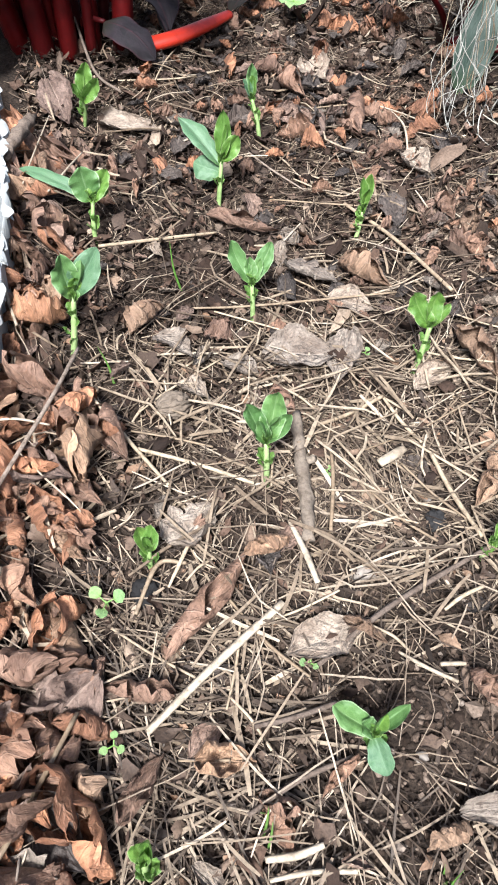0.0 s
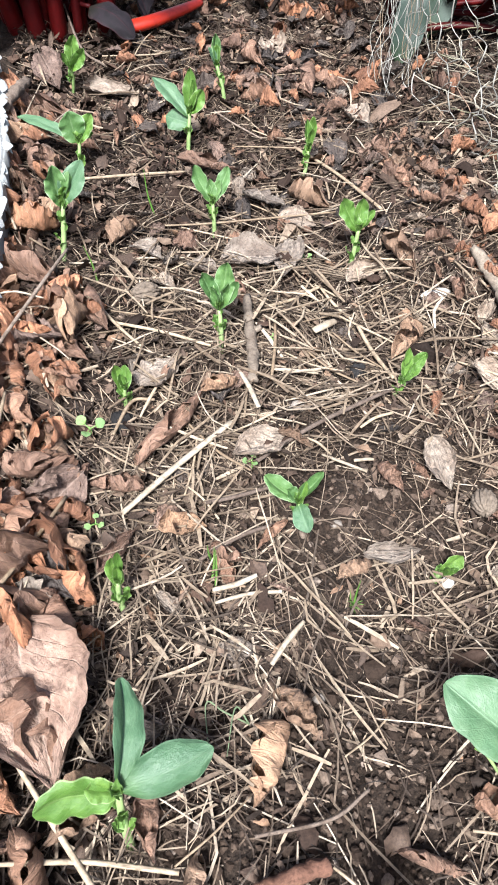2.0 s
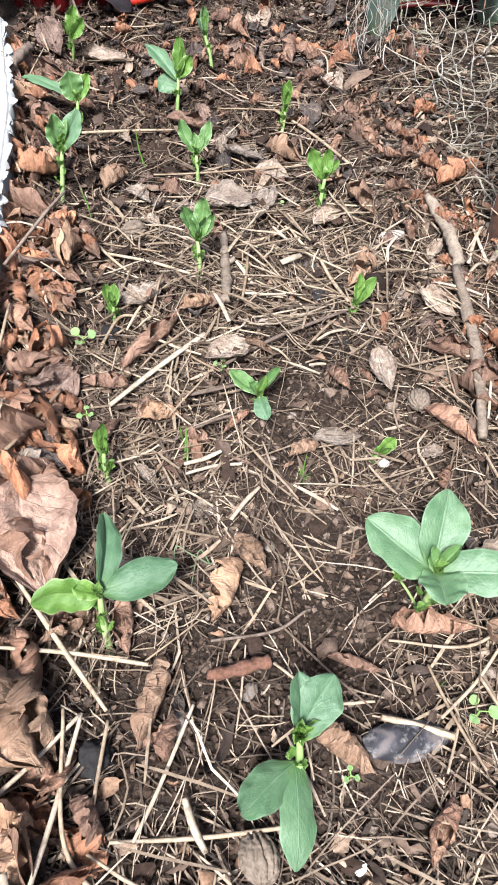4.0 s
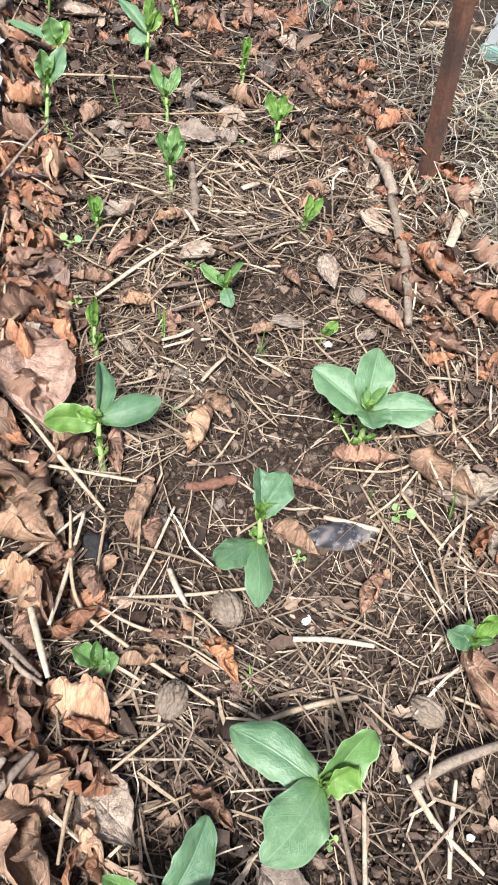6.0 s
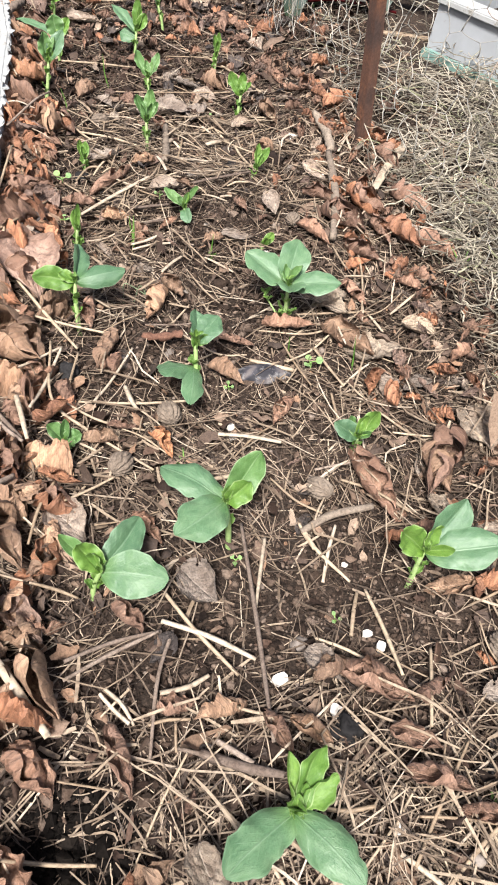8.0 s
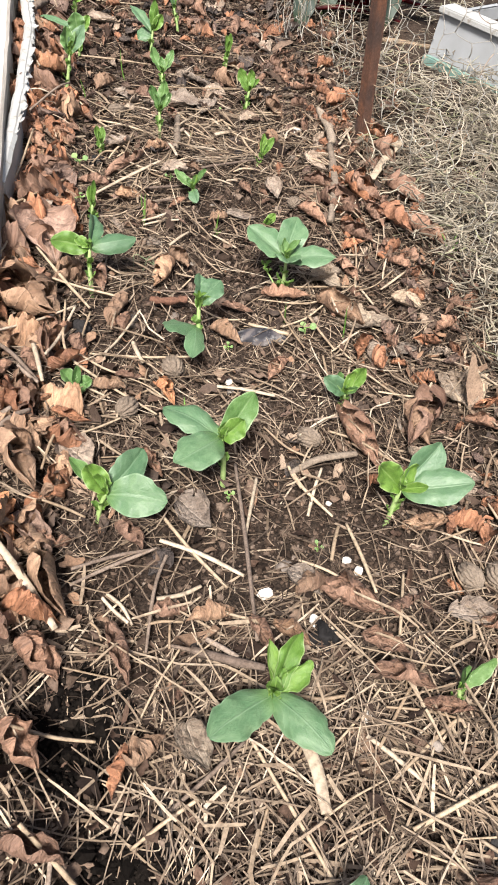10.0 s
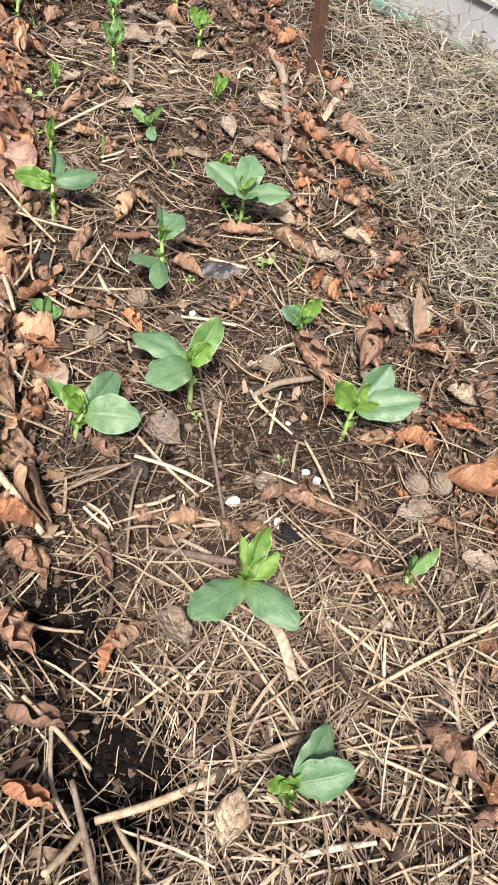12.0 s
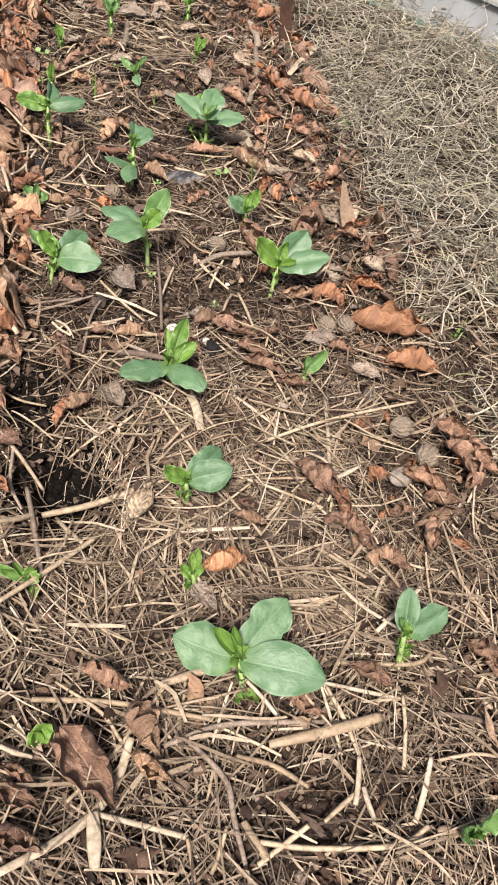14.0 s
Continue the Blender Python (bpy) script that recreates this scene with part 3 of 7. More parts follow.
bean_seedling((-0.188, 1.485), (-0.180, 1.472, 0.045), [
    ((-0.168, 1.484, 0.100), 0.030, 0.00, 1.00, (0.25, -1, 0.4), 0.4),
    ((-0.150, 1.465, 0.085), 0.030, 0.00, 1.00, (0.1, -1, 0.7), 0.45),
    ((-0.196, 1.466, 0.075), 0.020, 0.00, 1.00, (0.8, -0.5, 0.4), 0.7),
    ((-0.172, 1.490, 0.085), 0.020, 0.00, 1.00, (-0.4, -0.9, 0.4), 0.6),
], "young bean seedling with small bright green folded leaves")
bean_seedling((0.090, 1.401), (0.077, 1.421, 0.060), [
    ((0.074, 1.433, 0.108), 0.024, 0.40, 1.00, (0.5, -1, 0.3), 0.7),
    ((0.063, 1.422, 0.090), 0.015, 1.00, 1.00, (0.6, -0.7, 0.4), 0.5),
    ((0.081, 1.429, 0.092), 0.020, 0.00, 1.00, (-0.5, -0.9, 0.4), 0.7),
], "slender bean seedling with closed bright green leaves")
bean_seedling((0.004, 1.246), (0.014, 1.274, 0.050), [
    ((-0.040, 1.330, 0.086), 0.036, 1.00, 0.90, (0.35, -0.6, 0.8), 0.35),
    ((-0.024, 1.292, 0.040), 0.038, 1.00, 0.75, (0.2, -0.9, 0.55), 0.2),
    ((0.022, 1.294, 0.112), 0.030, 0.00, 1.00, (-0.3, -1, 0.4), 0.35),
    ((0.040, 1.277, 0.085), 0.030, 0.00, 1.00, (-0.1, -1, 0.6), 0.5),
    ((0.030, 1.287, 0.095), 0.018, 0.00, 1.00, (-0.8, -0.6, 0.4), 0.7),
], "bean seedling with two blue-green leaves and a fresh tip")
bean_seedling((-0.166, 1.157), (-0.164, 1.184, 0.060), [
    ((-0.256, 1.242, 0.078), 0.021, 1.00, 1.00, (0.2, -0.5, 1), 0.2),
    ((-0.174, 1.190, 0.106), 0.042, 0.30, 1.00, (0.1, -1, 0.35), 0.2),
    ((-0.138, 1.190, 0.100), 0.030, 0.00, 1.00, (-0.5, -0.8, 0.4), 0.5),
    ((-0.141, 1.189, 0.070), 0.024, 0.00, 1.00, (-0.5, -0.8, 0.5), 0.5),
], "bean seedling with one long narrow leaf held out")
bean_seedling((-0.195, 0.948), (-0.179, 0.960, 0.096), [
    ((-0.186, 0.964, 0.149), 0.032, 0.60, 0.97, (0.45, -1, 0.3), 0.42),
    ((-0.146, 0.968, 0.150), 0.032, 0.75, 1.00, (-0.45, -1, 0.3), 0.42),
    ((-0.160, 0.954, 0.136), 0.026, 0.60, 1.00, (0.2, 0.3, 0.9), 0.75),
    ((-0.172, 0.960, 0.124), 0.018, 0.00, 1.00, (0.2, -0.8, 0.4), 0.7),
    ((-0.190, 0.946, 0.050), 0.013, 0.00, 0.30, (0.3, -0.7, 0.5), 0.6),
    ((-0.176, 0.950, 0.075), 0.012, 0.00, 0.55, (-0.3, -0.7, 0.5), 0.6),
], "tall bean seedling with upright cupped leaves")
bean_seedling((0.021, 1.001), (0.021, 1.013, 0.046), [
    ((-0.003, 1.045, 0.086), 0.026, 0.60, 1.00, (0.5, -1, 0.35), 0.40),
    ((0.048, 1.040, 0.084), 0.024, 0.30, 1.00, (-0.6, -1, 0.3), 0.45),
    ((0.018, 1.030, 0.074), 0.020, 0.40, 1.00, (0.3, -0.9, 0.4), 0.6),
    ((0.034, 1.028, 0.072), 0.018, 0.30, 1.00, (-0.3, -0.9, 0.4), 0.6),
], "bean seedling with pointed leaves held in a vee")
bean_seedling((0.178, 1.135), (0.188, 1.147, 0.040), [
    ((0.182, 1.155, 0.088), 0.020, 0.00, 1.00, (0.6, -0.9, 0.3), 0.6),
    ((0.198, 1.158, 0.090), 0.020, 0.00, 1.00, (-0.5, -0.9, 0.3), 0.6),
    ((0.189, 1.144, 0.080), 0.014, 0.00, 1.00, (0.1, -0.9, 0.4), 0.8),
], "slender bean seedling with closed bright green leaves")
bean_seedling((0.193, 0.891), (0.206, 0.906, 0.056), [
    ((0.180, 0.922, 0.096), 0.026, 0.00, 1.00, (0.35, -1, 0.35), 0.35),
    ((0.210, 0.924, 0.094), 0.026, 0.10, 1.00, (-0.15, -1, 0.35), 0.45),
    ((0.229, 0.918, 0.076), 0.020, 0.20, 1.00, (-0.6, -0.8, 0.4), 0.6),
    ((0.192, 0.893, 0.034), 0.014, 0.00, 0.35, (0.3, -0.8, 0.4), 0.5),
], "leaning bean seedling with spread fresh green leaves", 0.8)
bean_seedling((-0.001, 0.748), (0.000, 0.763, 0.064), [
    ((-0.020, 0.780, 0.108), 0.027, 0.40, 1.00, (0.45, -1, 0.30), 0.45),
    ((0.014, 0.786, 0.115), 0.028, 0.40, 1.00, (-0.20, -1, 0.30), 0.40),
    ((0.026, 0.772, 0.096), 0.024, 0.40, 1.00, (-0.65, -0.8, 0.30), 0.55),
    ((0.006, 0.770, 0.100), 0.018, 0.30, 1.00, (0.7, -0.6, 0.2), 0.8),
    ((-0.004, 0.768, 0.098), 0.018, 0.30, 1.00, (-0.7, -0.6, 0.2), 0.8),
], "sturdy bean seedling with cupped green leaves")
bean_seedling((-0.118, 0.672), (-0.119, 0.678, 0.036), [
    ((-0.130, 0.690, 0.064), 0.018, 0.00, 0.85, (0.5, -1, 0.4), 0.5),
    ((-0.114, 0.689, 0.063), 0.019, 0.00, 0.90, (-0.3, -1, 0.5), 0.5),
    ((-0.122, 0.682, 0.058), 0.014, 0.00, 1.00, (0.2, -1, 0.4), 0.7),
], "short bean shoot with crinkled leaves just opening", 0.8)
bean_seedling((0.043, 0.482), (0.043, 0.494, 0.042), [
    ((0.011, 0.514, 0.066), 0.025, 0.30, 1.00, (0.55, -0.7, 0.65), 0.60),
    ((0.070, 0.506, 0.072), 0.024, 0.30, 1.00, (-0.8, -0.6, 0.45), 0.60),
    ((0.030, 0.500, 0.058), 0.020, 0.30, 1.00, (0.7, -0.5, 0.3), 0.75),
    ((0.052, 0.503, 0.066), 0.018, 0.00, 1.00, (-0.3, -0.9, 0.4), 0.6),
    ((0.050, 0.466, 0.030), 0.022, 0.80, 0.95, (-0.2, -0.8, 0.5), 0.45),
], "bean seedling with half-folded fresh green leaves", 0.8)
bean_seedling((0.189, 0.638), (0.194, 0.646, 0.032), [
    ((0.220, 0.658, 0.066), 0.022, 0.00, 1.00, (-0.4, -1, 0.5), 0.35),
    ((0.198, 0.660, 0.074), 0.020, 0.00, 1.00, (0.4, -0.9, 0.3), 0.5),
    ((0.206, 0.652, 0.058), 0.015, 0.00, 1.00, (0.1, -0.9, 0.4), 0.8),
], "leaning bean shoot with folded bright green leaves", 0.8)
bean_seedling((-0.134, 0.426), (-0.134, 0.432, 0.044), [
    ((-0.138, 0.444, 0.073), 0.017, 0.00, 0.85, (0.5, -1, 0.3), 0.5),
    ((-0.125, 0.445, 0.082), 0.017, 0.00, 0.95, (-0.5, -1, 0.4), 0.5),
    ((-0.131, 0.437, 0.068), 0.013, 0.00, 1.00, (0, -1, 0.5), 0.8),
    ((-0.128, 0.427, 0.030), 0.012, 0.00, 0.30, (-0.4, -0.7, 0.5), 0.6),
], "small bean shoot with closed bright green leaves", 0.7)
bean_seedling((-0.136, 0.222), (-0.136, 0.250, 0.076), [
    ((-0.131, 0.328, 0.084), 0.032, 1.00, 1.00, (0.55, -0.45, 0.70), 0.62),
    ((-0.066, 0.268, 0.080), 0.040, 1.00, 1.00, (0.05, -0.45, 0.9), -0.22),
    ((-0.192, 0.246, 0.090), 0.036, 0.10, 1.00, (0.05, -0.9, 0.45), 0.30),
    ((-0.158, 0.252, 0.088), 0.022, 0.10, 1.00, (0.6, -0.5, 0.6), 0.8),
    ((-0.142, 0.236, 0.060), 0.020, 0.00, 0.70, (0.3, -0.8, 0.5), 0.6),
], "bean seedling with three broad spreading leaves", 0.8)
bean_seedling((0.162, 0.231), (0.167, 0.235, 0.066), [
    ((0.110, 0.284, 0.093), 0.054, 1.00, 1.00, (0.40, -0.50, 0.8), 0.28),
    ((0.192, 0.302, 0.100), 0.048, 1.00, 1.00, (-0.15, -0.75, 0.65), 0.25),
    ((0.240, 0.214, 0.082), 0.044, 1.00, 1.00, (-0.15, -0.15, 1.0), 0.20),
    ((0.160, 0.194, 0.085), 0.046, 1.00, 1.00, (0.1, 0.35, 0.95), 0.40),
    ((0.190, 0.246, 0.092), 0.026, 0.30, 1.00, (-0.6, -0.4, 0.7), 0.6),
    ((0.158, 0.250, 0.094), 0.020, 0.30, 1.00, (0.5, -0.6, 0.6), 0.6),
    ((0.129, 0.265, 0.050), 0.014, 0.00, 0.10),
    ((0.150, 0.215, 0.035), 0.012, 0.00, 0.10),
    ((0.180, 0.222, 0.034), 0.012, 0.00, 0.10),
], "vigorous bean seedling with four broad blue-green leaves")
bean_seedling((0.009, 0.081), (0.016, 0.108, 0.074), [
    ((-0.037, 0.060, 0.076), 0.035, 1.00, 0.62, (-0.10, -0.10, 1.0), -0.22),
    ((-0.002, 0.022, 0.052), 0.031, 1.00, 0.62, (0.05, -0.75, 0.65), -0.20),
    ((0.022, 0.152, 0.094), 0.036, 0.90, 1.00, (0.35, -0.85, 0.5), 0.40),
    ((0.050, 0.148, 0.088), 0.038, 0.90, 1.00, (-0.35, -0.85, 0.5), 0.30),
    ((0.034, 0.118, 0.078), 0.018, 0.10, 1.00, (0.2, -0.8, 0.5), 0.7),
    ((0.014, 0.112, 0.098), 0.014, 0.00, 1.00, (0.2, -0.8, 0.5), 0.7),
], "bean seedling with an upright pair and two drooping leaves")
bean_seedling((0.157, 0.405), (0.166, 0.411, 0.020), [
    ((0.184, 0.416, 0.040), 0.020, 0.00, 1.00, (-0.2, -0.7, 0.7), 0.5),
    ((0.168, 0.405, 0.042), 0.016, 0.00, 1.00, (0.2, -0.8, 0.5), 0.6),
    ((0.179, 0.405, 0.035), 0.014, 0.00, 1.00, (0, -0.6, 0.8), 0.6),
], "tiny bean shoot just breaking out of the soil", 0.7)
bean_seedling((-0.131, -0.212), (-0.117, -0.205, 0.051), [
    ((-0.074, -0.148, 0.060), 0.037, 1.00, 1.00, (0.40, -0.45, 0.80), 0.42),
    ((-0.050, -0.224, 0.055), 0.048, 1.00, 1.00, (0.10, -0.55, 0.85), 0.22),
    ((-0.157, -0.174, 0.076), 0.024, 0.60, 1.00, (0.45, -0.6, 0.6), 0.60),
    ((-0.138, -0.192, 0.092), 0.032, 0.10, 1.00, (0.3, -0.9, 0.35), 0.55),
    ((-0.120, -0.198, 0.084), 0.024, 0.00, 1.00, (-0.6, -0.7, 0.4), 0.65),
], "bean seedling with a round leaf eaten at the edge")
bean_seedling((0.026, -0.150), (0.019, -0.142, 0.066), [
    ((-0.046, -0.086, 0.066), 0.044, 1.00, 1.00, (0.25, -0.35, 0.95), 0.12),
    ((-0.040, -0.190, 0.080), 0.050, 1.00, 1.00, (0.10, -0.30, 1.0), 0.14),
    ((0.059, -0.118, 0.118), 0.040, 0.50, 1.00, (-0.35, -0.9, 0.35), 0.30),
    ((0.046, -0.138, 0.094), 0.034, 0.10, 1.00, (-0.3, -0.9, 0.4), 0.45),
    ((0.022, -0.136, 0.090), 0.016, 0.00, 1.00, (0.2, -0.9, 0.4), 0.7),
], "vigorous bean seedling with large nibbled leaves", 0.8)
bean_seedling((0.209, -0.032), (0.206, -0.032, 0.028), [
    ((0.173, -0.028, 0.056), 0.028, 0.80, 1.00, (0.35, -0.7, 0.6), 0.55),
    ((0.231, -0.024, 0.068), 0.026, 0.00, 1.00, (-0.4, -0.8, 0.5), 0.55),
    ((0.212, -0.024, 0.066), 0.018, 0.00, 1.00, (0.1, -0.9, 0.4), 0.6),
    ((0.190, -0.018, 0.055), 0.020, 0.30, 1.00, (0.5, -0.8, 0.4), 0.7),
    ((0.222, -0.040, 0.045), 0.014, 0.30, 1.00, (-0.3, -0.5, 0.8), 0.6),
], "small bean seedling with half-open leaves")
bean_seedling((0.218, -0.230), (0.228, -0.216, 0.044), [
    ((0.183, -0.216, 0.098), 0.036, 0.10, 1.00, (0.5, -0.85, 0.4), 0.35),
    ((0.277, -0.182, 0.088), 0.048, 1.00, 1.00, (0.05, -0.75, 0.65), 0.35),
    ((0.305, -0.237, 0.074), 0.050, 1.00, 1.00, (-0.1, -0.35, 1.0), 0.25),
    ((0.236, -0.205, 0.086), 0.024, 0.20, 1.00, (0.2, -0.8, 0.5), 0.6),
    ((0.256, -0.228, 0.062), 0.020, 0.20, 1.00, (-0.2, -0.5, 0.8), 0.6),
], "bean seedling with two broad leaves leaning over")
bean_seedling((0.036, -0.446), (0.031, -0.452, 0.056), [
    ((-0.034, -0.493, 0.078), 0.042, 1.00, 1.00, (-0.05, -0.25, 1.0), -0.05),
    ((0.071, -0.514, 0.068), 0.042, 1.00, 1.00, (0.05, -0.25, 1.0), -0.08),
    ((0.028, -0.412, 0.084), 0.026, 0.00, 0.95, (0.5, -0.8, 0.4), 0.55),
    ((0.057, -0.411, 0.100), 0.026, 0.10, 0.95, (-0.1, -0.9, 0.4), 0.45),
    ((0.068, -0.432, 0.076), 0.032, 0.10, 0.95, (-0.3, -0.8, 0.5), 0.35),
    ((0.040, -0.434, 0.074), 0.017, 0.00, 1.00, (0.2, -0.9, 0.4), 0.7),
], "bean seedling with two low ragged leaves and a fresh tip", 1.25)
bean_seedling((0.217, -0.466), (0.222, -0.455, 0.030), [
    ((0.252, -0.440, 0.064), 0.025, 0.30, 1.00, (-0.35, -0.8, 0.5), 0.50),
    ((0.222, -0.442, 0.060), 0.020, 0.30, 1.00, (0.4, -0.9, 0.4), 0.6),
], "small bean shoot with one folded leaf", 0.6)
bean_seedling((0.031, -0.661), (0.034, -0.650, 0.054), [
    ((0.078, -0.606, 0.062), 0.034, 1.00, 1.00, (0.30, -0.50, 0.75), 0.45),
    ((0.086, -0.650, 0.076), 0.040, 1.00, 1.00, (-0.05, -0.60, 0.8), 0.22),
    ((0.006, -0.644, 0.080), 0.022, 0.10, 1.00, (0.45, -0.8, 0.4), 0.55),
    ((0.018, -0.648, 0.082), 0.018, 0.00, 1.00, (0.1, -0.9, 0.4), 0.6),
    ((0.026, -0.664, 0.044), 0.016, 0.00, 0.60, (0.2, -0.6, 0.8), 0.6),
], "bean seedling with two large rounded leaves")
bean_seedling((0.068, -0.888), (0.062, -0.871, 0.060), [
    ((0.116, -0.823, 0.078), 0.043, 1.00, 1.00, (0.15, -0.45, 0.9), 0.20),
    ((0.141, -0.903, 0.060), 0.050, 1.00, 1.00, (0.0, -0.45, 0.95), 0.15),
    ((-0.001, -0.850, 0.075), 0.050, 1.00, 1.00, (0.05, -0.50, 0.9), 0.12),
    ((0.034, -0.851, 0.092), 0.026, 0.10, 1.00, (0.4, -0.8, 0.5), 0.55),
    ((0.056, -0.850, 0.095), 0.022, 0.00, 1.00, (-0.1, -0.9, 0.4), 0.65),
    ((0.048, -0.878, 0.078), 0.018, 0.00, 1.00, (0.2, -0.7, 0.6), 0.65),
    ((0.075, -0.905, 0.028), 0.014, 0.00, 0.10),
    ((0.050, -0.900, 0.025), 0.012, 0.00, 0.10),
], "large bean seedling with wide nibbled leaves")
bean_seedling((0.237, -0.882), (0.230, -0.868, 0.068), [
    ((0.236, -0.835, 0.102), 0.026, 0.75, 1.00, (-0.35, -0.85, 0.4), 0.55),
    ((0.276, -0.852, 0.084), 0.038, 0.75, 1.00, (-0.10, -0.85, 0.5), 0.22),
    ((0.220, -0.858, 0.086), 0.018, 0.30, 1.00, (0.5, -0.8, 0.4), 0.6),
    ((0.226, -0.872, 0.050), 0.014, 0.00, 0.45, (0.3, -0.7, 0.6), 0.6),
    ((0.242, -0.874, 0.045), 0.012, 0.00, 0.30, (-0.3, -0.7, 0.6), 0.6),
], "bean seedling with a broad side leaf")
bean_seedling((-0.132, -0.919), (-0.129, -0.915, 0.020), [
    ((-0.119, -0.905, 0.048), 0.026, 0.00, 1.00, (-0.1, -0.9, 0.5), 0.35),
    ((-0.130, -0.908, 0.042), 0.018, 0.00, 1.00, (0.4, -0.8, 0.4), 0.6),
], "tiny bean shoot just breaking out of the soil", 0.6)
bean_seedling((0.029, -0.766), (0.031, -0.757, 0.030), [
    ((0.038, -0.740, 0.054), 0.014, 0.00, 1.00, (-0.1, -0.9, 0.4), 0.4),
    ((0.028, -0.744, 0.056), 0.012, 0.00, 1.00, (0.3, -0.9, 0.4), 0.5),
    ((0.016, -0.752, 0.042), 0.013, 0.00, 0.80, (0.4, -0.8, 0.5), 0.4),
    ((0.044, -0.752, 0.040), 0.012, 0.00, 0.70, (-0.3, -0.7, 0.6), 0.4),
    ((0.020, -0.766, 0.026), 0.012, 0.00, 0.40, (0.2, -0.7, 0.7), 0.4),
    ((0.038, -0.768, 0.020), 0.012, 0.00, 0.30, (-0.2, -0.7, 0.7), 0.4),
], "short bean shoot with crinkled leaves just opening", 0.6)
bean_seedling((-0.139, -0.750), (-0.142, -0.746, 0.024), [
    ((-0.136, -0.738, 0.044), 0.015, 0.00, 1.00, (-0.1, -0.8, 0.6), 0.4),
    ((-0.178, -0.730, 0.034), 0.013, 0.20, 1.00, (0.2, -0.5, 0.9), 0.4),
    ((-0.168, -0.738, 0.040), 0.013, 0.00, 1.00, (0.1, -0.7, 0.7), 0.4),
    ((-0.156, -0.734, 0.048), 0.013, 0.00, 1.00, (0.2, -0.7, 0.7), 0.5),
    ((-0.128, -0.748, 0.036), 0.015, 0.00, 1.00, (-0.2, -0.6, 0.8), 0.4),
    ((-0.130, -0.762, 0.018), 0.012, 0.00, 0.60, (-0.2, -0.6, 0.8), 0.4),
], "bent bean shoot lying low over the straw", 0.7)
bean_seedling((0.257, -1.050), (0.252, -1.043, 0.025), [
    ((0.264, -1.032, 0.068), 0.028, 0.50, 1.00, (-0.3, -0.9, 0.4), 0.45),
    ((0.228, -1.037, 0.055), 0.026, 0.40, 1.00, (0.4, -0.8, 0.5), 0.45),
    ((0.249, -1.046, 0.050), 0.018, 0.00, 1.00, (0, -0.8, 0.5), 0.65),
], "small bean seedling with two pointed leaves", 0.7)
bean_seedling((-0.155, -0.001), (-0.155, 0.003, 0.020), [
    ((-0.176, 0.012, 0.042), 0.026, 0.50, 1.00, (0.3, -0.7, 0.7), 0.5),
    ((-0.133, 0.000, 0.034), 0.026, 0.50, 1.00, (-0.1, -0.6, 0.8), 0.4),
    ((-0.152, 0.014, 0.050), 0.022, 0.40, 1.00, (0.1, -0.9, 0.4), 0.55),
    ((-0.142, -0.010, 0.024), 0.020, 0.40, 1.00, (0, -0.6, 0.8), 0.5),
], "short dark green bean shoot among dry leaves", 0.7)


# ---- stalks and twigs ----
STALK = {"straw": (STRAW_ONE, "straw", "dry straw stalk lying on the mulch", "straw"), "pale straw": (PALE_ONE, "straw", "pale split straw stalk lying on the mulch", "straw"),
         "twig": (TWIG_ONE, "twig", "thin dry brown twig lying on the mulch", "twig"), "branch": (BRANCH, "branch", "dry barkless branch lying on the mulch", "branch"), "bark": (RED_BARK, "bark_piece", "curled red-brown piece of bark on the soil", "bark"), "tan stalk": (STRAW_ONE, "plant_stalk", "thick tan plant stalk lying on the soil", "stalk")}


def stalk(kind, radius, *pts):
    mat, name, label, cat = STALK[kind]
    seed = int(abs(pts[0][0] * 9973 + pts[0][1] * 7001) * 1000)
    r = random.Random(seed)
    p = []
    if len(pts) == 2:
        mx, my = (pts[0][0] + pts[1][0]) / 2, (pts[0][1] + pts[1][1]) / 2
        pts = (pts[0], (mx + r.uniform(-0.0035, 0.0035), my + r.uniform(-0.0035, 0.0035)), pts[1])
    radius *= 0.85 if kind == "pale straw" else 0.8
    for x, y in pts:
        p.append((x, y, float(lie(x, y)) + 0.016 + 0.022 / (1 + math.exp((x + 0.17) / 0.015)) + radius + r.uniform(-0.003, 0.004)))
    flat = 0.55 if kind == "pale straw" and radius > 0.0025 else 0.9
    if radius > 0.006 and kind == "pale straw":
        flat = 0.28
    k = r.uniform(0.7, 1.0)
    ob = tube_object(name, p, [radius * k, radius, radius * 1.02, radius * r.uniform(0.65, 1)], mat, None, 6 if radius < 0.004 else 10, 9 + 4 * len(pts), flat)
    tagged(ob, label, cat, "dry stalks and twigs")
    if radius > 0.0055 and kind in ("twig", "branch", "bark"):
        co = ob.data.vertices
        for v in co:
            v.co += Vector((noise.noise(v.co * 130), noise.noise(v.co * 130 + Vector((9, 0, 0))), noise.noise(v.co * 130 + Vector((0, 9, 0))))) * radius * 0.5
            v.co += v.normal * radius * (0.35 * noise.noise(v.co * 60) - 0.3 * abs(noise.noise(v.co * 420)))
    return ob


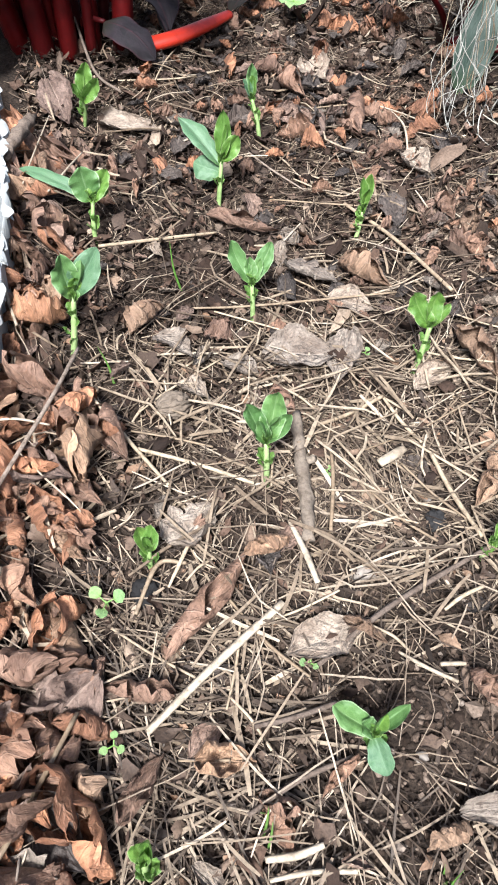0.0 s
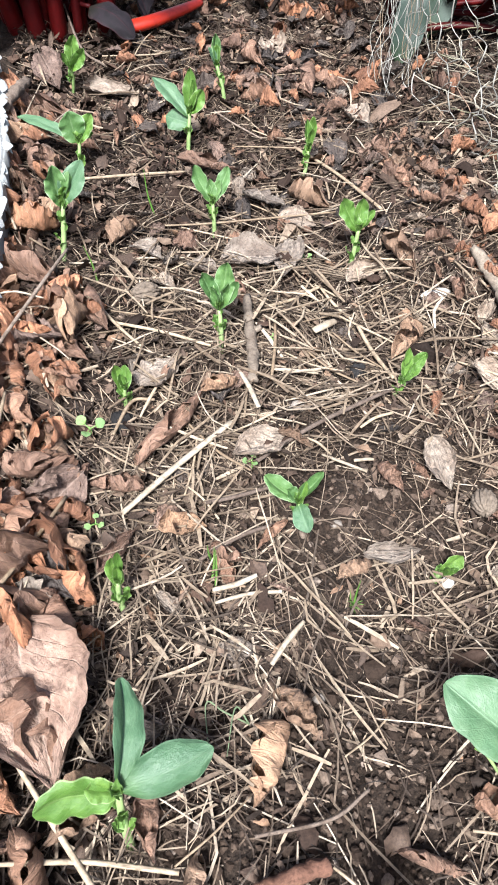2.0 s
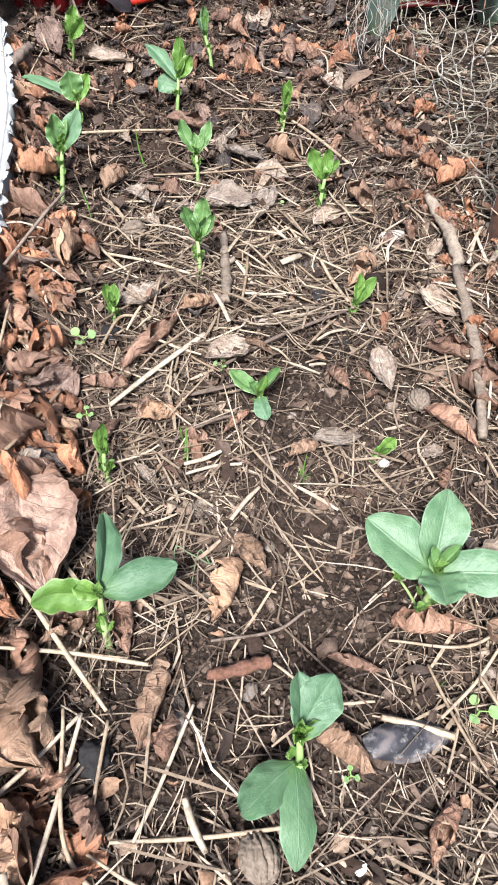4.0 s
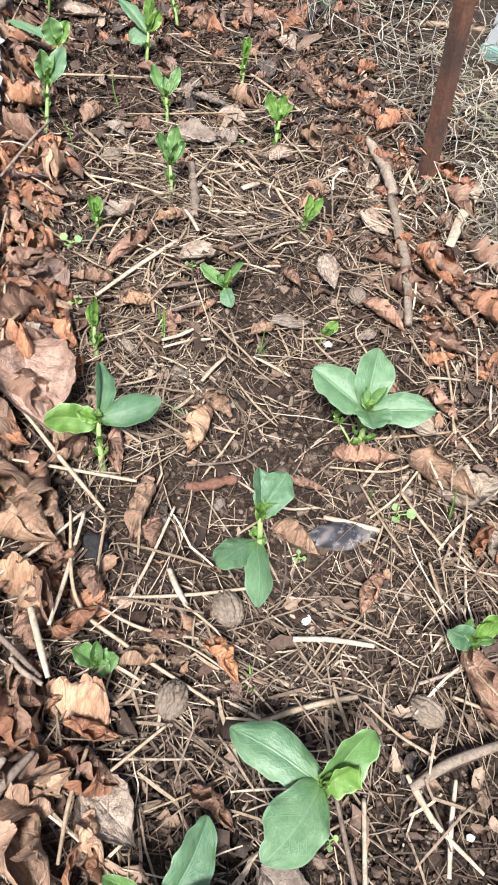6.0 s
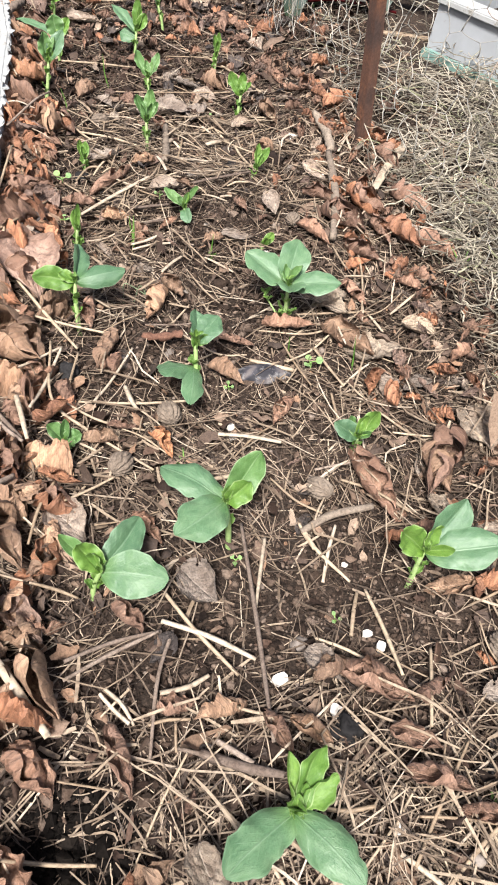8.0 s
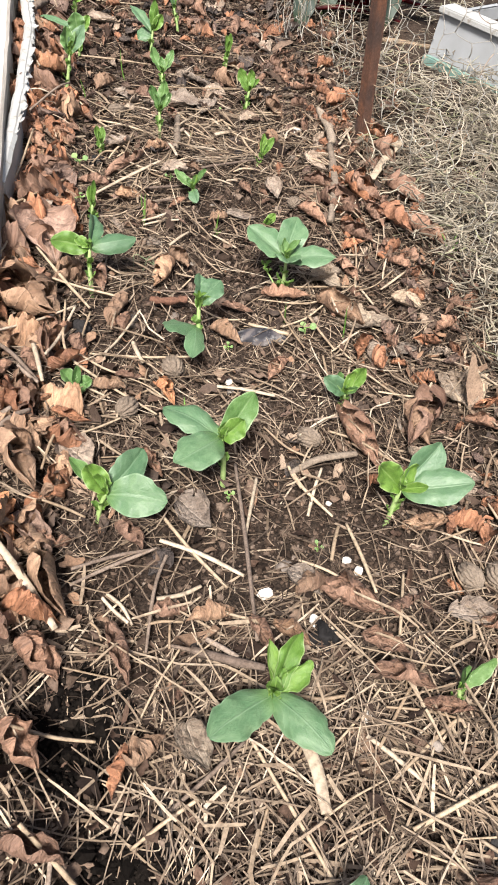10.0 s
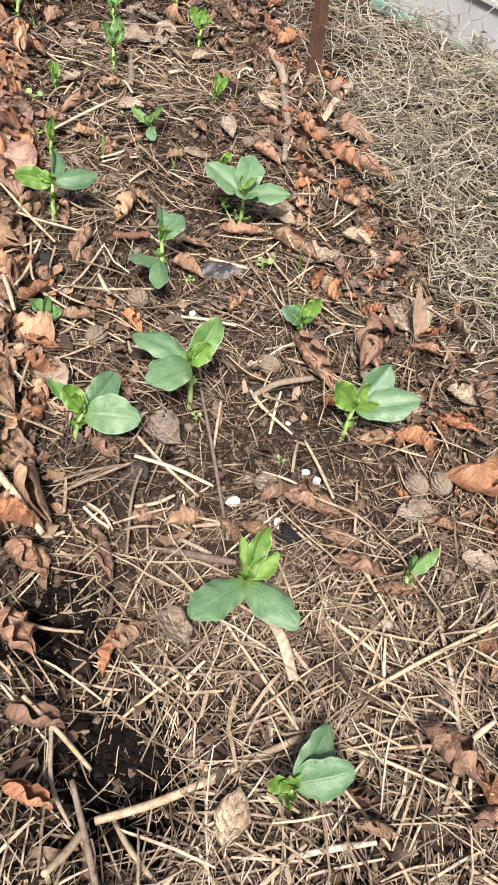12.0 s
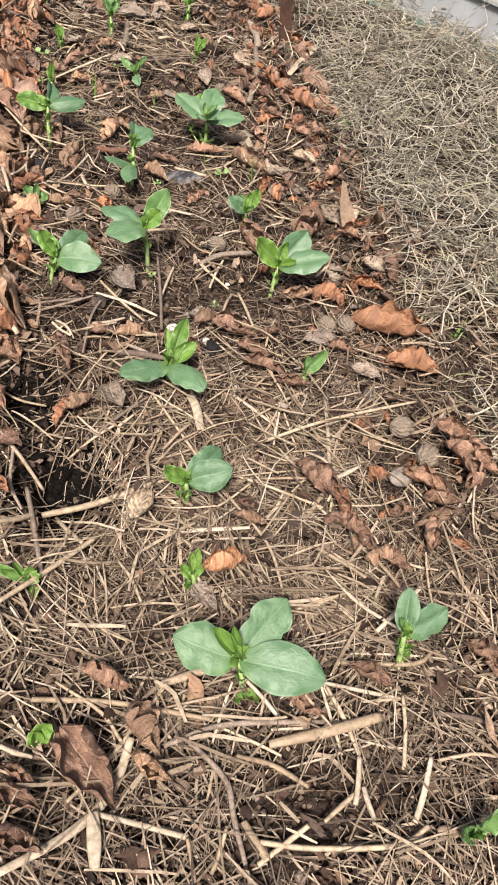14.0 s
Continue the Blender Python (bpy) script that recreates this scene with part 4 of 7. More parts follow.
stalk("pale straw", 0.0044, (-0.130, 0.526), (-0.007, 0.612))
stalk("straw", 0.0032, (-0.161, 1.123), (-0.079, 1.147), (-0.004, 1.175))
stalk("straw", 0.0021, (-0.056, 1.015), (0.023, 1.007), (0.202, 1.008))
stalk("branch", 0.0078, (0.041, 0.822), (0.037, 0.770), (0.033, 0.715), (0.026, 0.668))
stalk("branch", 0.0055, (0.040, 0.775), (0.050, 0.762))
stalk("bark", 0.0076, (-0.049, 0.182), (-0.020, 0.186), (0.007, 0.191))
stalk("twig", 0.0032, (0.012, 0.553), (0.088, 0.599), (0.208, 0.652))
stalk("straw", 0.0024, (-0.078, 0.694), (-0.105, 0.646))
stalk("twig", 0.0028, (-0.182, 0.929), (-0.205, 0.834), (-0.252, 0.733))
stalk("pale straw", 0.0064, (0.114, 0.751), (0.145, 0.768))
stalk("pale straw", 0.0021, (0.313, 1.464), (0.315, 1.385), (0.293, 1.281))
stalk("twig", 0.0104, (-0.276, 1.267), (-0.250, 1.398))
stalk("straw", 0.0020, (-0.300, 1.250), (-0.229, 1.219), (-0.183, 1.210))
stalk("pale straw", 0.0018, (-0.221, 1.208), (-0.183, 1.341))
stalk("straw", 0.0016, (0.080, 1.238), (0.139, 1.203), (0.199, 1.183))
stalk("straw", 0.0016, (-0.026, 1.003), (0.063, 0.953), (0.135, 0.907))
stalk("pale straw", 0.0016, (-0.268, 0.813), (-0.205, 0.808))
stalk("straw", 0.0020, (-0.055, 0.631), (-0.026, 0.582), (0.004, 0.546))
stalk("pale straw", 0.0020, (0.082, 0.558), (0.122, 0.526))
stalk("straw", 0.0018, (0.063, 0.581), (0.092, 0.557))
stalk("pale straw", 0.0024, (0.112, 0.542), (0.132, 0.539))
stalk("straw", 0.0024, (0.132, 0.590), (0.175, 0.609))
stalk("pale straw", 0.0036, (-0.050, 0.425), (-0.008, 0.427))
stalk("twig", 0.0028, (-0.059, 0.454), (-0.017, 0.472), (0.026, 0.483))
stalk("twig", 0.0028, (-0.046, 0.514), (0.021, 0.523))
stalk("straw", 0.0016, (-0.089, 0.649), (-0.061, 0.669))
stalk("pale straw", 0.0016, (0.271, 1.488), (0.320, 1.454), (0.358, 1.388))
stalk("straw", 0.0016, (0.119, 1.275), (0.176, 1.226), (0.212, 1.235))
stalk("straw", 0.0018, (-0.137, 1.593), (-0.021, 1.599), (0.061, 1.630))
stalk("straw", 0.0016, (0.001, 1.747), (-0.047, 1.643), (-0.082, 1.529))
stalk("twig", 0.0032, (-0.195, 1.747), (-0.165, 1.616), (-0.123, 1.562))
stalk("straw", 0.0016, (0.068, 1.065), (0.112, 1.027), (0.125, 0.984))
stalk("straw", 0.0016, (-0.027, 0.927), (-0.089, 0.883), (-0.122, 0.851))
stalk("straw", 0.0016, (0.171, 1.463), (0.265, 1.461), (0.302, 1.421))
stalk("twig", 0.0020, (0.065, 1.365), (0.091, 1.308), (0.131, 1.245))
stalk("pale straw", 0.0014, (-0.231, 1.433), (-0.243, 1.291), (-0.251, 1.212))
stalk("pale straw", 0.0024, (-0.272, 1.065), (-0.243, 0.946))
stalk("pale straw", 0.0036, (0.033, -0.001), (0.112, -0.018))
stalk("straw", 0.0024, (-0.138, 0.064), (-0.066, 0.058), (0.001, 0.056))
stalk("branch", 0.0105, (0.362, 0.868), (0.366, 0.79), (0.356, 0.705))
stalk("branch", 0.0085, (0.350, 0.700), (0.334, 0.60), (0.318, 0.52), (0.285, 0.409))
stalk("pale straw", 0.0036, (0.372, 0.712), (0.425, 0.800))
stalk("pale straw", 0.0030, (0.345, 0.665), (0.392, 0.712), (0.425, 0.655))
stalk("branch", 0.0055, (0.398, 0.702), (0.430, 0.745), (0.428, 0.792))
stalk("pale straw", 0.0040, (0.318, 0.525), (0.320, 0.477))
stalk("pale straw", 0.0040, (-0.078, 0.087), (-0.065, 0.047))
stalk("straw", 0.0020, (0.011, 0.189), (0.054, 0.150), (0.094, 0.143))
stalk("straw", 0.0020, (0.121, 0.197), (0.198, 0.181), (0.273, 0.223))
stalk("straw", 0.0016, (0.312, 0.756), (0.345, 0.687))
stalk("straw", 0.0016, (-0.035, 0.496), (-0.062, 0.541))
stalk("pale straw", 0.0032, (-0.008, 0.346), (0.027, 0.379))
stalk("pale straw", 0.0024, (-0.049, 0.412), (0.012, 0.408))
stalk("twig", 0.0020, (-0.043, 0.217), (0.017, 0.221), (0.051, 0.237))
stalk("pale straw", 0.0020, (0.307, 0.398), (0.340, 0.365), (0.360, 0.339))
stalk("straw", 0.0021, (0.329, 0.436), (0.311, 0.315), (0.286, 0.221))
stalk("straw", 0.0024, (0.165, 0.237), (0.243, 0.232), (0.305, 0.233))
stalk("straw", 0.0016, (0.137, 0.076), (0.163, 0.119), (0.158, 0.138))
stalk("twig", 0.0032, (-0.225, 0.002), (-0.199, -0.023))
stalk("twig", 0.0032, (-0.121, 0.010), (-0.136, -0.002))
stalk("pale straw", 0.0027, (0.069, -0.146), (0.040, -0.242))
stalk("twig", 0.0036, (-0.269, 0.054), (-0.234, 0.021), (-0.201, -0.016))
stalk("twig", 0.0052, (-0.257, -0.140), (-0.247, -0.109), (-0.226, -0.083))
stalk("twig", 0.0048, (-0.248, -0.130), (-0.205, -0.080))
stalk("pale straw", 0.0048, (-0.251, -0.235), (-0.232, -0.262))
stalk("straw", 0.0024, (-0.186, -0.210), (-0.141, -0.220))
stalk("straw", 0.0024, (-0.164, -0.077), (-0.190, -0.160))
stalk("straw", 0.0024, (-0.268, 0.245), (-0.246, 0.382), (-0.243, 0.513))
stalk("pale straw", 0.0052, (-0.239, -0.255), (-0.202, -0.306), (-0.169, -0.355))
stalk("twig", 0.0032, (0.043, -0.128), (0.038, -0.251), (0.028, -0.389))
stalk("pale straw", 0.0036, (-0.060, -0.250), (-0.014, -0.273), (0.029, -0.301))
stalk("straw", 0.0028, (-0.054, -0.219), (0.009, -0.316))
stalk("pale straw", 0.0032, (-0.068, -0.326), (-0.020, -0.315))
stalk("twig", 0.0024, (0.242, -0.045), (0.201, -0.050), (0.149, -0.057))
stalk("pale straw", 0.0027, (0.152, -0.147), (0.120, -0.218))
stalk("straw", 0.0024, (0.210, -0.313), (0.177, -0.395))
stalk("straw", 0.0021, (0.265, -0.011), (0.352, -0.028))
stalk("pale straw", 0.0024, (-0.260, 0.072), (-0.208, 0.114), (-0.159, 0.162))
stalk("pale straw", 0.0040, (-0.209, 0.049), (-0.195, -0.016))
stalk("twig", 0.0056, (-0.036, -0.384), (-0.000, -0.406), (0.032, -0.417))
stalk("straw", 0.0028, (-0.241, 0.660), (-0.263, 0.521), (-0.284, 0.444))
stalk("straw", 0.0028, (-0.183, 0.543), (-0.234, 0.442), (-0.281, 0.401))
stalk("pale straw", 0.0105, (0.410, 0.580), (0.507, 0.710))
stalk("straw", 0.0032, (0.555, 0.807), (0.640, 0.672))
stalk("pale straw", 0.0032, (0.409, 0.854), (0.399, 0.684))
stalk("pale straw", 0.0072, (0.057, -0.490), (0.062, -0.515), (0.064, -0.552))
stalk("straw", 0.0052, (-0.134, -0.634), (-0.063, -0.628), (0.060, -0.604))
stalk("pale straw", 0.0024, (0.198, -0.585), (0.223, -0.615))
stalk("pale straw", 0.0032, (0.116, -0.491), (0.165, -0.536))
stalk("straw", 0.0027, (0.103, -0.454), (0.045, -0.445))
stalk("straw", 0.0027, (0.130, -0.532), (0.207, -0.485), (0.218, -0.493))
stalk("straw", 0.0024, (0.009, -0.482), (0.038, -0.549), (0.061, -0.602))
stalk("twig", 0.0028, (-0.070, -0.528), (-0.029, -0.505), (0.003, -0.482))
stalk("straw", 0.0024, (-0.103, -0.548), (-0.042, -0.523))
stalk("straw", 0.0024, (-0.209, -0.446), (-0.133, -0.452))
stalk("straw", 0.0032, (-0.190, -0.532), (-0.135, -0.586))
stalk("twig", 0.0028, (-0.167, -0.550), (-0.169, -0.602), (-0.155, -0.639))
stalk("straw", 0.0024, (0.096, -0.614), (0.144, -0.641), (0.199, -0.677))
stalk("pale straw", 0.0040, (0.213, -0.640), (0.258, -0.621))
stalk("straw", 0.0021, (0.212, -0.409), (0.162, -0.461), (0.126, -0.502))
stalk("twig", 0.0040, (-0.152, -0.599), (-0.140, -0.666), (-0.128, -0.742))
stalk("straw", 0.0036, (-0.119, -0.629), (-0.106, -0.664), (-0.086, -0.699))
stalk("straw", 0.0040, (-0.170, -0.776), (-0.126, -0.740), (-0.070, -0.688))
stalk("straw", 0.0048, (-0.176, -0.676), (-0.141, -0.638))
stalk("tan stalk", 0.0068, (0.083, -0.943), (0.138, -0.940), (0.198, -0.930))
stalk("pale straw", 0.0052, (-0.156, -1.019), (-0.097, -0.993), (-0.062, -0.961), (-0.044, -0.922))
stalk("twig", 0.0036, (-0.015, -0.933), (0.046, -0.922), (0.158, -0.929))
stalk("pale straw", 0.0032, (-0.083, -0.980), (-0.044, -0.993), (-0.000, -1.009))
stalk("twig", 0.0036, (0.007, -0.931), (0.037, -0.969), (0.041, -1.002), (0.048, -1.051))
stalk("straw", 0.0032, (0.061, -1.022), (0.111, -1.033), (0.183, -1.041), (0.214, -1.031))
stalk("straw", 0.0056, (-0.015, -0.876), (0.022, -0.868), (0.058, -0.862))
stalk("straw", 0.0036, (-0.134, -0.875), (-0.060, -0.884), (0.033, -0.916))
stalk("pale straw", 0.0027, (0.145, -0.888), (0.189, -0.903), (0.224, -0.915))
stalk("pale straw", 0.0032, (0.166, -0.965), (0.153, -1.004))
stalk("straw", 0.0027, (0.228, -0.912), (0.208, -0.980))
stalk("straw", 0.0032, (0.152, -0.893), (0.167, -0.963))
stalk("straw", 0.0036, (0.050, -0.951), (0.084, -0.961), (0.112, -0.985))
stalk("pale straw", 0.0072, (-0.080, -0.981), (-0.079, -1.024))
stalk("straw", 0.0052, (0.049, -1.004), (0.065, -1.035))
stalk("pale straw", 0.0032, (0.165, -0.990), (0.169, -1.018))
stalk("pale straw", 0.0036, (0.237, -0.974), (0.203, -1.026))
stalk("straw", 0.0024, (0.308, -0.983), (0.244, -0.976))
stalk("straw", 0.0032, (0.121, -1.014), (0.160, -0.992))
stalk("straw", 0.0032, (0.057, -1.038), (0.105, -1.016))
stalk("twig", 0.0036, (0.253, -0.932), (0.319, -0.957))
stalk("tan stalk", 0.0056, (0.219, -1.038), (0.237, -1.041))
stalk("pale straw", 0.0027, (-0.132, -0.927), (-0.162, -0.916))
stalk("straw", 0.0028, (-0.102, -0.969), (-0.061, -0.931), (0.003, -0.863))
stalk("straw", 0.0024, (-0.113, -0.858), (-0.071, -0.893), (-0.053, -0.922))
stalk("pale straw", 0.0027, (0.069, -0.882), (0.101, -0.925))
stalk("straw", 0.0024, (-0.001, -1.010), (0.002, -1.044))
stalk("straw", 0.0027, (0.014, -1.043), (0.034, -1.006))
stalk("straw", 0.0024, (0.012, -0.694), (0.002, -0.738))
stalk("straw", 0.0024, (-0.047, -0.726), (-0.026, -0.784))
stalk("pale straw", 0.0036, (0.031, -0.699), (0.104, -0.702))
stalk("straw", 0.0024, (0.080, -0.633), (0.122, -0.719), (0.129, -0.786))
stalk("pale straw", 0.0026, (0.254, -0.853), (0.213, -0.815), (0.193, -0.792))
stalk("pale straw", 0.0032, (0.218, -0.843), (0.287, -0.794))
stalk("straw", 0.0024, (0.137, -0.808), (0.185, -0.799))
stalk("pale straw", 0.0024, (0.052, -0.795), (0.035, -0.756))
stalk("straw", 0.0032, (0.173, -0.870), (0.244, -0.884), (0.274, -0.871))
stalk("straw", 0.0028, (0.352, -0.843), (0.324, -0.768))
stalk("straw", 0.0032, (0.453, -0.507), (0.350, -0.556))
stalk("straw", 0.0028, (0.180, -0.732), (0.223, -0.781))
stalk("straw", 0.0024, (0.209, -0.537), (0.242, -0.627))

stalk("straw", 0.0026, (-0.172, 0.166), (-0.170, 0.064), (-0.127, 0.014), (-0.052, -0.051))
stalk("pale straw", 0.0028, (-0.158, 0.163), (-0.179, 0.087), (-0.193, 0.031))
stalk("pale straw", 0.0022, (-0.064, 0.159), (-0.097, 0.100), (-0.120, 0.061))
stalk("straw", 0.0022, (-0.137, 0.156), (-0.147, 0.104), (-0.155, 0.061))
stalk("straw", 0.0032, (-0.219, 0.295), (-0.176, 0.224), (-0.138, 0.164))
stalk("straw", 0.0026, (-0.228, 0.221), (-0.165, 0.217), (-0.101, 0.202))
stalk("straw", 0.0022, (-0.154, 0.057), (-0.112, 0.029), (-0.058, 0.012))
stalk("tan stalk", 0.0036, (-0.012, -0.071), (0.036, -0.064), (0.082, -0.063))
stalk("branch", 0.0060, (0.204, -0.125), (0.150, -0.133), (0.112, -0.146))
stalk("straw", 0.0030, (0.112, -0.134), (0.115, -0.151), (0.120, -0.176))
stalk("straw", 0.0024, (0.198, 0.062), (0.196, 0.030), (0.196, -0.006))
stalk("straw", 0.0024, (0.193, 0.153), (0.205, 0.116), (0.222, 0.080))
stalk("tan stalk", 0.0040, (0.095, 0.128), (0.122, 0.119), (0.153, 0.104))
stalk("straw", 0.0030, (0.116, -0.139), (0.122, -0.177), (0.151, -0.220))
stalk("straw", 0.0030, (0.165, -0.232), (0.168, -0.285), (0.168, -0.341))
stalk("straw", 0.0030, (0.132, -0.288), (0.142, -0.262), (0.155, -0.234))
stalk("straw", 0.0022, (0.093, -0.288), (0.121, -0.306), (0.150, -0.328))
stalk("straw", 0.0026, (0.180, -0.073), (0.215, -0.099), (0.250, -0.133))
stalk("straw", 0.0030, (0.062, 0.813), (0.103, 0.830), (0.144, 0.847))
stalk("straw", 0.0028, (0.144, 0.847), (0.157, 0.813), (0.170, 0.781))
stalk("straw", 0.0032, (0.173, 0.762), (0.178, 0.712), (0.187, 0.654))
stalk("pale straw", 0.0036, (0.012, 0.692), (0.019, 0.658), (0.025, 0.623))
stalk("straw", 0.0026, (0.071, 0.782), (0.063, 0.734), (0.049, 0.678))
stalk("straw", 0.0034, (0.176, 1.194), (0.227, 1.112), (0.267, 0.994))
stalk("straw", 0.0028, (-0.125, 0.800), (-0.067, 0.771), (-0.014, 0.744))
stalk("straw", 0.0026, (-0.174, 0.867), (-0.128, 0.801), (-0.097, 0.748))
stalk("straw", 0.0028, (-0.135, 0.623), (-0.113, 0.669), (-0.087, 0.666))
stalk("straw", 0.0030, (0.138, -0.572), (0.238, -0.542), (0.381, -0.502))
stalk("pale straw", 0.0034, (0.243, -0.498), (0.230, -0.573), (0.217, -0.635))
stalk("straw", 0.0024, (0.217, -0.635), (0.171, -0.630), (0.128, -0.625))
stalk("twig", 0.0028, (-0.156, -0.284), (-0.108, -0.267), (-0.061, -0.261))
stalk("twig", 0.0028, (-0.157, -0.302), (-0.112, -0.280), (-0.064, -0.264))
stalk("twig", 0.0026, (-0.050, -0.263), (-0.069, -0.312), (-0.082, -0.382))
stalk("pale straw", 0.0024, (-0.124, -0.317), (-0.098, -0.350))
stalk("pale straw", 0.0024, (-0.119, -0.313), (-0.094, -0.350))
stalk("straw", 0.0022, (-0.081, -0.353), (-0.042, -0.352))
stalk("twig", 0.0030, (-0.056, -0.375), (-0.023, -0.393), (0.006, -0.412))
stalk("twig", 0.0034, (-0.021, -0.378), (0.007, -0.404))
stalk("straw", 0.0018, (-0.056, -0.354), (-0.058, -0.378))
stalk("straw", 0.0018, (-0.136, -0.345), (-0.125, -0.365))


# ---- fallen leaves ----
LEAF_LABEL = {"amber": "bright orange-brown curled dry leaf", "tan": "tan dried leaf with curled edges", "grey": "flat grey-brown dried leaf", "brown": "dark brown curled dry leaf", "rust": "rust-coloured crumpled dry leaf", "pale": "pale cream dry leaf fragment", "mauve": "large flat mauve-brown dried leaf with pale veins", "dark": "blackened damp leaf piece"}
LEAF_MESH = {}


def dry_mesh(kind, variant):
    """A crumpled leaf of unit length and unit width, lying about z = 0."""
    key = (kind, variant)
    if key in LEAF_MESH:
        return LEAF_MESH[key]
    r = np.random.default_rng(variant * 31 + 7)
    rows, cols = 26, 18
    off = Vector((variant * 4.7, 2.0, 1.0))
    flat = kind in ("grey", "pale", "dark", "mauve")
    curl = r.uniform(0.15, 0.6) if flat else r.uniform(0.4, 1.5)
    roll = (r.uniform(0, 0.8, 2) if flat else r.uniform(0.3, 2.6, 2))
    arch, skew, twist = r.uniform(-0.5, 0.8), r.uniform(-0.5, 0.5), r.uniform(-0.5, 0.5) if flat else r.uniform(-1.1, 1.1)
    pleat, crump, ovate = r.uniform(0.025, 0.05), 0.45 if flat else 1.0, r.uniform(0.62, 0.85)
    v, uv, f = [], [], []
    for i in range(rows + 1):
        t = i / rows
        body = math.sin(math.pi * (0.02 + 0.97 * t) ** ovate) ** 0.78 * (1 - 0.35 * max(0.0, t - 0.8) / 0.2)
        mid = 0.05 * math.sin(t * 4 + variant)
        for j in range(cols + 1):
            u = j / cols * 2 - 1
            s = 1 if u > 0 else -1
            half = 0.55 * max(body * (1 + 0.20 * noise.noise(Vector((s * 3.0, t * 3.4, 0)) + off) + 0.10 * noise.noise(Vector((s * 7.0, t * 15, 4)) + off)), 0.02)
            if variant % 3 == 0:
                half *= 1 + 0.10 * math.sin(t * 26 + variant + s)
            a = u * curl * (0.7 + 0.8 * noise.noise(Vector((0.3, t * 2.2, 3)) + off)) + skew * 0.3
            a += s * max(0.0, abs(u) - 0.4) ** 2 * 3.6 * roll[0 if s < 0 else 1] * (0.5 + 1.3 * abs(noise.noise(Vector((s, t * 3.1, 9)) + off)))
            x, z = half * u * math.cos(a * 0.62), half * abs(u) * math.sin(abs(a) * 0.62) * 1.35
            z += crump * (0.17 * abs(noise.noise(Vector((u * 1.4, t * 2.8, 5)) + off)) - 0.12 * abs(noise.noise(Vector((u * 2.6, t * 5.5, 7)) + off)) + 0.08 * noise.noise(Vector((u * 5, t * 10, 2)) + off) - 0.07 * abs(noise.noise(Vector((u * 6, t * 13, 12)) + off)))
            z += pleat * abs(math.sin((t - abs(u) * 0.30) * 19.0)) * min(1.0, abs(u) * 2.5) - 0.03 * max(0.0, 1 - abs(u) * 6)
            k = twist * (t - 0.5)
            x, z = x * math.cos(k) - z * math.sin(k), x * math.sin(k) + z * math.cos(k)
            z += arch * 0.7 * (t - 0.5) ** 2
            v.append((t - 0.5 + 0.05 * noise.noise(Vector((u * 2.6, t * 4, 11)) + off), x + mid, z))
            uv.append((j / cols, t))
    drop = set()
    for q in range(int(r.integers(0, 3))):
        i, left = int(r.integers(1, rows - 3)), r.random() < 0.5
        for d in range(int(r.integers(1, 4))):
            for e in range(int(r.integers(1, 5))):
                drop.add((i + d, e if left else cols - 1 - e))
    for i in range(rows):
        for j in range(cols):
            if (i, j) not in drop:
                a = i * (cols + 1) + j
                f.append((a, a + 1, a + cols + 2, a + cols + 1))
    lo = sorted(p[2] for p in v)[len(v) // 12]
    v = [(a, b, c - lo) for a, b, c in v]
    ob = mesh_object("dry_leaf", v, f, DRY[kind], True, uv)
    LEAF_MESH[key] = ob.data
    bpy.data.objects.remove(ob)
    return LEAF_MESH[key]


def fallen_leaf(kind, x, y, azimuth, length, width, tilt=None, lift=0.017):
    seed = int(abs(x * 9973 + y * 7001) * 1000)
    r = random.Random(seed)
    ob = new("dry_leaf", dry_mesh(kind, r.randrange(12)))
    tx, ty = (r.uniform(-10, 10), r.uniform(-9, 9)) if tilt is None else (r.uniform(-tilt, tilt), r.uniform(-tilt, tilt))
    width = min(width * (1.0 if kind in ("grey", "pale") else 0.9), length * 1.1)
    ob.matrix_world = pose(x, y, float(lie(x, y)) + lift + 0.012 / (1 + math.exp((y + 0.42) / 0.03)), tx, ty, azimuth) @ Matrix.Diagonal((length, width, min(length, width) * 0.85, 1))
    if "stalk" not in LEAF_MESH:
        s = tube_object("leaf_stalk", [(-0.49, 0, 0.10), (-0.62, 0.02, 0.08), (-0.78, 0.07, 0.02)], [0.010, 0.008, 0.011], TWIG_ONE, None, 5, 7)
        LEAF_MESH["stalk"] = s.data
        bpy.data.objects.remove(s)
    if length > 0.045 and kind != "pale":
        new("leaf_stalk", LEAF_MESH["stalk"]).parent = ob
    tagged(ob, LEAF_LABEL[kind] + " on the mulch", "dry leaf", "fallen leaves")
    return ob


fallen_leaf("tan", 0.172, 1.053, -44, 0.075, 0.056)
fallen_leaf("grey", -0.078, 0.704, 35, 0.062, 0.048, 5)
fallen_leaf("brown", -0.070, 0.628, 48, 0.118, 0.040)
fallen_leaf("tan", -0.012, 0.668, 20, 0.046, 0.034)
fallen_leaf("tan", -0.071, 0.492, -10, 0.047, 0.036)
fallen_leaf("brown", -0.136, 0.558, 167, 0.062, 0.032)
fallen_leaf("brown", -0.137, 0.486, 51, 0.060, 0.027)
fallen_leaf("amber", -0.228, 0.972, -170, 0.072, 0.062, None, 0.03)
fallen_leaf("grey", 0.063, 0.916, -7, 0.081, 0.056)
fallen_leaf("grey", 0.113, 0.911, -109, 0.091, 0.041)
fallen_leaf("brown", 0.034, 0.838, -80, 0.062, 0.032)
fallen_leaf("brown", 0.033, 1.188, -22, 0.100, 0.040)
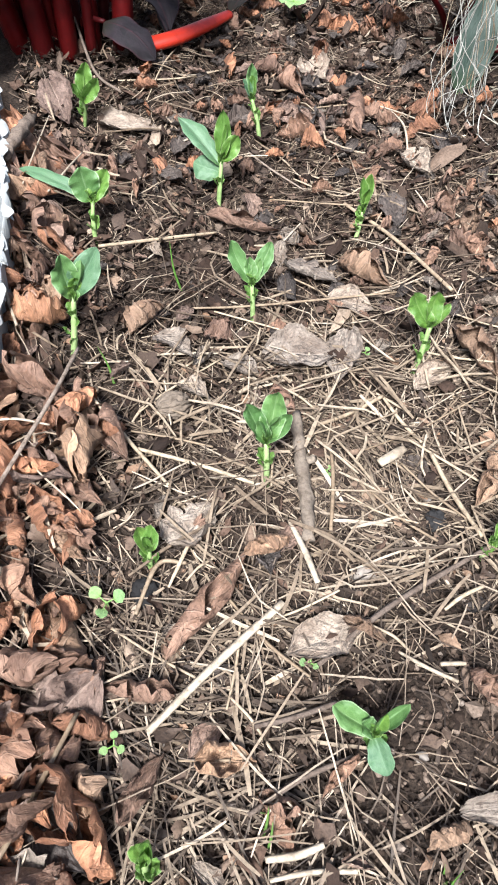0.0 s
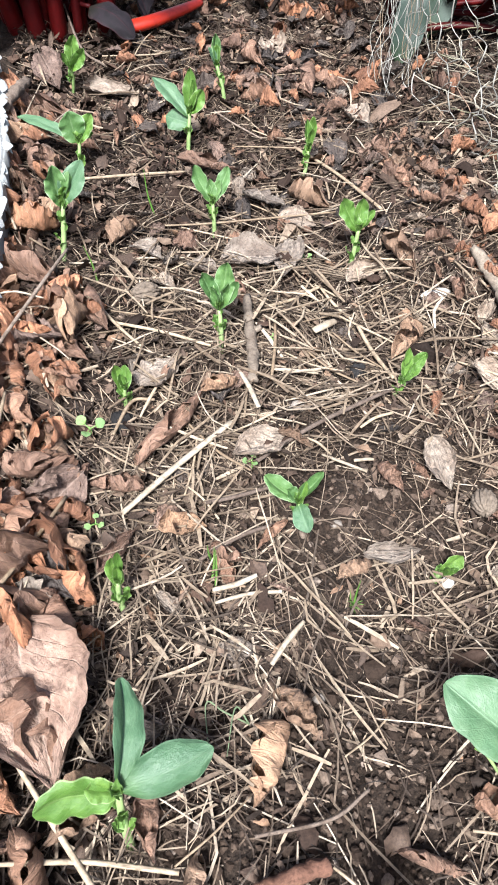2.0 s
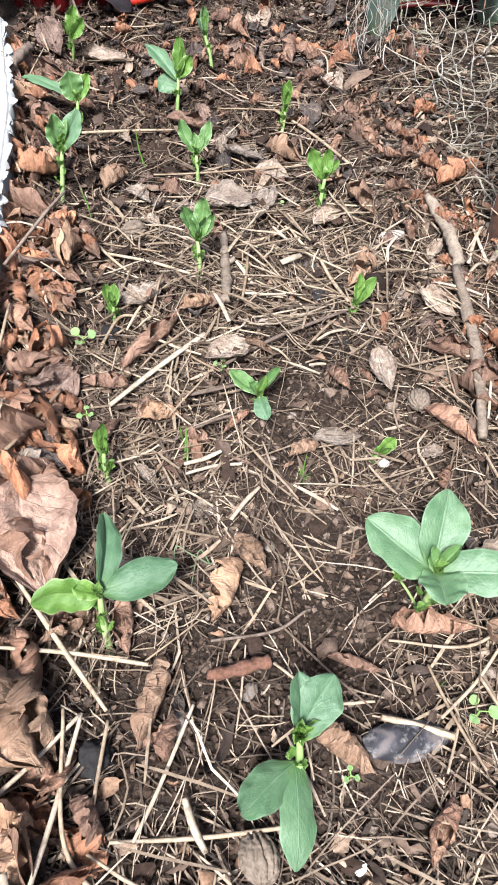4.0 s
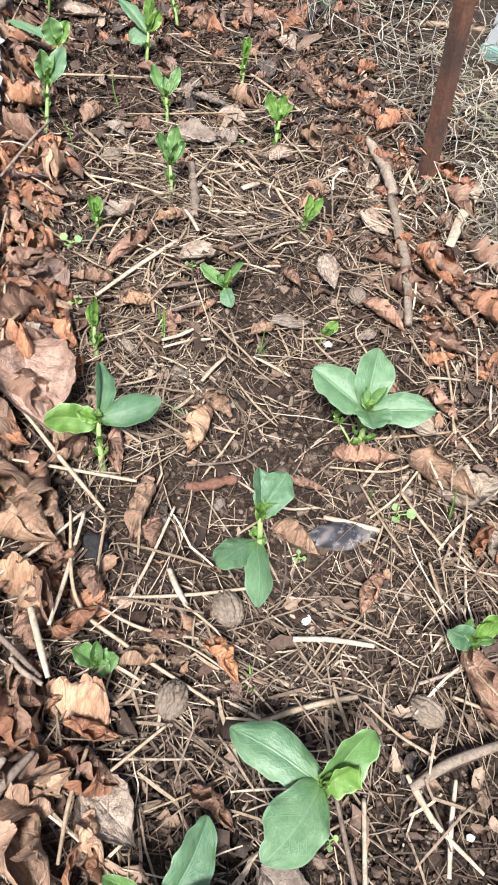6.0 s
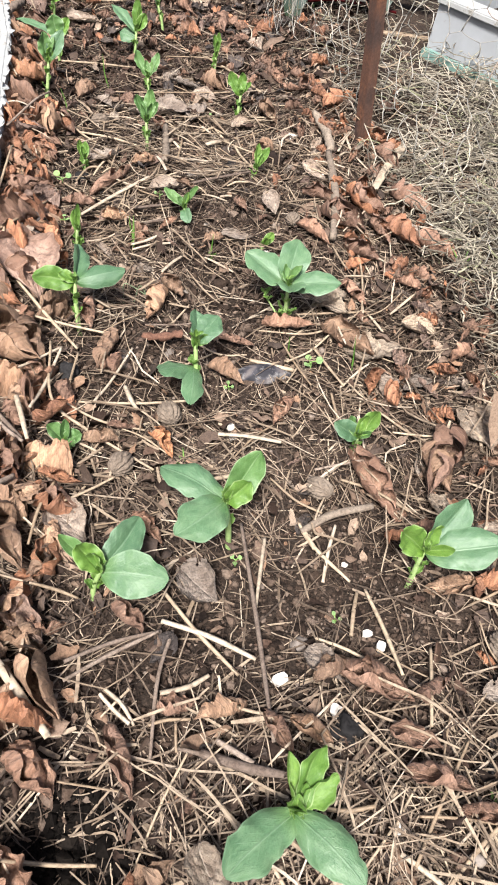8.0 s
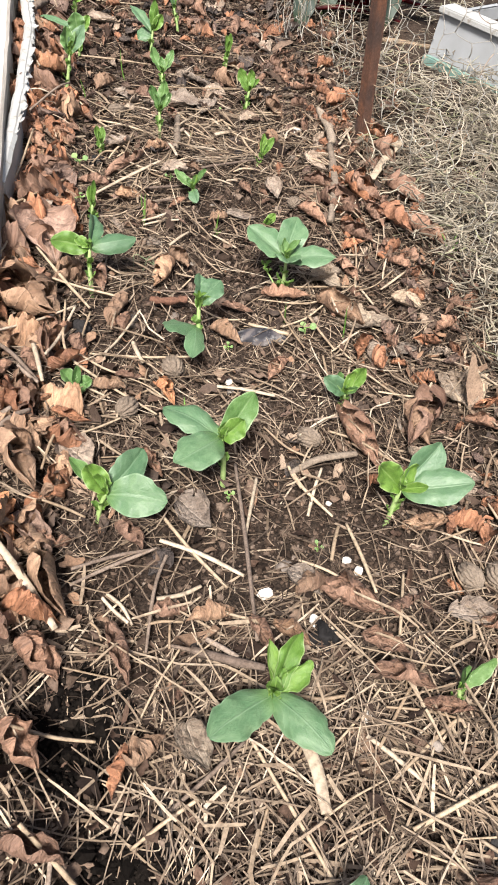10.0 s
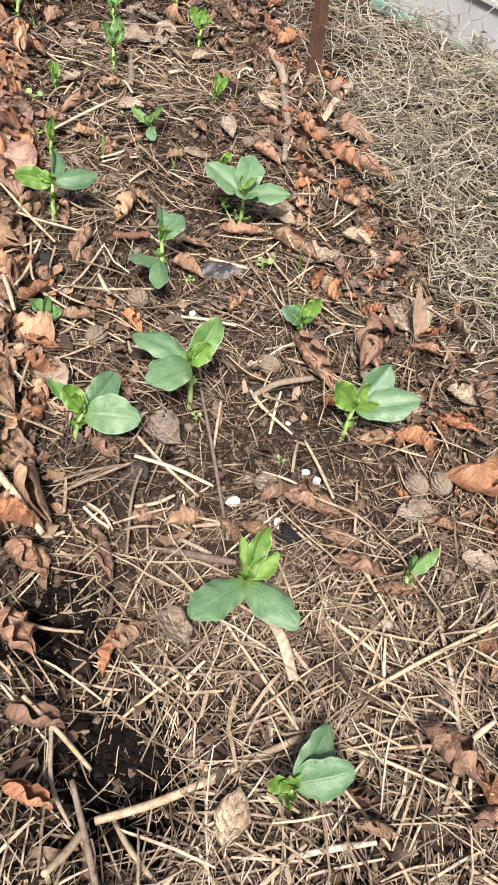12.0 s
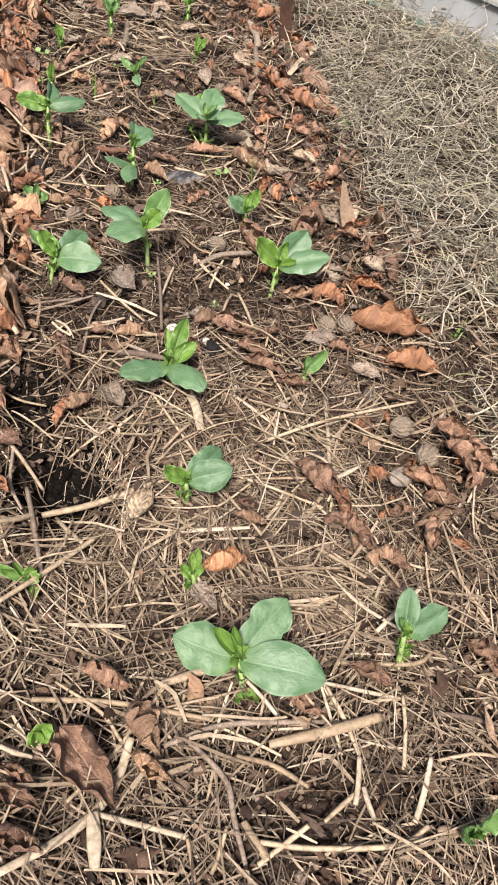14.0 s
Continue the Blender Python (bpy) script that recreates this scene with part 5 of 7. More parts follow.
fallen_leaf("mauve", -0.222, 1.505, -72, 0.130, 0.062)
fallen_leaf("grey", -0.115, 1.455, -32, 0.120, 0.042)
fallen_leaf("grey", 0.018, 0.574, -158, 0.062, 0.038)
fallen_leaf("dark", 0.241, 1.171, -99, 0.078, 0.039)
fallen_leaf("tan", 0.330, 1.120, -126, 0.056, 0.040)
fallen_leaf("tan", 0.218, 0.716, -130, 0.068, 0.048)
fallen_leaf("grey", 0.125, 0.436, 4, 0.060, 0.022)
fallen_leaf("tan", 0.083, 0.420, -158, 0.038, 0.026)
fallen_leaf("dark", -0.198, 0.462, -50, 0.070, 0.048)
fallen_leaf("dark", -0.198, 0.504, -18, 0.032, 0.025)
fallen_leaf("grey", -0.078, 0.950, -46, 0.056, 0.034)
fallen_leaf("rust", -0.232, 0.773, 2, 0.067, 0.034)
fallen_leaf("brown", -0.245, 0.718, -54, 0.058, 0.035)
fallen_leaf("brown", -0.193, 0.824, -72, 0.098, 0.039)
fallen_leaf("brown", -0.182, 0.754, -46, 0.064, 0.032)
fallen_leaf("brown", -0.225, 0.868, -25, 0.061, 0.037)
fallen_leaf("brown", -0.234, 0.658, -55, 0.066, 0.040)
fallen_leaf("rust", -0.244, 0.622, 56, 0.046, 0.028)
fallen_leaf("brown", -0.210, 0.627, 25, 0.042, 0.029)
fallen_leaf("brown", -0.198, 0.711, -39, 0.058, 0.029)
fallen_leaf("rust", -0.235, 0.544, -67, 0.066, 0.040)
fallen_leaf("rust", -0.219, 0.488, -55, 0.063, 0.038)
fallen_leaf("rust", -0.233, 0.460, -66, 0.047, 0.038)
fallen_leaf("brown", -0.153, 0.821, -63, 0.089, 0.045)
fallen_leaf("grey", -0.062, 0.880, -40, 0.044, 0.026)
fallen_leaf("grey", -0.006, 0.905, -44, 0.050, 0.034)
fallen_leaf("brown", 0.158, 1.530, -62, 0.074, 0.052)
fallen_leaf("brown", 0.247, 1.429, -93, 0.105, 0.053)
fallen_leaf("grey", 0.215, 1.593, -81, 0.093, 0.056)
fallen_leaf("grey", 0.304, 1.283, -63, 0.065, 0.045)
fallen_leaf("tan", 0.264, 0.891, -65, 0.075, 0.045)
fallen_leaf("grey", 0.143, 1.002, -28, 0.058, 0.035)
fallen_leaf("grey", 0.104, 1.062, -40, 0.074, 0.044)
fallen_leaf("tan", -0.108, 0.999, 46, 0.061, 0.049)
fallen_leaf("tan", 0.057, 0.577, -36, 0.042, 0.021)
fallen_leaf("brown", 0.144, 0.516, -69, 0.042, 0.025)
fallen_leaf("brown", 0.014, 0.471, -142, 0.041, 0.016)
fallen_leaf("mauve", -0.206, 0.338, -80, 0.138, 0.112, 5, 0.034)
fallen_leaf("tan", -0.023, 0.267, -125, 0.067, 0.047)
fallen_leaf("tan", 0.006, 0.303, -58, 0.049, 0.039)
fallen_leaf("tan", -0.099, 0.171, -107, 0.087, 0.037)
fallen_leaf("grey", -0.215, 0.425, -30, 0.060, 0.045)
fallen_leaf("tan", -0.201, 0.165, -57, 0.085, 0.068)
fallen_leaf("tan", 0.058, 0.104, -37, 0.059, 0.041)
fallen_leaf("amber", -0.038, -0.012, -65, 0.052, 0.034)
fallen_leaf("tan", -0.113, 0.001, -16, 0.045, 0.031)
fallen_leaf("brown", -0.084, 0.019, 3, 0.040, 0.020)
fallen_leaf("brown", 0.123, 0.036, -122, 0.057, 0.031)
fallen_leaf("tan", 0.249, 0.167, -48, 0.090, 0.054)
fallen_leaf("brown", 0.167, 0.204, -14, 0.079, 0.036)
fallen_leaf("rust", -0.160, -0.060, -20, 0.052, 0.024)
fallen_leaf("brown", -0.119, 0.244, -87, 0.066, 0.030)
fallen_leaf("brown", 0.291, 0.276, -73, 0.063, 0.038)
fallen_leaf("pale", 0.276, 0.158, -66, 0.048, 0.039)
fallen_leaf("pale", 0.242, 0.247, -35, 0.058, 0.036, 4, 0.02)
fallen_leaf("rust", 0.391, 0.949, -57, 0.056, 0.039)
fallen_leaf("rust", 0.413, 0.919, -141, 0.073, 0.051)
fallen_leaf("brown", 0.366, 0.999, -131, 0.066, 0.042)
fallen_leaf("brown", 0.318, 1.072, -64, 0.050, 0.034)
fallen_leaf("brown", 0.314, 1.170, -79, 0.052, 0.036)
fallen_leaf("brown", 0.296, 0.548, -20, 0.066, 0.040)
fallen_leaf("grey", 0.305, 0.640, -50, 0.062, 0.034)
fallen_leaf("grey", 0.207, 0.872, 40, 0.060, 0.034)
fallen_leaf("grey", 0.202, 0.529, -85, 0.064, 0.032)
fallen_leaf("brown", 0.257, 0.430, -49, 0.076, 0.038)
fallen_leaf("brown", 0.326, 0.491, -72, 0.073, 0.044)
fallen_leaf("rust", 0.374, 0.530, -78, 0.099, 0.060)
fallen_leaf("brown", 0.379, 0.440, -73, 0.069, 0.041)
fallen_leaf("brown", -0.154, 0.080, -56, 0.048, 0.034)
fallen_leaf("rust", -0.198, 0.093, -47, 0.049, 0.034)
fallen_leaf("brown", -0.212, 0.035, -56, 0.050, 0.035)
fallen_leaf("brown", -0.192, 0.123, -51, 0.048, 0.038)
fallen_leaf("grey", -0.216, 0.081, -38, 0.024, 0.015)
fallen_leaf("brown", 0.012, 0.087, -32, 0.022, 0.011)
fallen_leaf("brown", 0.086, 0.182, -23, 0.053, 0.021)
fallen_leaf("tan", -0.225, 0.167, -48, 0.129, 0.103)
fallen_leaf("pale", 0.287, 0.149, 2, 0.093, 0.056)
fallen_leaf("pale", 0.364, 0.179, -35, 0.058, 0.035)
fallen_leaf("pale", 0.243, 0.263, -149, 0.074, 0.037)
fallen_leaf("grey", -0.017, -0.207, -50, 0.058, 0.046)
fallen_leaf("tan", -0.014, -0.350, -165, 0.052, 0.032)
fallen_leaf("grey", 0.092, -0.319, -56, 0.045, 0.031)
fallen_leaf("brown", 0.135, -0.340, -38, 0.066, 0.036)
fallen_leaf("brown", 0.313, -0.067, -123, 0.120, 0.072)
fallen_leaf("brown", 0.220, -0.087, -78, 0.113, 0.056)
fallen_leaf("tan", -0.222, -0.145, -57, 0.104, 0.073)
fallen_leaf("amber", -0.230, -0.229, -59, 0.063, 0.050)
fallen_leaf("mauve", -0.193, -0.240, -61, 0.068, 0.037)
fallen_leaf("brown", -0.108, -0.380, -76, 0.068, 0.030)
fallen_leaf("brown", -0.186, -0.377, -55, 0.056, 0.034)
fallen_leaf("rust", 0.226, -0.164, -22, 0.031, 0.028)
fallen_leaf("tan", 0.066, -0.381, -32, 0.044, 0.030)
fallen_leaf("brown", 0.158, -0.404, -29, 0.050, 0.030)
fallen_leaf("grey", -0.150, -0.128, -63, 0.065, 0.045)
fallen_leaf("brown", -0.093, -0.243, -58, 0.045, 0.031)
fallen_leaf("rust", -0.228, -0.056, -38, 0.071, 0.049)
fallen_leaf("amber", -0.205, -0.032, 15, 0.060, 0.026)
fallen_leaf("brown", -0.161, -0.092, -41, 0.055, 0.033)
fallen_leaf("brown", -0.067, -0.137, -49, 0.050, 0.030)
fallen_leaf("brown", -0.053, -0.340, 6, 0.040, 0.026)
fallen_leaf("brown", 0.035, -0.380, -61, 0.045, 0.027)
fallen_leaf("brown", 0.193, -0.358, 13, 0.044, 0.026)
fallen_leaf("pale", 0.288, -0.128, -81, 0.039, 0.028)
fallen_leaf("rust", 0.467, 0.756, -66, 0.069, 0.041)
fallen_leaf("brown", 0.462, 0.674, -72, 0.089, 0.053)
fallen_leaf("brown", 0.471, 0.536, -60, 0.108, 0.065)
fallen_leaf("brown", 0.386, 0.538, -50, 0.097, 0.058)
fallen_leaf("brown", 0.325, 0.471, -62, 0.097, 0.068)
fallen_leaf("rust", 0.409, 0.418, -57, 0.098, 0.059)
fallen_leaf("brown", 0.453, 0.369, -62, 0.088, 0.053)
fallen_leaf("brown", 0.328, 0.374, -42, 0.072, 0.043)
fallen_leaf("brown", -0.214, 0.318, -54, 0.099, 0.069)
fallen_leaf("rust", -0.236, 0.281, -47, 0.071, 0.042)
fallen_leaf("pale", -0.041, -0.482, -75, 0.050, 0.032)
fallen_leaf("brown", 0.138, -0.345, -32, 0.078, 0.047)
fallen_leaf("pale", 0.400, -0.198, -45, 0.049, 0.035)
fallen_leaf("rust", 0.378, -0.240, -38, 0.055, 0.033)
fallen_leaf("grey", 0.272, -0.374, -5, 0.060, 0.034)
fallen_leaf("brown", 0.168, -0.442, -20, 0.067, 0.034)
fallen_leaf("brown", 0.202, -0.473, -14, 0.050, 0.025)
fallen_leaf("tan", 0.265, -0.240, 0, 0.066, 0.033)
fallen_leaf("pale", 0.381, -0.020, -91, 0.078, 0.055)
fallen_leaf("pale", 0.409, -0.007, -90, 0.075, 0.045)
fallen_leaf("grey", 0.040, -0.790, -60, 0.040, 0.024)
fallen_leaf("brown", -0.184, -0.378, -58, 0.059, 0.047)
fallen_leaf("tan", -0.088, -0.474, 29, 0.045, 0.031)
fallen_leaf("rust", -0.111, -0.489, -106, 0.046, 0.023)
fallen_leaf("brown", 0.424, -0.214, -83, 0.063, 0.044)
fallen_leaf("brown", 0.295, -0.394, -27, 0.048, 0.029)
fallen_leaf("brown", -0.198, -0.459, -56, 0.061, 0.043)
fallen_leaf("brown", 0.208, -0.653, -62, 0.071, 0.043)
fallen_leaf("brown", 0.189, -0.641, -64, 0.059, 0.035)
fallen_leaf("rust", 0.220, -0.679, -74, 0.050, 0.030)
fallen_leaf("brown", -0.180, -0.548, -33, 0.059, 0.036)
fallen_leaf("rust", -0.188, -0.613, -39, 0.049, 0.029)
fallen_leaf("tan", 0.101, -0.326, 24, 0.047, 0.033)
fallen_leaf("grey", 0.318, -0.449, -27, 0.046, 0.028)
fallen_leaf("tan", 0.307, -0.074, -89, 0.084, 0.050)
fallen_leaf("brown", 0.389, -0.102, -21, 0.060, 0.030)
fallen_leaf("amber", 0.392, -0.337, -16, 0.131, 0.066)
fallen_leaf("amber", 0.402, -0.428, -15, 0.089, 0.053)
fallen_leaf("amber", 0.066, -0.752, 1, 0.050, 0.040)
fallen_leaf("brown", 0.391, -0.637, -72, 0.074, 0.052)
fallen_leaf("tan", 0.328, -0.716, -168, 0.070, 0.028)
fallen_leaf("tan", 0.249, -0.754, 7, 0.043, 0.030)
fallen_leaf("brown", -0.065, -0.865, -22, 0.051, 0.035)
fallen_leaf("tan", -0.032, -0.920, -64, 0.055, 0.038)
fallen_leaf("brown", -0.083, -0.945, -60, 0.086, 0.052)
fallen_leaf("brown", -0.139, -0.997, -29, 0.047, 0.028)
fallen_leaf("tan", -0.027, -0.953, -37, 0.043, 0.026)
fallen_leaf("pale", -0.018, -0.660, 60, 0.050, 0.030)
fallen_leaf("brown", 0.199, -0.891, -28, 0.049, 0.029)
fallen_leaf("brown", 0.121, -0.913, -34, 0.048, 0.029)
fallen_leaf("brown", -0.141, -0.964, -32, 0.046, 0.023)
fallen_leaf("brown", 0.327, -0.887, -43, 0.052, 0.031)
fallen_leaf("brown", 0.330, -0.906, -68, 0.035, 0.021)
fallen_leaf("brown", -0.141, -0.945, -31, 0.035, 0.017)
fallen_leaf("tan", 0.106, -0.694, -18, 0.038, 0.023)
fallen_leaf("brown", 0.404, -0.589, -41, 0.066, 0.040)
fallen_leaf("brown", 0.227, -0.712, -47, 0.050, 0.030)
fallen_leaf("brown", 0.332, -0.661, -31, 0.060, 0.036)

for x, y, way, size in ((0.212, -0.700, 20, 0.044), (0.262, -0.765, -40, 0.040), (0.315, -0.733, 70, 0.052), (0.288, -0.705, 10, 0.038), (0.236, -0.738, 110, 0.034), (0.417, -0.635, -60, 0.060), (0.395, -0.665, 30, 0.048), (0.345, -0.690, -20, 0.046)):
    fallen_leaf("brown", x, y, way, size, size * 0.62)

CLEAR = [(-0.107, -0.605, 0.064), (-0.155, -0.44, 0.055), (-0.203, 0.338, 0.066), (-0.200, 0.163, 0.048), (-0.085, 0.858, 0.035), (-0.221, -0.147, 0.040), (0.287, 0.149, 0.030)]


def leaf_heap(name, spots, kinds, label, seed, small, large, single=False):
    """Curled dry leaves too many to count, joined."""
    r = random.Random(seed)
    verts, faces, uvs, which = [], [], [], []
    for x, y in spots:
        if min(math.hypot(x - p, y - q) for p, q in BEAN_SPOTS) < 0.042 or any(math.hypot(x - p, y - q) < w for p, q, w in CLEAR):
            continue
        k = r.randrange(len(kinds))
        me = dry_mesh(kinds[k], r.randrange(12))
        s = r.uniform(small, large)
        m = pose(x, y, float(lie(x, y)) + r.uniform(0.0, 0.018), r.uniform(-38, 38), r.uniform(-32, 32), r.uniform(0, 360)) @ Matrix.Diagonal((s, s * r.uniform(0.25, 0.7), s * r.uniform(0.4, 0.95), 1))
        if single:
            ob = new("dry_leaf", me)
            ob.matrix_world = m
            tagged(ob, LEAF_LABEL[kinds[k]] + " beside the timber", "dry leaf", "fallen leaves")
            continue
        o = len(verts)
        verts += [m @ v.co for v in me.vertices]
        lay = me.uv_layers[0].data
        for p in me.polygons:
            faces.append(tuple(o + i for i in p.vertices))
            which.append(k)
            uvs += [tuple(lay[i].uv) for i in p.loop_indices]
    if single:
        return None
    me = bpy.data.meshes.new(name)
    me.from_pydata(verts, [], faces)
    for k in kinds:
        me.materials.append(DRY[k])
    me.uv_layers.new(name="UVMap").data.foreach_set("uv", np.array(uvs, np.float32).ravel())
    me.polygons.foreach_set("material_index", np.array(which, np.int32))
    me.polygons.foreach_set("use_smooth", np.full(len(faces), True))
    me.update()
    return tagged(new(name, me), label, "dry leaves", kind="stuff")


lrng = random.Random(77)
heap = [(lrng.uniform(-0.30, -0.175) + 0.016 * lrng.gauss(0, 1), lrng.uniform(0.3, 1.38)) for k in range(185)]
leaf_heap("leaf_drift", heap, ["brown", "tan", "mauve", "rust", "rust", "brown"], "drift of curled brown leaves along the timber", 4, 0.035, 0.085)
heap = [(lrng.uniform(-0.29, -0.18) + 0.016 * lrng.gauss(0, 1), lrng.uniform(-0.36, 0.3)) for k in range(115)] + [(lrng.uniform(-0.29, -0.24), lrng.uniform(-0.95, -0.36)) for k in range(26)]
leaf_heap("leaf_drift", heap, ["tan", "rust", "tan", "brown"], "", 5, 0.045, 0.088, True)
heap = []
for k in range(300):
    y = lrng.uniform(-0.30, 1.15) if k < 262 else lrng.uniform(-0.85, -0.3)
    heap.append((0.385 + 0.055 * lrng.gauss(0, 1) - 0.02 * (y < 0.1), y))
leaf_heap("leaf_drift", heap, ["brown", "mauve", "rust", "grey", "rust"], "drift of curled brown leaves under the netting", 9, 0.016, 0.046)
heap = []
while len(heap) < 230:
    x, y = lrng.uniform(-0.18, 0.36), lrng.uniform(-0.95, 1.6)
    if lrng.random() < 0.35 + 0.65 * (y > 0.85) - 0.3 * (y < -0.5) and math.hypot((x - 0.07) / 0.15, (y - 0.2) / 0.16) > 1 and math.hypot((x - 0.09) / 0.15, (y + 0.25) / 0.12) > 1:
        heap.append((x, y))
heap += [(lrng.uniform(0.12, 0.46), lrng.uniform(0.9, 1.5)) for q in range(110)]
leaf_heap("leaf_scatter", heap, ["brown", "mauve", "brown", "grey", "dark"], "small brown and grey leaf pieces strewn over the bed", 15, 0.016, 0.042)

heap = [(lrng.uniform(-0.12, 0.50), lrng.uniform(1.32, 2.05)) for q in range(270)]
leaf_heap("leaf_scatter", heap, ["brown", "dark", "rust", "dark", "mauve"], "dark red-brown leaf litter at the far end of the bed", 37, 0.022, 0.060)
heap = [(0.44 + 0.035 * lrng.gauss(0, 1), 0.74 + 0.055 * lrng.gauss(0, 1)) for q in range(26)] + [(lrng.uniform(0.36, 0.42), lrng.uniform(0.80, 0.95)) for q in range(18)]
leaf_heap("leaf_drift", heap, ["rust", "brown"], "rust-orange leaf scraps at the foot of the iron post", 31, 0.014, 0.034)


# ---- shells, stones, nuts ----
def walnut_shell(x, y, size, turn):
    bm = bmesh.new()
    bmesh.ops.create_icosphere(bm, subdivisions=5, radius=0.5)
    for v in bm.verts:
        c = v.co.normalized()
        a = math.atan2(c.z, c.y)
        groove = abs(math.sin(a * 6.0 + 1.5 * noise.noise(c * 2.0 + Vector((x * 50, 0, 0)))))
        g = 1 - 0.26 * (1 - groove) ** 1.6 + 0.06 * noise.noise(c * 7) - 0.10 * abs(noise.noise(c * 12))
        seam = 1 + 0.05 * math.exp(-(c.z / 0.07) ** 2)
        v.co = Vector((c.x * 0.66, c.y * 0.52, c.z * 0.48)) * g * seam * size
    me = bpy.data.meshes.new("walnut_shell")
    bm.to_mesh(me)
    bm.free()
    me.materials.append(WALNUT)
    me.polygons.foreach_set("use_smooth", np.full(len(me.polygons), True))
    ob = new("walnut_shell", me)
    ob.matrix_world = pose(x, y, float(lie(x, y)) + size * 0.20 + 0.012 + 0.010 / (1 + math.exp((y + 0.42) / 0.03)), 20, 12, turn)
    return tagged(ob, "weathered grey-brown walnut in its furrowed shell", "walnut", "walnuts on the mulch")


def mussel_shell(x, y, size, turn):
    v, f = [], []
    rows, cols = 22, 16
    for layer in (0, 1):
        for i in range(rows + 1):
            t = i / rows
            half = 0.5 * size * 0.46 * math.sin(math.pi * min(1, t * 0.96 + 0.02)) ** (0.42 + 0.25 * t)
            for j in range(cols + 1):
                u = j / cols * 2 - 1
                z = size * 0.17 * (1 - u * u) ** 0.6 * math.sin(math.pi * (t * 0.9 + 0.06)) ** 0.6
                v.append(((t - 0.5) * size, u * half + 0.06 * size * (t - 0.5), max(z - 0.0012 * layer, 0)))
    w = cols + 1
    for i in range(rows):
        for j in range(cols):
            a = i * w + j
            f.append((a, a + w, a + w + 1, a + 1))
            b = a + (rows + 1) * w
            f.append((b, b + 1, b + w + 1, b + w))
    ob = mesh_object("mussel_shell", v, f, MUSSEL if size > 0.06 else SHELL_WHITE)
    ob.matrix_world = pose(x, y, float(lie(x, y)) + 0.006, 6, 4, turn)
    return tagged(ob, "grey worn mussel shell half lying on the soil" if size > 0.06 else "broken white mussel shell among dry leaves", "shell")


def shell_chip(x, y, size, turn):
    r = random.Random(int(abs(x * 9973 + y * 71) * 1000))
    k = 9
    rim = [(math.cos(i * 6.283 / k) * size * 0.5 * r.uniform(0.75, 1.1), math.sin(i * 6.283 / k) * size * 0.38 * r.uniform(0.7, 1.15)) for i in range(k)]
    v = [(a, b, 0) for a, b in rim] + [(a * 0.96, b * 0.96, 0.0018) for a, b in rim] + [(0, 0, 0.0032), (0, 0, 0)]
    f = [(i, (i + 1) % k, k + (i + 1) % k, k + i) for i in range(k)] + [(k + i, k + (i + 1) % k, 2 * k) for i in range(k)] + [((i + 1) % k, i, 2 * k + 1) for i in range(k)]
    ob = mesh_object("shell_chip", v, f, SHELL_WHITE, False)
    ob.matrix_world = pose(x, y, float(lie(x, y)) + 0.008, r.uniform(-14, 14), r.uniform(-14, 14), turn)
    return tagged(ob, "small white chip of broken eggshell on the soil", "shell chip", "white shell chips")


def pebble(x, y, size, turn):
    ob = rounded("pebble", (size, size * 0.78, size * 0.6), PEBBLE, None, int(abs(x * 991 + y * 313) * 10), 0.25)
    ob.matrix_world = pose(x, y, float(lie(x, y)) + size * 0.22 + 0.014 / (1 + math.exp((y + 0.42) / 0.03)), 0, 0, turn)
    return tagged(ob, "small smooth grey-brown pebble on the soil", "pebble", "pebbles")


def dark_stone(x, y, size, turn):
    ob = rounded("charred_lump", (size, size * 0.85, size * 0.75), CHAR, None, int(abs(x * 991 + y * 313) * 10), 0.45, 4)
    ob.matrix_world = pose(x, y, float(lie(x, y)) + size * 0.25, 0, 0, turn)
    return tagged(ob, "black lump half sunk in the mulch", "charcoal", "charred lumps")


walnut_shell(-0.085, 0.858, 0.031, 20)
walnut_shell(0.231, 0.476, 0.026, 70)
walnut_shell(-0.025, 0.038, 0.031, 100)
walnut_shell(-0.090, -0.043, 0.029, 60)
walnut_shell(0.150, -0.082, 0.029, 130)
walnut_shell(0.291, -0.320, 0.029, 100)
walnut_shell(0.324, -0.323, 0.029, 80)
walnut_shell(0.352, -0.616, 0.030, 40)
mussel_shell(0.114, 0.109, 0.078, -4)
mussel_shell(0.293, 0.812, 0.046, 10)
shell_chip(0.054, 0.023, 0.014, 50)
shell_chip(0.050, -0.322, 0.019, 20)
shell_chip(0.163, -0.300, 0.015, 60)
shell_chip(0.153, -0.283, 0.013, 10)
shell_chip(0.096, -0.363, 0.018, 100)
shell_chip(0.054, 0.004, 0.012, 30)
shell_chip(0.123, -0.471, 0.016, 80)
shell_chip(0.173, 0.405, 0.016, 0)
shell_chip(0.154, -0.191, 0.009, 0)
pebble(0.079, -0.285, 0.021, 20)
pebble(0.309, -0.643, 0.034, 10)
dark_stone(0.103, -0.380, 0.032, 0)
dark_stone(0.229, -0.437, 0.024, 20)
dark_stone(0.156, 0.685, 0.024, 60)
dark_stone(-0.151, 0.130, 0.034, 20)
# this black lump stands in for a dark hole with small lumps
dark_stone(-0.125, 0.648, 0.032, 80)
dark_stone(0.102, -0.388, 0.020, 30)
dark_stone(0.214, -0.848, 0.026, 30)
pebble(-0.080, 0.149, 0.026, 60)
pebble(0.098, -0.300, 0.012, 30)
pebble(0.071, 0.635, 0.022, 0)
pebble(0.167, 1.909, 0.012, 0)
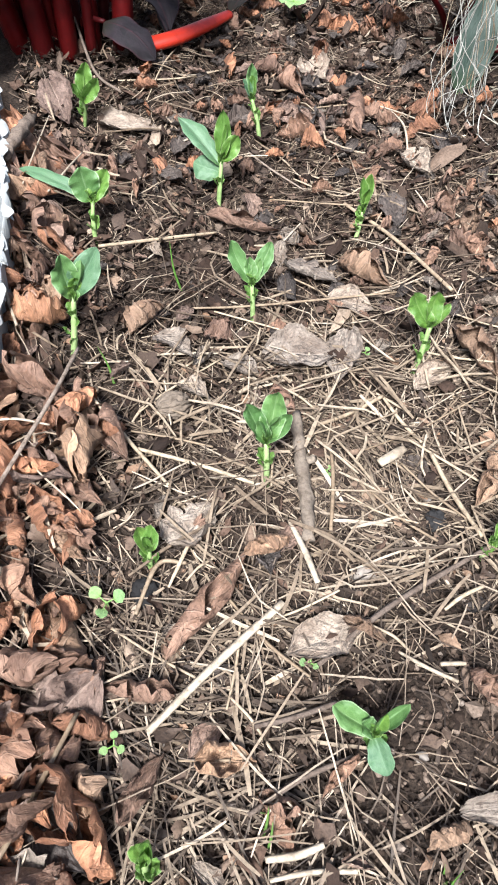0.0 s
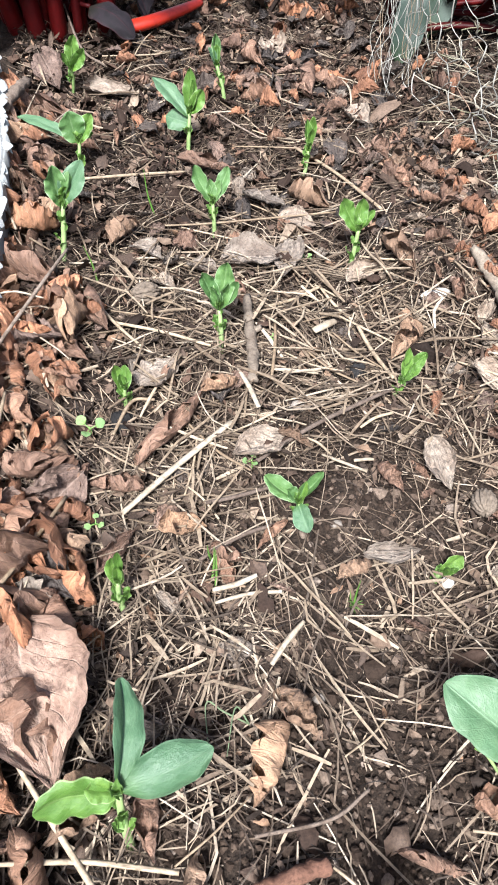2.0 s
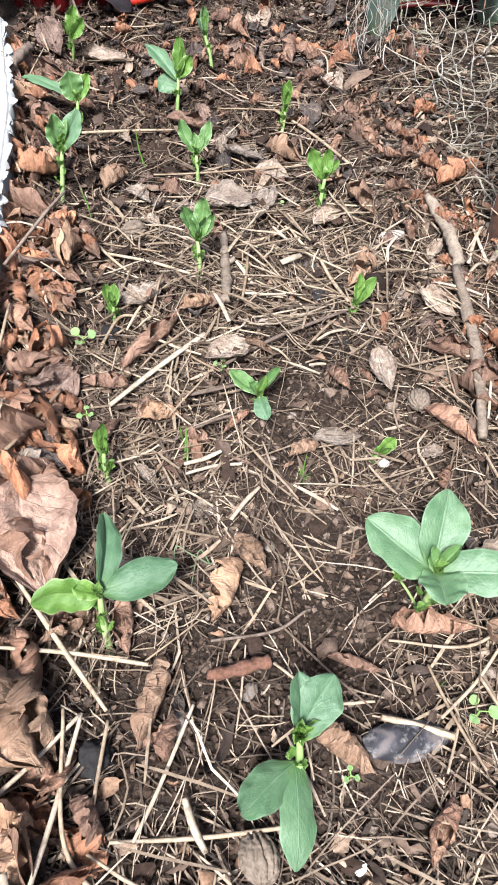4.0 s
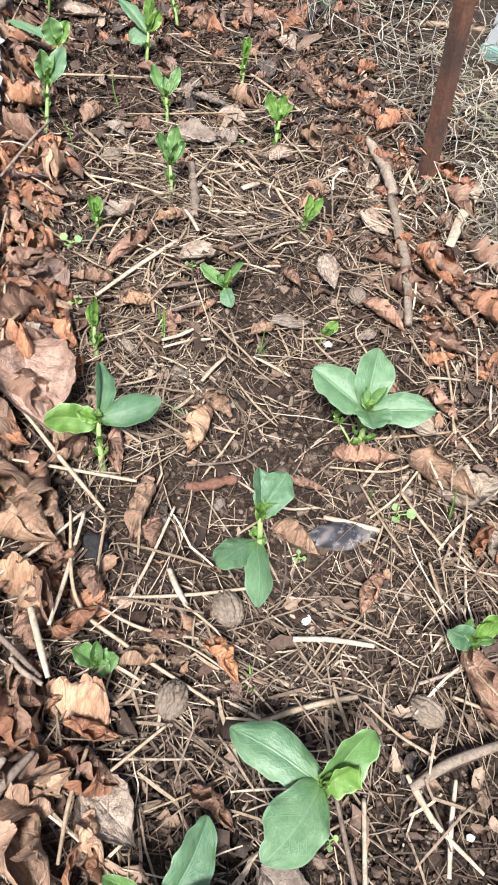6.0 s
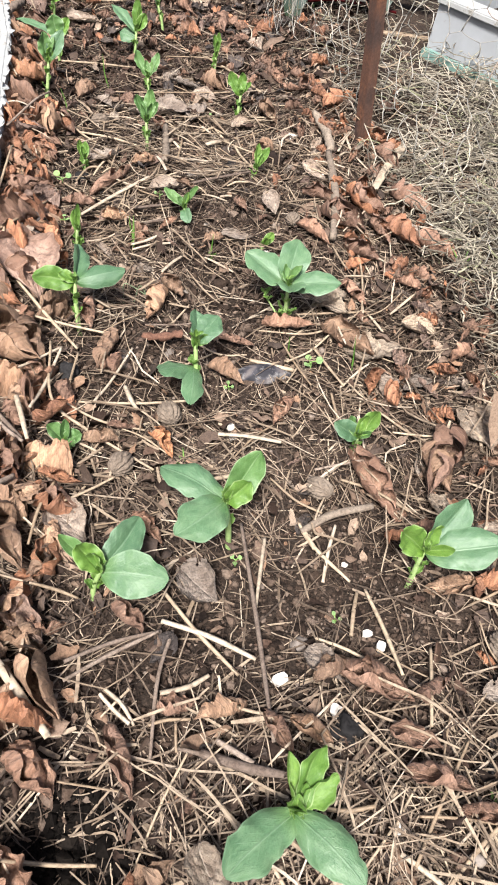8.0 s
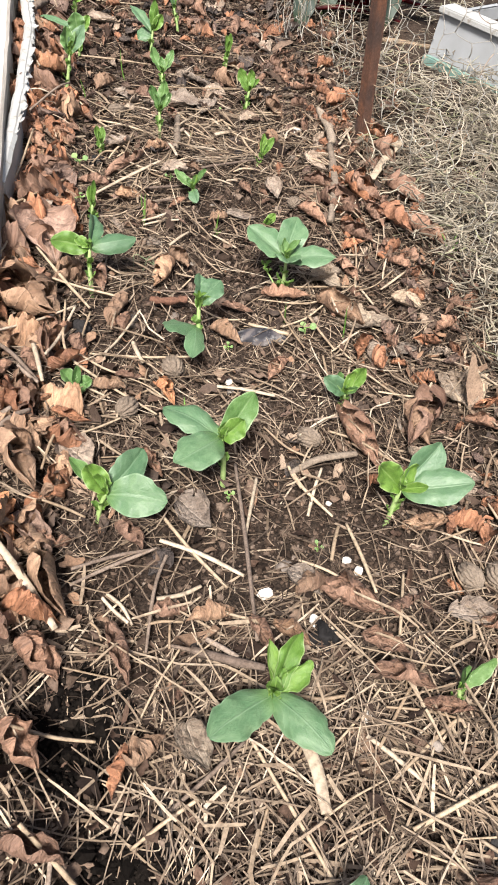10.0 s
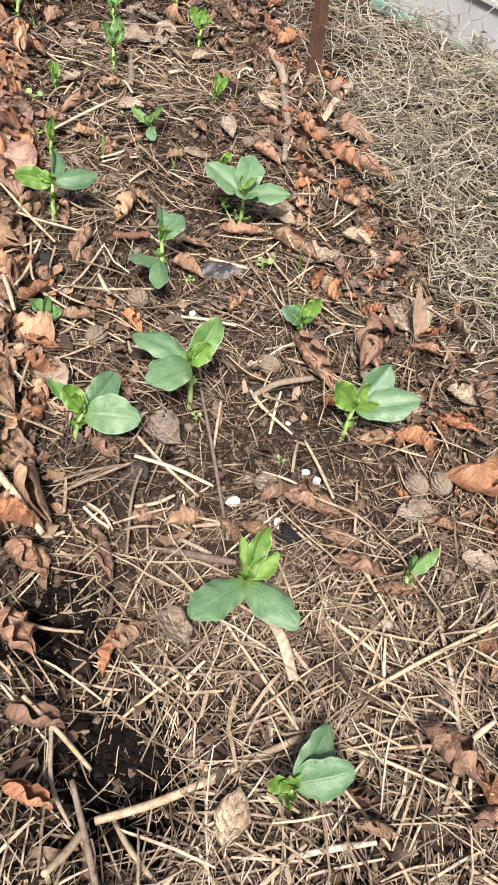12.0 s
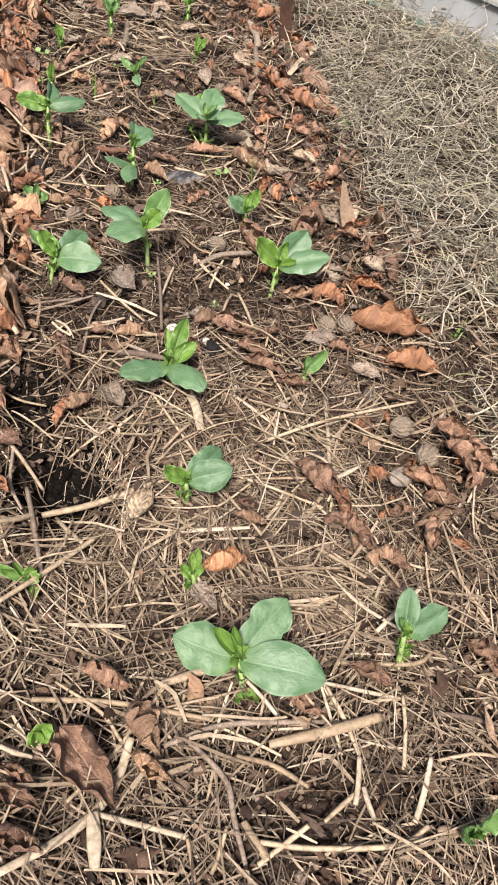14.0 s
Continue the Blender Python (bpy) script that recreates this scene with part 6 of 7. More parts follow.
pebble(-0.013, 0.171, 0.018, 60)
walnut_shell(0.336, -0.560, 0.029, 10)
dark_stone(0.214, -0.590, 0.026, 10)
dark_stone(-0.069, -0.522, 0.018, 10)
pebble(0.080, 0.477, 0.012, 0)
pebble(0.029, 0.317, 0.012, 0)
pebble(0.160, 0.717, 0.014, 0)
pebble(0.260, 0.223, 0.012, 0)
pebble(0.182, -0.504, 0.016, 0)


# ---- sprouts and grass ----
def cotyledon_sprout(x, y, size):
    z = float(lie(x, y)) + 0.004
    top = new("weed_sprout")
    top.location = (x, y, z)
    tagged(top, "tiny green weed sprout with rounded seed leaves", "sprout", "weed sprouts")
    r = random.Random(int(abs(x * 9973 + y * 71) * 1000))
    h = size * 0.55
    tube_object("stem", [(0, 0, -0.006), (0.001, 0, h * 0.5), (0, 0, h)], [0.0011, 0.001, 0.0008], SPROUT, top, 6, 6)
    a0 = r.uniform(0, 6.28)
    for k in range(3):
        a = a0 + k * 2.1
        d = Vector((math.cos(a), math.sin(a), r.uniform(0.2, 0.5))) * size * r.uniform(0.46, 0.60)
        at = Vector((0, 0, h * r.uniform(0.75, 1.0)))
        tube_object("petiole", [tuple(at), tuple(at + d * 0.25), tuple(at + d * 0.45)], [0.0007, 0.0006, 0.0006], SPROUT, top, 5, 5)
        bean_leaf("leaf", at + d * 0.40, at + d, size * r.uniform(0.30, 0.38), (0, -0.3, 1), 0.15, 0.05, CLOVER, top, k + int(abs(x * 991)), 0.03)
    return top


def grass_leaf(parent, name, root, tip, lean, width, mat):
    root, tip = Vector(root), Vector(tip)
    mid = (root + tip) / 2 + Vector(lean)
    p = bend([root, mid, tip], 9)
    v, f = [], []
    for i, q in enumerate(p):
        w = width * (1 - (i / 8) ** 2) + 0.0002
        v += [(q[0] - w, q[1], q[2]), (q[0], q[1] + w * 0.5, q[2] + w * 0.2), (q[0] + w, q[1], q[2]), (q[0], q[1] - w * 0.2, q[2] - w * 0.2)]
    for i in range(8):
        f += [(i * 4 + k, i * 4 + (k + 1) % 4, i * 4 + 4 + (k + 1) % 4, i * 4 + 4 + k) for k in range(4)]
    return mesh_object(name, v, f, mat, True, None, parent)


def grass_blade(x, y, size):
    z = float(lie(x, y))
    r = random.Random(int(abs(x * 9973 + y * 71) * 1000))
    ob = grass_leaf(None, "grass_shoot", (0, 0, -0.004), (r.uniform(-0.012, 0.008), r.uniform(-0.01, 0.015), size), (r.uniform(-0.004, 0.004), 0, 0), 0.0014, GRASS)
    ob.location = (x, y, z)
    return tagged(ob, "single thin green grass blade", "grass", "grass blades")


def weed_tuft(x, y, size):
    z = float(lie(x, y))
    top = new("grass_tuft")
    top.location = (x, y, z)
    tagged(top, "small tuft of fresh green grass", "grass", "grass tufts")
    r = random.Random(int(abs(x * 9973 + y * 71) * 1000))
    for k in range(7):
        a = r.uniform(0, 6.28)
        s = size * r.uniform(0.5, 1)
        grass_leaf(top, "blade", (r.uniform(-0.003, 0.003), r.uniform(-0.003, 0.003), -0.003), (math.cos(a) * s * 0.6, math.sin(a) * s * 0.6, s * r.uniform(0.5, 1)), (0, 0, s * 0.15), 0.0013, GRASS)
    return top


def curled_grass(x, y, size):
    z = float(lie(x, y))
    top = new("grass_tuft")
    top.location = (x, y, z + 0.008)
    tagged(top, "limp curled green grass lying on the soil", "grass", "grass tufts")
    tube_object("blade", [(0, 0, 0), (-0.02, 0.010, 0.010), (-0.034, 0.02, 0.008), (-0.036, -0.02, 0.003)], [0.0008, 0.0008, 0.0007, 0.0004], LIMP_GRASS, top, 5, 14)
    tube_object("blade", [(0, 0, 0), (-0.010, 0.012, 0.01), (-0.022, -0.024, 0.004)], [0.0008, 0.0008, 0.0004], LIMP_GRASS, top, 5, 12)
    return top


cotyledon_sprout(-0.161, 0.640, 0.034)
grass_blade(-0.061, 1.066, 0.070)
grass_blade(-0.149, 0.908, 0.050)
grass_blade(-0.050, 0.440, 0.045)
grass_blade(-0.043, 0.457, 0.050)
grass_blade(0.159, 0.153, 0.050)
grass_blade(0.245, 0.116, 0.055)
grass_blade(0.078, 0.388, 0.045)
grass_blade(-0.047, 0.432, 0.060)
cotyledon_sprout(0.183, 0.123, 0.030)
weed_tuft(0.485, 0.323, 0.050)
cotyledon_sprout(-0.158, 0.521, 0.022)
cotyledon_sprout(0.007, 0.559, 0.018)
cotyledon_sprout(0.123, -0.263, 0.014)
cotyledon_sprout(0.061, 0.752, 0.016)
cotyledon_sprout(0.143, 0.923, 0.018)
cotyledon_sprout(0.060, 0.088, 0.016)
weed_tuft(0.495, -0.355, 0.040)
grass_blade(0.084, -0.635, 0.045)
cotyledon_sprout(-0.041, -1.016, 0.014)
curled_grass(-0.034, 0.303, 0.050)
weed_tuft(0.079, 0.396, 0.020)
weed_tuft(0.069, -0.418, 0.020)
weed_tuft(-0.013, -0.032, 0.025)
cotyledon_sprout(0.030, -0.173, 0.016)

# ---- fence post and chicken wire ----
FENCE_LINE = bend([(0.408, -0.36, 0), (0.422, -0.23, 0), (0.470, 0.02, 0), (0.505, 0.28, 0), (0.498, 0.52, 0), (0.462, 0.80, 0), (0.450, 1.05, 0), (0.432, 1.28, 0), (0.418, 1.43, 0)], 260)
FENCE_STEP = np.concatenate([[0], np.cumsum(np.linalg.norm(np.diff(FENCE_LINE, axis=0), axis=1))])


def fence_point(s, h):
    """A point of the slack netting: s along it, h up it."""
    x, y = np.interp(s, FENCE_STEP, FENCE_LINE[:, 0]), np.interp(s, FENCE_STEP, FENCE_LINE[:, 1])
    sway = 0.016 * np.sin(s * 9 + h * 7) + 0.014 * np.sin(s * 23 + 2 + h * 13) + 0.008 * np.sin(s * 57 + h * 41)
    low = np.maximum(0, 1 - h / 0.12)
    wx = 0.006 * np.sin(s * 71 + h * 90) + 0.005 * np.sin(s * 131 - h * 57)
    return np.stack([x + h * np.interp(y, [-0.4, 0.3, 0.8, 1.3], [0.55, 0.38, 0.08, 0.05]) + sway * (0.3 + h * 2) + wx * low, y + 0.008 * np.sin(s * 61 + h * 83) * (0.6 + low), lie(x, y) + 0.004 + h * 0.97 + 0.007 * np.sin(s * 47 + h * 31)], -1)


def chicken_wire():
    cell, tall, height = 0.052, 0.045, 0.42
    ends = []
    total = float(FENCE_STEP[-1])
    rows, cols = int(height / tall), int(total / cell)
    for r in range(rows):
        for c in range(cols):
            s0 = (c + 0.5 * (r % 2)) * cell
            h0 = r * tall
            ends += [((s0, h0 + tall * 0.30), (s0 + cell * 0.5, h0)), ((s0 + cell * 0.5, h0), (s0 + cell, h0 + tall * 0.30)), ((s0, h0 + tall * 0.30), (s0, h0 + tall))]
    e = np.array(ends)
    e = e[(e[..., 0].max(1) < total)]
    t = np.linspace(0, 1, 5)
    sh = e[:, :1] * (1 - t)[None, :, None] + e[:, 1:] * t[None, :, None]
    path = fence_point(sh[..., 0], sh[..., 1])
    up = np.abs(e[:, 0, 0] - e[:, 1, 0]) < 1e-6
    rad = np.where(up, 0.0011, 0.0007)[:, None] * np.interp(path[..., 1], [0.2, 0.9], [0.7, 1.1])
    v, q = tube_arrays(path, rad, 4)
    net = new("wire_fence")
    tagged(net, "slack galvanised chicken wire netting along the bed", "fence")
    ob = from_arrays("netting", v, q, WIRE)
    ob.parent = net
    return net


fence = chicken_wire()
wr = np.random.default_rng(3)
for k in range(24):
    s = FENCE_STEP[-1] - wr.uniform(0.0, 0.07)
    a = fence_point(s, wr.uniform(0.30, 0.42))
    side = wr.uniform(-0.07, 0.03)
    p = [tuple(a), tuple(a + (side * 0.5 + wr.normal(0, 0.01), 0.03 + wr.normal(0, 0.015), -0.12)), tuple(a + (side, 0.02 + wr.normal(0, 0.02), -0.26)), (a[0] + side * 1.1 + wr.normal(0, 0.012), a[1] + wr.normal(0, 0.03), 0.012)]
    p = bend(p, 9) + np.concatenate([np.zeros((1, 3)), wr.normal(0, 0.009, (8, 3))])
    tube_object("wire_end", p, [0.0006, 0.0006, 0.0005], WIRE if k % 3 else STRAW_ONE, fence, 5, 30)


def iron_post(x, y, lean_x, lean_y, height, w=0.022, t=0.005):
    """A rusty angle-iron post."""
    v, f = [], []
    prof = [(-w / 2, -w / 2), (w / 2, -w / 2), (w / 2, -w / 2 + t), (-w / 2 + t, -w / 2 + t), (-w / 2 + t, w / 2), (-w / 2, w / 2)]
    n = 60
    for i in range(n + 1):
        h = -0.08 + (height + 0.08) * i / n
        for k, (a, b) in enumerate(prof):
            d = Vector((a * 60, b * 60, h * 45))
            v.append((a + noise.noise(d) * 0.0011, b + noise.noise(d + Vector((7, 0, 0))) * 0.0011, h))
    for i in range(n):
        for k in range(6):
            f.append((i * 6 + k, i * 6 + (k + 1) % 6, i * 6 + 6 + (k + 1) % 6, i * 6 + 6 + k))
    f += [(0, 3, 2, 1), (0, 5, 4, 3), (n * 6, n * 6 + 1, n * 6 + 2, n * 6 + 3), (n * 6, n * 6 + 3, n * 6 + 4, n * 6 + 5)]
    ob = mesh_object("iron_post", v, f, RUST, False)
    ob.matrix_world = pose(x, y, float(lie(x, y)), lean_y, lean_x, 22)
    return tagged(ob, "rusty angle-iron fence post driven into the soil", "post")


iron_post(0.438, 0.768, -6, 0, 0.55)
for h in (0.06, 0.135, 0.175):
    pts = [(0.411, 0.768, h + 0.02), (0.444, 0.753, h), (0.481, 0.761, h + 0.012), (0.516, 0.778, h + 0.04)]
    tube_object("tie_wire", pts, [0.0009, 0.001, 0.0009], STRAW_ONE, fence, 6, 16)


# ---- trough, log and boards beyond the fence ----
def trough():
    top = new("planter_trough")
    tagged(top, "grey-white planter trough with a pale rim beyond the fence", "planter")
    a, b = Vector((0.755, 1.28, 0)), Vector((1.08, 0.70, 0))
    d = (b - a).normalized()
    o = Vector((-d.y, d.x, 0))
    if o.x < 0:
        o = -o
    def slab(name, p0, p1, thick, z0, z1, mat, tilt=0.0):
        bm = bmesh.new()
        n = 20
        rings = []
        for i in range(n + 1):
            q = p0.lerp(p1, i / n)
            w = noise.noise(q * 14) * 0.002
            rings.append([bm.verts.new(c) for c in ((*(q + o * w)[:2], z0), (*(q + o * (thick + w))[:2], z0), (*(q + o * (thick + tilt + w))[:2], z1), (*(q + o * (tilt + w))[:2], z1))])
        for r0, r1 in zip(rings, rings[1:]):
            for k in range(4):
                bm.faces.new((r0[k], r0[(k + 1) % 4], r1[(k + 1) % 4], r1[k]))
        bm.faces.new(rings[0][::-1])
        bm.faces.new(rings[-1])
        bmesh.ops.recalc_face_normals(bm, faces=bm.faces)
        bmesh.ops.bevel(bm, geom=[e for e in bm.edges if e.is_manifold and e.calc_face_angle() > 1], offset=0.003, segments=2, affect='EDGES')
        me = bpy.data.meshes.new(name)
        bm.to_mesh(me)
        bm.free()
        me.materials.append(mat)
        ob = new(name, me)
        ob.parent = top
        return ob
    slab("wall", a, b, 0.02, 0.012, 0.13, GREY_BOARD, 0.012)
    slab("wall", a + o * 0.24, b + o * 0.24, 0.02, -0.01, 0.13, GREY_BOARD, 0.012)
    slab("end_wall", a + o * 0.012, a + o * 0.012 + d * 0.02, 0.235, 0.0, 0.128, GREY_BOARD)
    slab("end_wall", b - d * 0.02 + o * 0.012, b + o * 0.012, 0.235, 0.0, 0.128, GREY_BOARD)
    slab("rim", a - o * 0.012 + o * 0.012, b + o * 0.0, 0.06, 0.130, 0.146, WHITE_PEEL)
    slab("bottom_rail", a - o * 0.018, b - o * 0.018, 0.018, -0.02, 0.03, GREEN_RIM)
    slab("soil_fill", a + o * 0.04 + d * 0.03, b + o * 0.04 - d * 0.03, 0.19, 0.05, 0.10, SOIL)
    return top


trough()
log = tube_object("branch", [(0.60, 1.40, 0.02), (0.70, 1.38, 0.022), (0.80, 1.36, 0.018)], [0.006, 0.0075, 0.007], STRAW_ONE, None, 10, 16)
tagged(log, "pale barkless branch lying beyond the fence", "branch")
back = new("back_board")
tagged(back, "grey weathered board lying behind the bed", "board")
rough_plank("board", 0.0, 0.09, 0.0, 0.85, 0.0, 0.02, OLD_WOOD, 9, back)
back.matrix_world = pose(0.42, 2.02, 0.0, 0, 0, -86)
far = new("back_edging")
tagged(far, "weathered timber edging closing the far end of the bed", "edging", kind="structure")
rough_plank("beam", 0.0, 0.08, 0.0, 2.4, -0.03, 0.10, OLD_WOOD, 12, far)
far.matrix_world = pose(-0.40, 2.45, 0, 0, 0, -90)


# ---- chard and other plants behind ----
def chard(x, y, stems, label, seed, leafy=True, mat=None):
    top = new("chard_plant")
    z = float(lie(x, y))
    top.location = (x, y, z)
    tagged(top, label, "chard", "chard plants")
    r = random.Random(seed)
    for k, (dx, dy, tx, ty, h, w) in enumerate(stems):
        p = [(dx, dy, -0.01), (dx + (tx - dx) * 0.4, dy + (ty - dy) * 0.4, h * 0.5), (tx, ty, h)]
        stem = tube_object("leaf_stalk", p, [w, w * 0.85, w * 0.5], mat or CHARD_RED, top, 12, 14, 0.6)
        if leafy:
            # Leaves above 0.25 m are enlarged, out of view, to shade the stalks below.
            tip = Vector((tx, ty, h)) + Vector((tx - dx, ty - dy, 0)).normalized() * r.uniform(0.10, 0.16) * (1.8 if h > 0.25 else 1.0) + Vector((0, 0, r.uniform(-0.02, 0.08)))
            v, f, uv = blade((tx, ty, h), tip, r.uniform(0.09, 0.13) * (1.6 if h > 0.25 else 1.0), (r.uniform(-0.3, 0.3), r.uniform(-0.3, 0.3), 1), 0.12, 0.15, 16, 12, seed + k, 0.06, 0.9, 0.12)
            mesh_object("leaf", v, f, CHARD_LEAF, True, uv, stem)
    return top


chard(-0.20, 1.76, [(-0.03, -0.02, -0.06, -0.01, 0.30, 0.030), (0.035, -0.03, 0.045, -0.05, 0.32, 0.022), (0.0, 0.03, -0.02, 0.10, 0.30, 0.026), (0.085, -0.01, 0.12, 0.0, 0.32, 0.027), (-0.085, -0.02, -0.13, -0.05, 0.28, 0.026), (0.05, 0.04, 0.10, 0.12, 0.3, 0.02), (-0.05, 0.05, -0.10, 0.14, 0.3, 0.02), (0.0, -0.035, -0.01, -0.05, 0.26, 0.013)], "red-stemmed chard plant with thick glossy stalks", 5)
# Low chards added as dark filling for the gaps behind stalks and netting.
for x, y, seed in ((-0.36, 1.86, 41), (-0.14, 1.95, 47), (-0.27, 1.97, 61), (0.52, 1.70, 53), (0.72, 1.66, 59)):
    chard(x, y, [(0.0, 0.0, -0.03, -0.05, 0.11, 0.012), (0.02, 0.0, 0.07, -0.03, 0.12, 0.012), (-0.02, 0.02, -0.10, 0.0, 0.10, 0.011), (0.0, 0.02, 0.03, 0.06, 0.15, 0.012), (0.02, -0.02, 0.05, -0.09, 0.07, 0.010)], "low dark red chard added to fill the dark background", seed)
chard(-0.20, 1.74, [(-0.085, -0.035, -0.15, -0.065, 0.24, 0.031), (-0.050, -0.045, -0.08, -0.05, 0.28, 0.033), (-0.008, -0.042, -0.012, -0.04, 0.30, 0.028), (0.030, -0.030, 0.04, -0.02, 0.30, 0.018), (0.085, -0.008, 0.125, 0.01, 0.28, 0.034), (-0.10, 0.01, -0.17, 0.01, 0.26, 0.03)], "thick glossy red chard stalks standing close together", 17, False)
lying = new("chard_stalk")
tagged(lying, "bright orange-red chard stalk leaning out over the mulch", "chard stalk")
tube_object("leaf_stalk", [(-0.085, 1.68, 0.030), (-0.02, 1.70, 0.034), (0.045, 1.745, 0.036), (0.085, 1.78, 0.036)], [0.017, 0.017, 0.014, 0.010], CHARD_ORANGE, lying, 14, 20, 0.7)
v, f, uv = blade((0.085, 1.78, 0.036), (0.20, 1.95, 0.05), 0.05, (0, -0.3, 1), 0.1, 0.1, 12, 8, 4, 0.05)
mesh_object("leaf", v, f, CHARD_LEAF, True, uv, lying)
droop = new("chard_leaf")
tagged(droop, "drooping dark purple chard leaf touching the mulch", "leaf")
v, f, uv = blade((-0.140, 1.690, 0.070), (-0.060, 1.632, 0.032), 0.066, (0.25, -0.5, 1), -0.12, 0.16, 14, 10, 8, 0.03)
mesh_object("blade", v, f, CHARD_LEAF, True, uv, droop)
tube_object("leaf_stalk", [(-0.19, 1.74, 0.02), (-0.175, 1.72, 0.065), (-0.140, 1.690, 0.070)], [0.006, 0.005, 0.004], CHARD_RED, droop, 8, 10)
limp = new("chard_leaf")
tagged(limp, "limp dark purple chard leaf hanging beside the timber", "leaf")
for root, tip, wide, seed in (((-0.33, 1.80, 0.15), (-0.355, 1.53, 0.125), 0.11, 23), ((-0.38, 1.84, 0.14), (-0.44, 1.64, 0.09), 0.10, 29)):
    v, f, uv = blade(root, tip, wide, (0.2, -0.5, 1), -0.1, 0.14, 14, 10, seed, 0.04, 1.0, 0.14)
    mesh_object("blade", v, f, CHARD_LEAF, True, uv, limp)
    tube_object("leaf_stalk", [(-0.24, 1.78, 0.01), (-0.27, 1.78, 0.10), root], [0.007, 0.006, 0.004], CHARD_RED, limp, 8, 10)
chard(0.62, 1.68, [(0.0, 0.0, -0.05, -0.02, 0.20, 0.016), (0.05, 0.02, 0.06, -0.04, 0.24, 0.018), (0.0, 0.05, 0.0, 0.12, 0.24, 0.016), (0.09, -0.02, 0.16, -0.06, 0.2, 0.014), (0.02, -0.04, 0.02, -0.13, 0.09, 0.013)], "dark red chard plant behind the wire netting", 15)


for k, pts in enumerate(([(0.50, 1.60, 0.03), (0.60, 1.565, 0.045), (0.75, 1.52, 0.03)], [(0.56, 1.66, 0.05), (0.70, 1.60, 0.075), (0.84, 1.57, 0.06)], [(0.47, 1.66, 0.02), (0.56, 1.62, 0.05), (0.66, 1.60, 0.05)])):
    red = tube_object("chard_stalk", pts, [0.010, 0.009, 0.006], CHARD_RED, None, 10, 14, 0.7)
    tagged(red, "dark red chard stalk lying behind the netting", "chard stalk", "fallen chard stalks")


def big_leaf(root, tip, width, hint, label, mat, seed):
    top = new("broad_leaf_plant")
    tagged(top, label, "plant")
    v, f, uv = blade(root, tip, width, hint, 0.12, 0.06, 16, 10, seed, 0.04)
    mesh_object("leaf", v, f, mat, True, uv, top)
    tube_object("leaf_stalk", [(root[0], root[1] + 0.01, -0.01), (root[0], root[1] + 0.004, root[2] * 0.5), root], [0.005, 0.005, 0.004], STEM, top, 8, 8)
    return top


big_leaf((0.440, 1.49, 0.012), (0.475, 1.55, 0.150), 0.066, (-0.2, -1, 0.5), "upright grey-green leaf behind the wire netting", GREY_GREEN, 3)
big_leaf((0.53, 1.60, 0.02), (0.58, 1.63, 0.12), 0.055, (-0.1, -1, 0.5), "upright grey-green leaf behind the wire netting", GREY_GREEN, 6)
big_leaf((0.68, 1.50, 0.02), (0.72, 1.53, 0.16), 0.07, (-0.2, -1, 0.5), "pale green leaf beside the trough", GREY_GREEN, 9)
clover = new("clover_plant")
clover.location = (0.21, 1.80, float(lie(0.21, 1.80)))
tagged(clover, "fresh green clover with notched leaves", "clover")
tube_object("stem", [(0.03, 0.02, 0), (0.01, 0.01, 0.03), (0, 0, 0.045)], [0.0016, 0.0014, 0.0012], SPROUT, clover, 6, 8)
for a, s in ((0.6, 0.035), (2.4, 0.042), (4.3, 0.036)):
    d = Vector((math.cos(a), math.sin(a), 0.12)) * s
    v, f, uv = blade((0, 0, 0.045), Vector((0, 0, 0.045)) + d, s * 0.95, (0, -0.3, 1), 0.08, 0.06, 8, 6, 2, 0, 0.75)
    mesh_object("leaf", v, f, CLOVER, True, uv, clover)
other = copy_thing(clover, pose(0.10, 2.00, 0.02, 0, 0, 60))


# ---- loose litter ----
PATCH = rng.normal(0, 1, (14, 2)) * np.linspace(8, 34, 14)[:, None]
PATCH_PH = rng.uniform(0, 6.283, (14, 2))


def patches(x, y, shift=0.0):
    """Uneven clumps, 0 to 1."""
    s = 0
    for (a, c), (p, q) in zip(PATCH, PATCH_PH):
        s = s + np.sin(a * x + p + shift) * np.cos(c * y + q - shift)
    return 1 / (1 + np.exp(-s * 1.1))


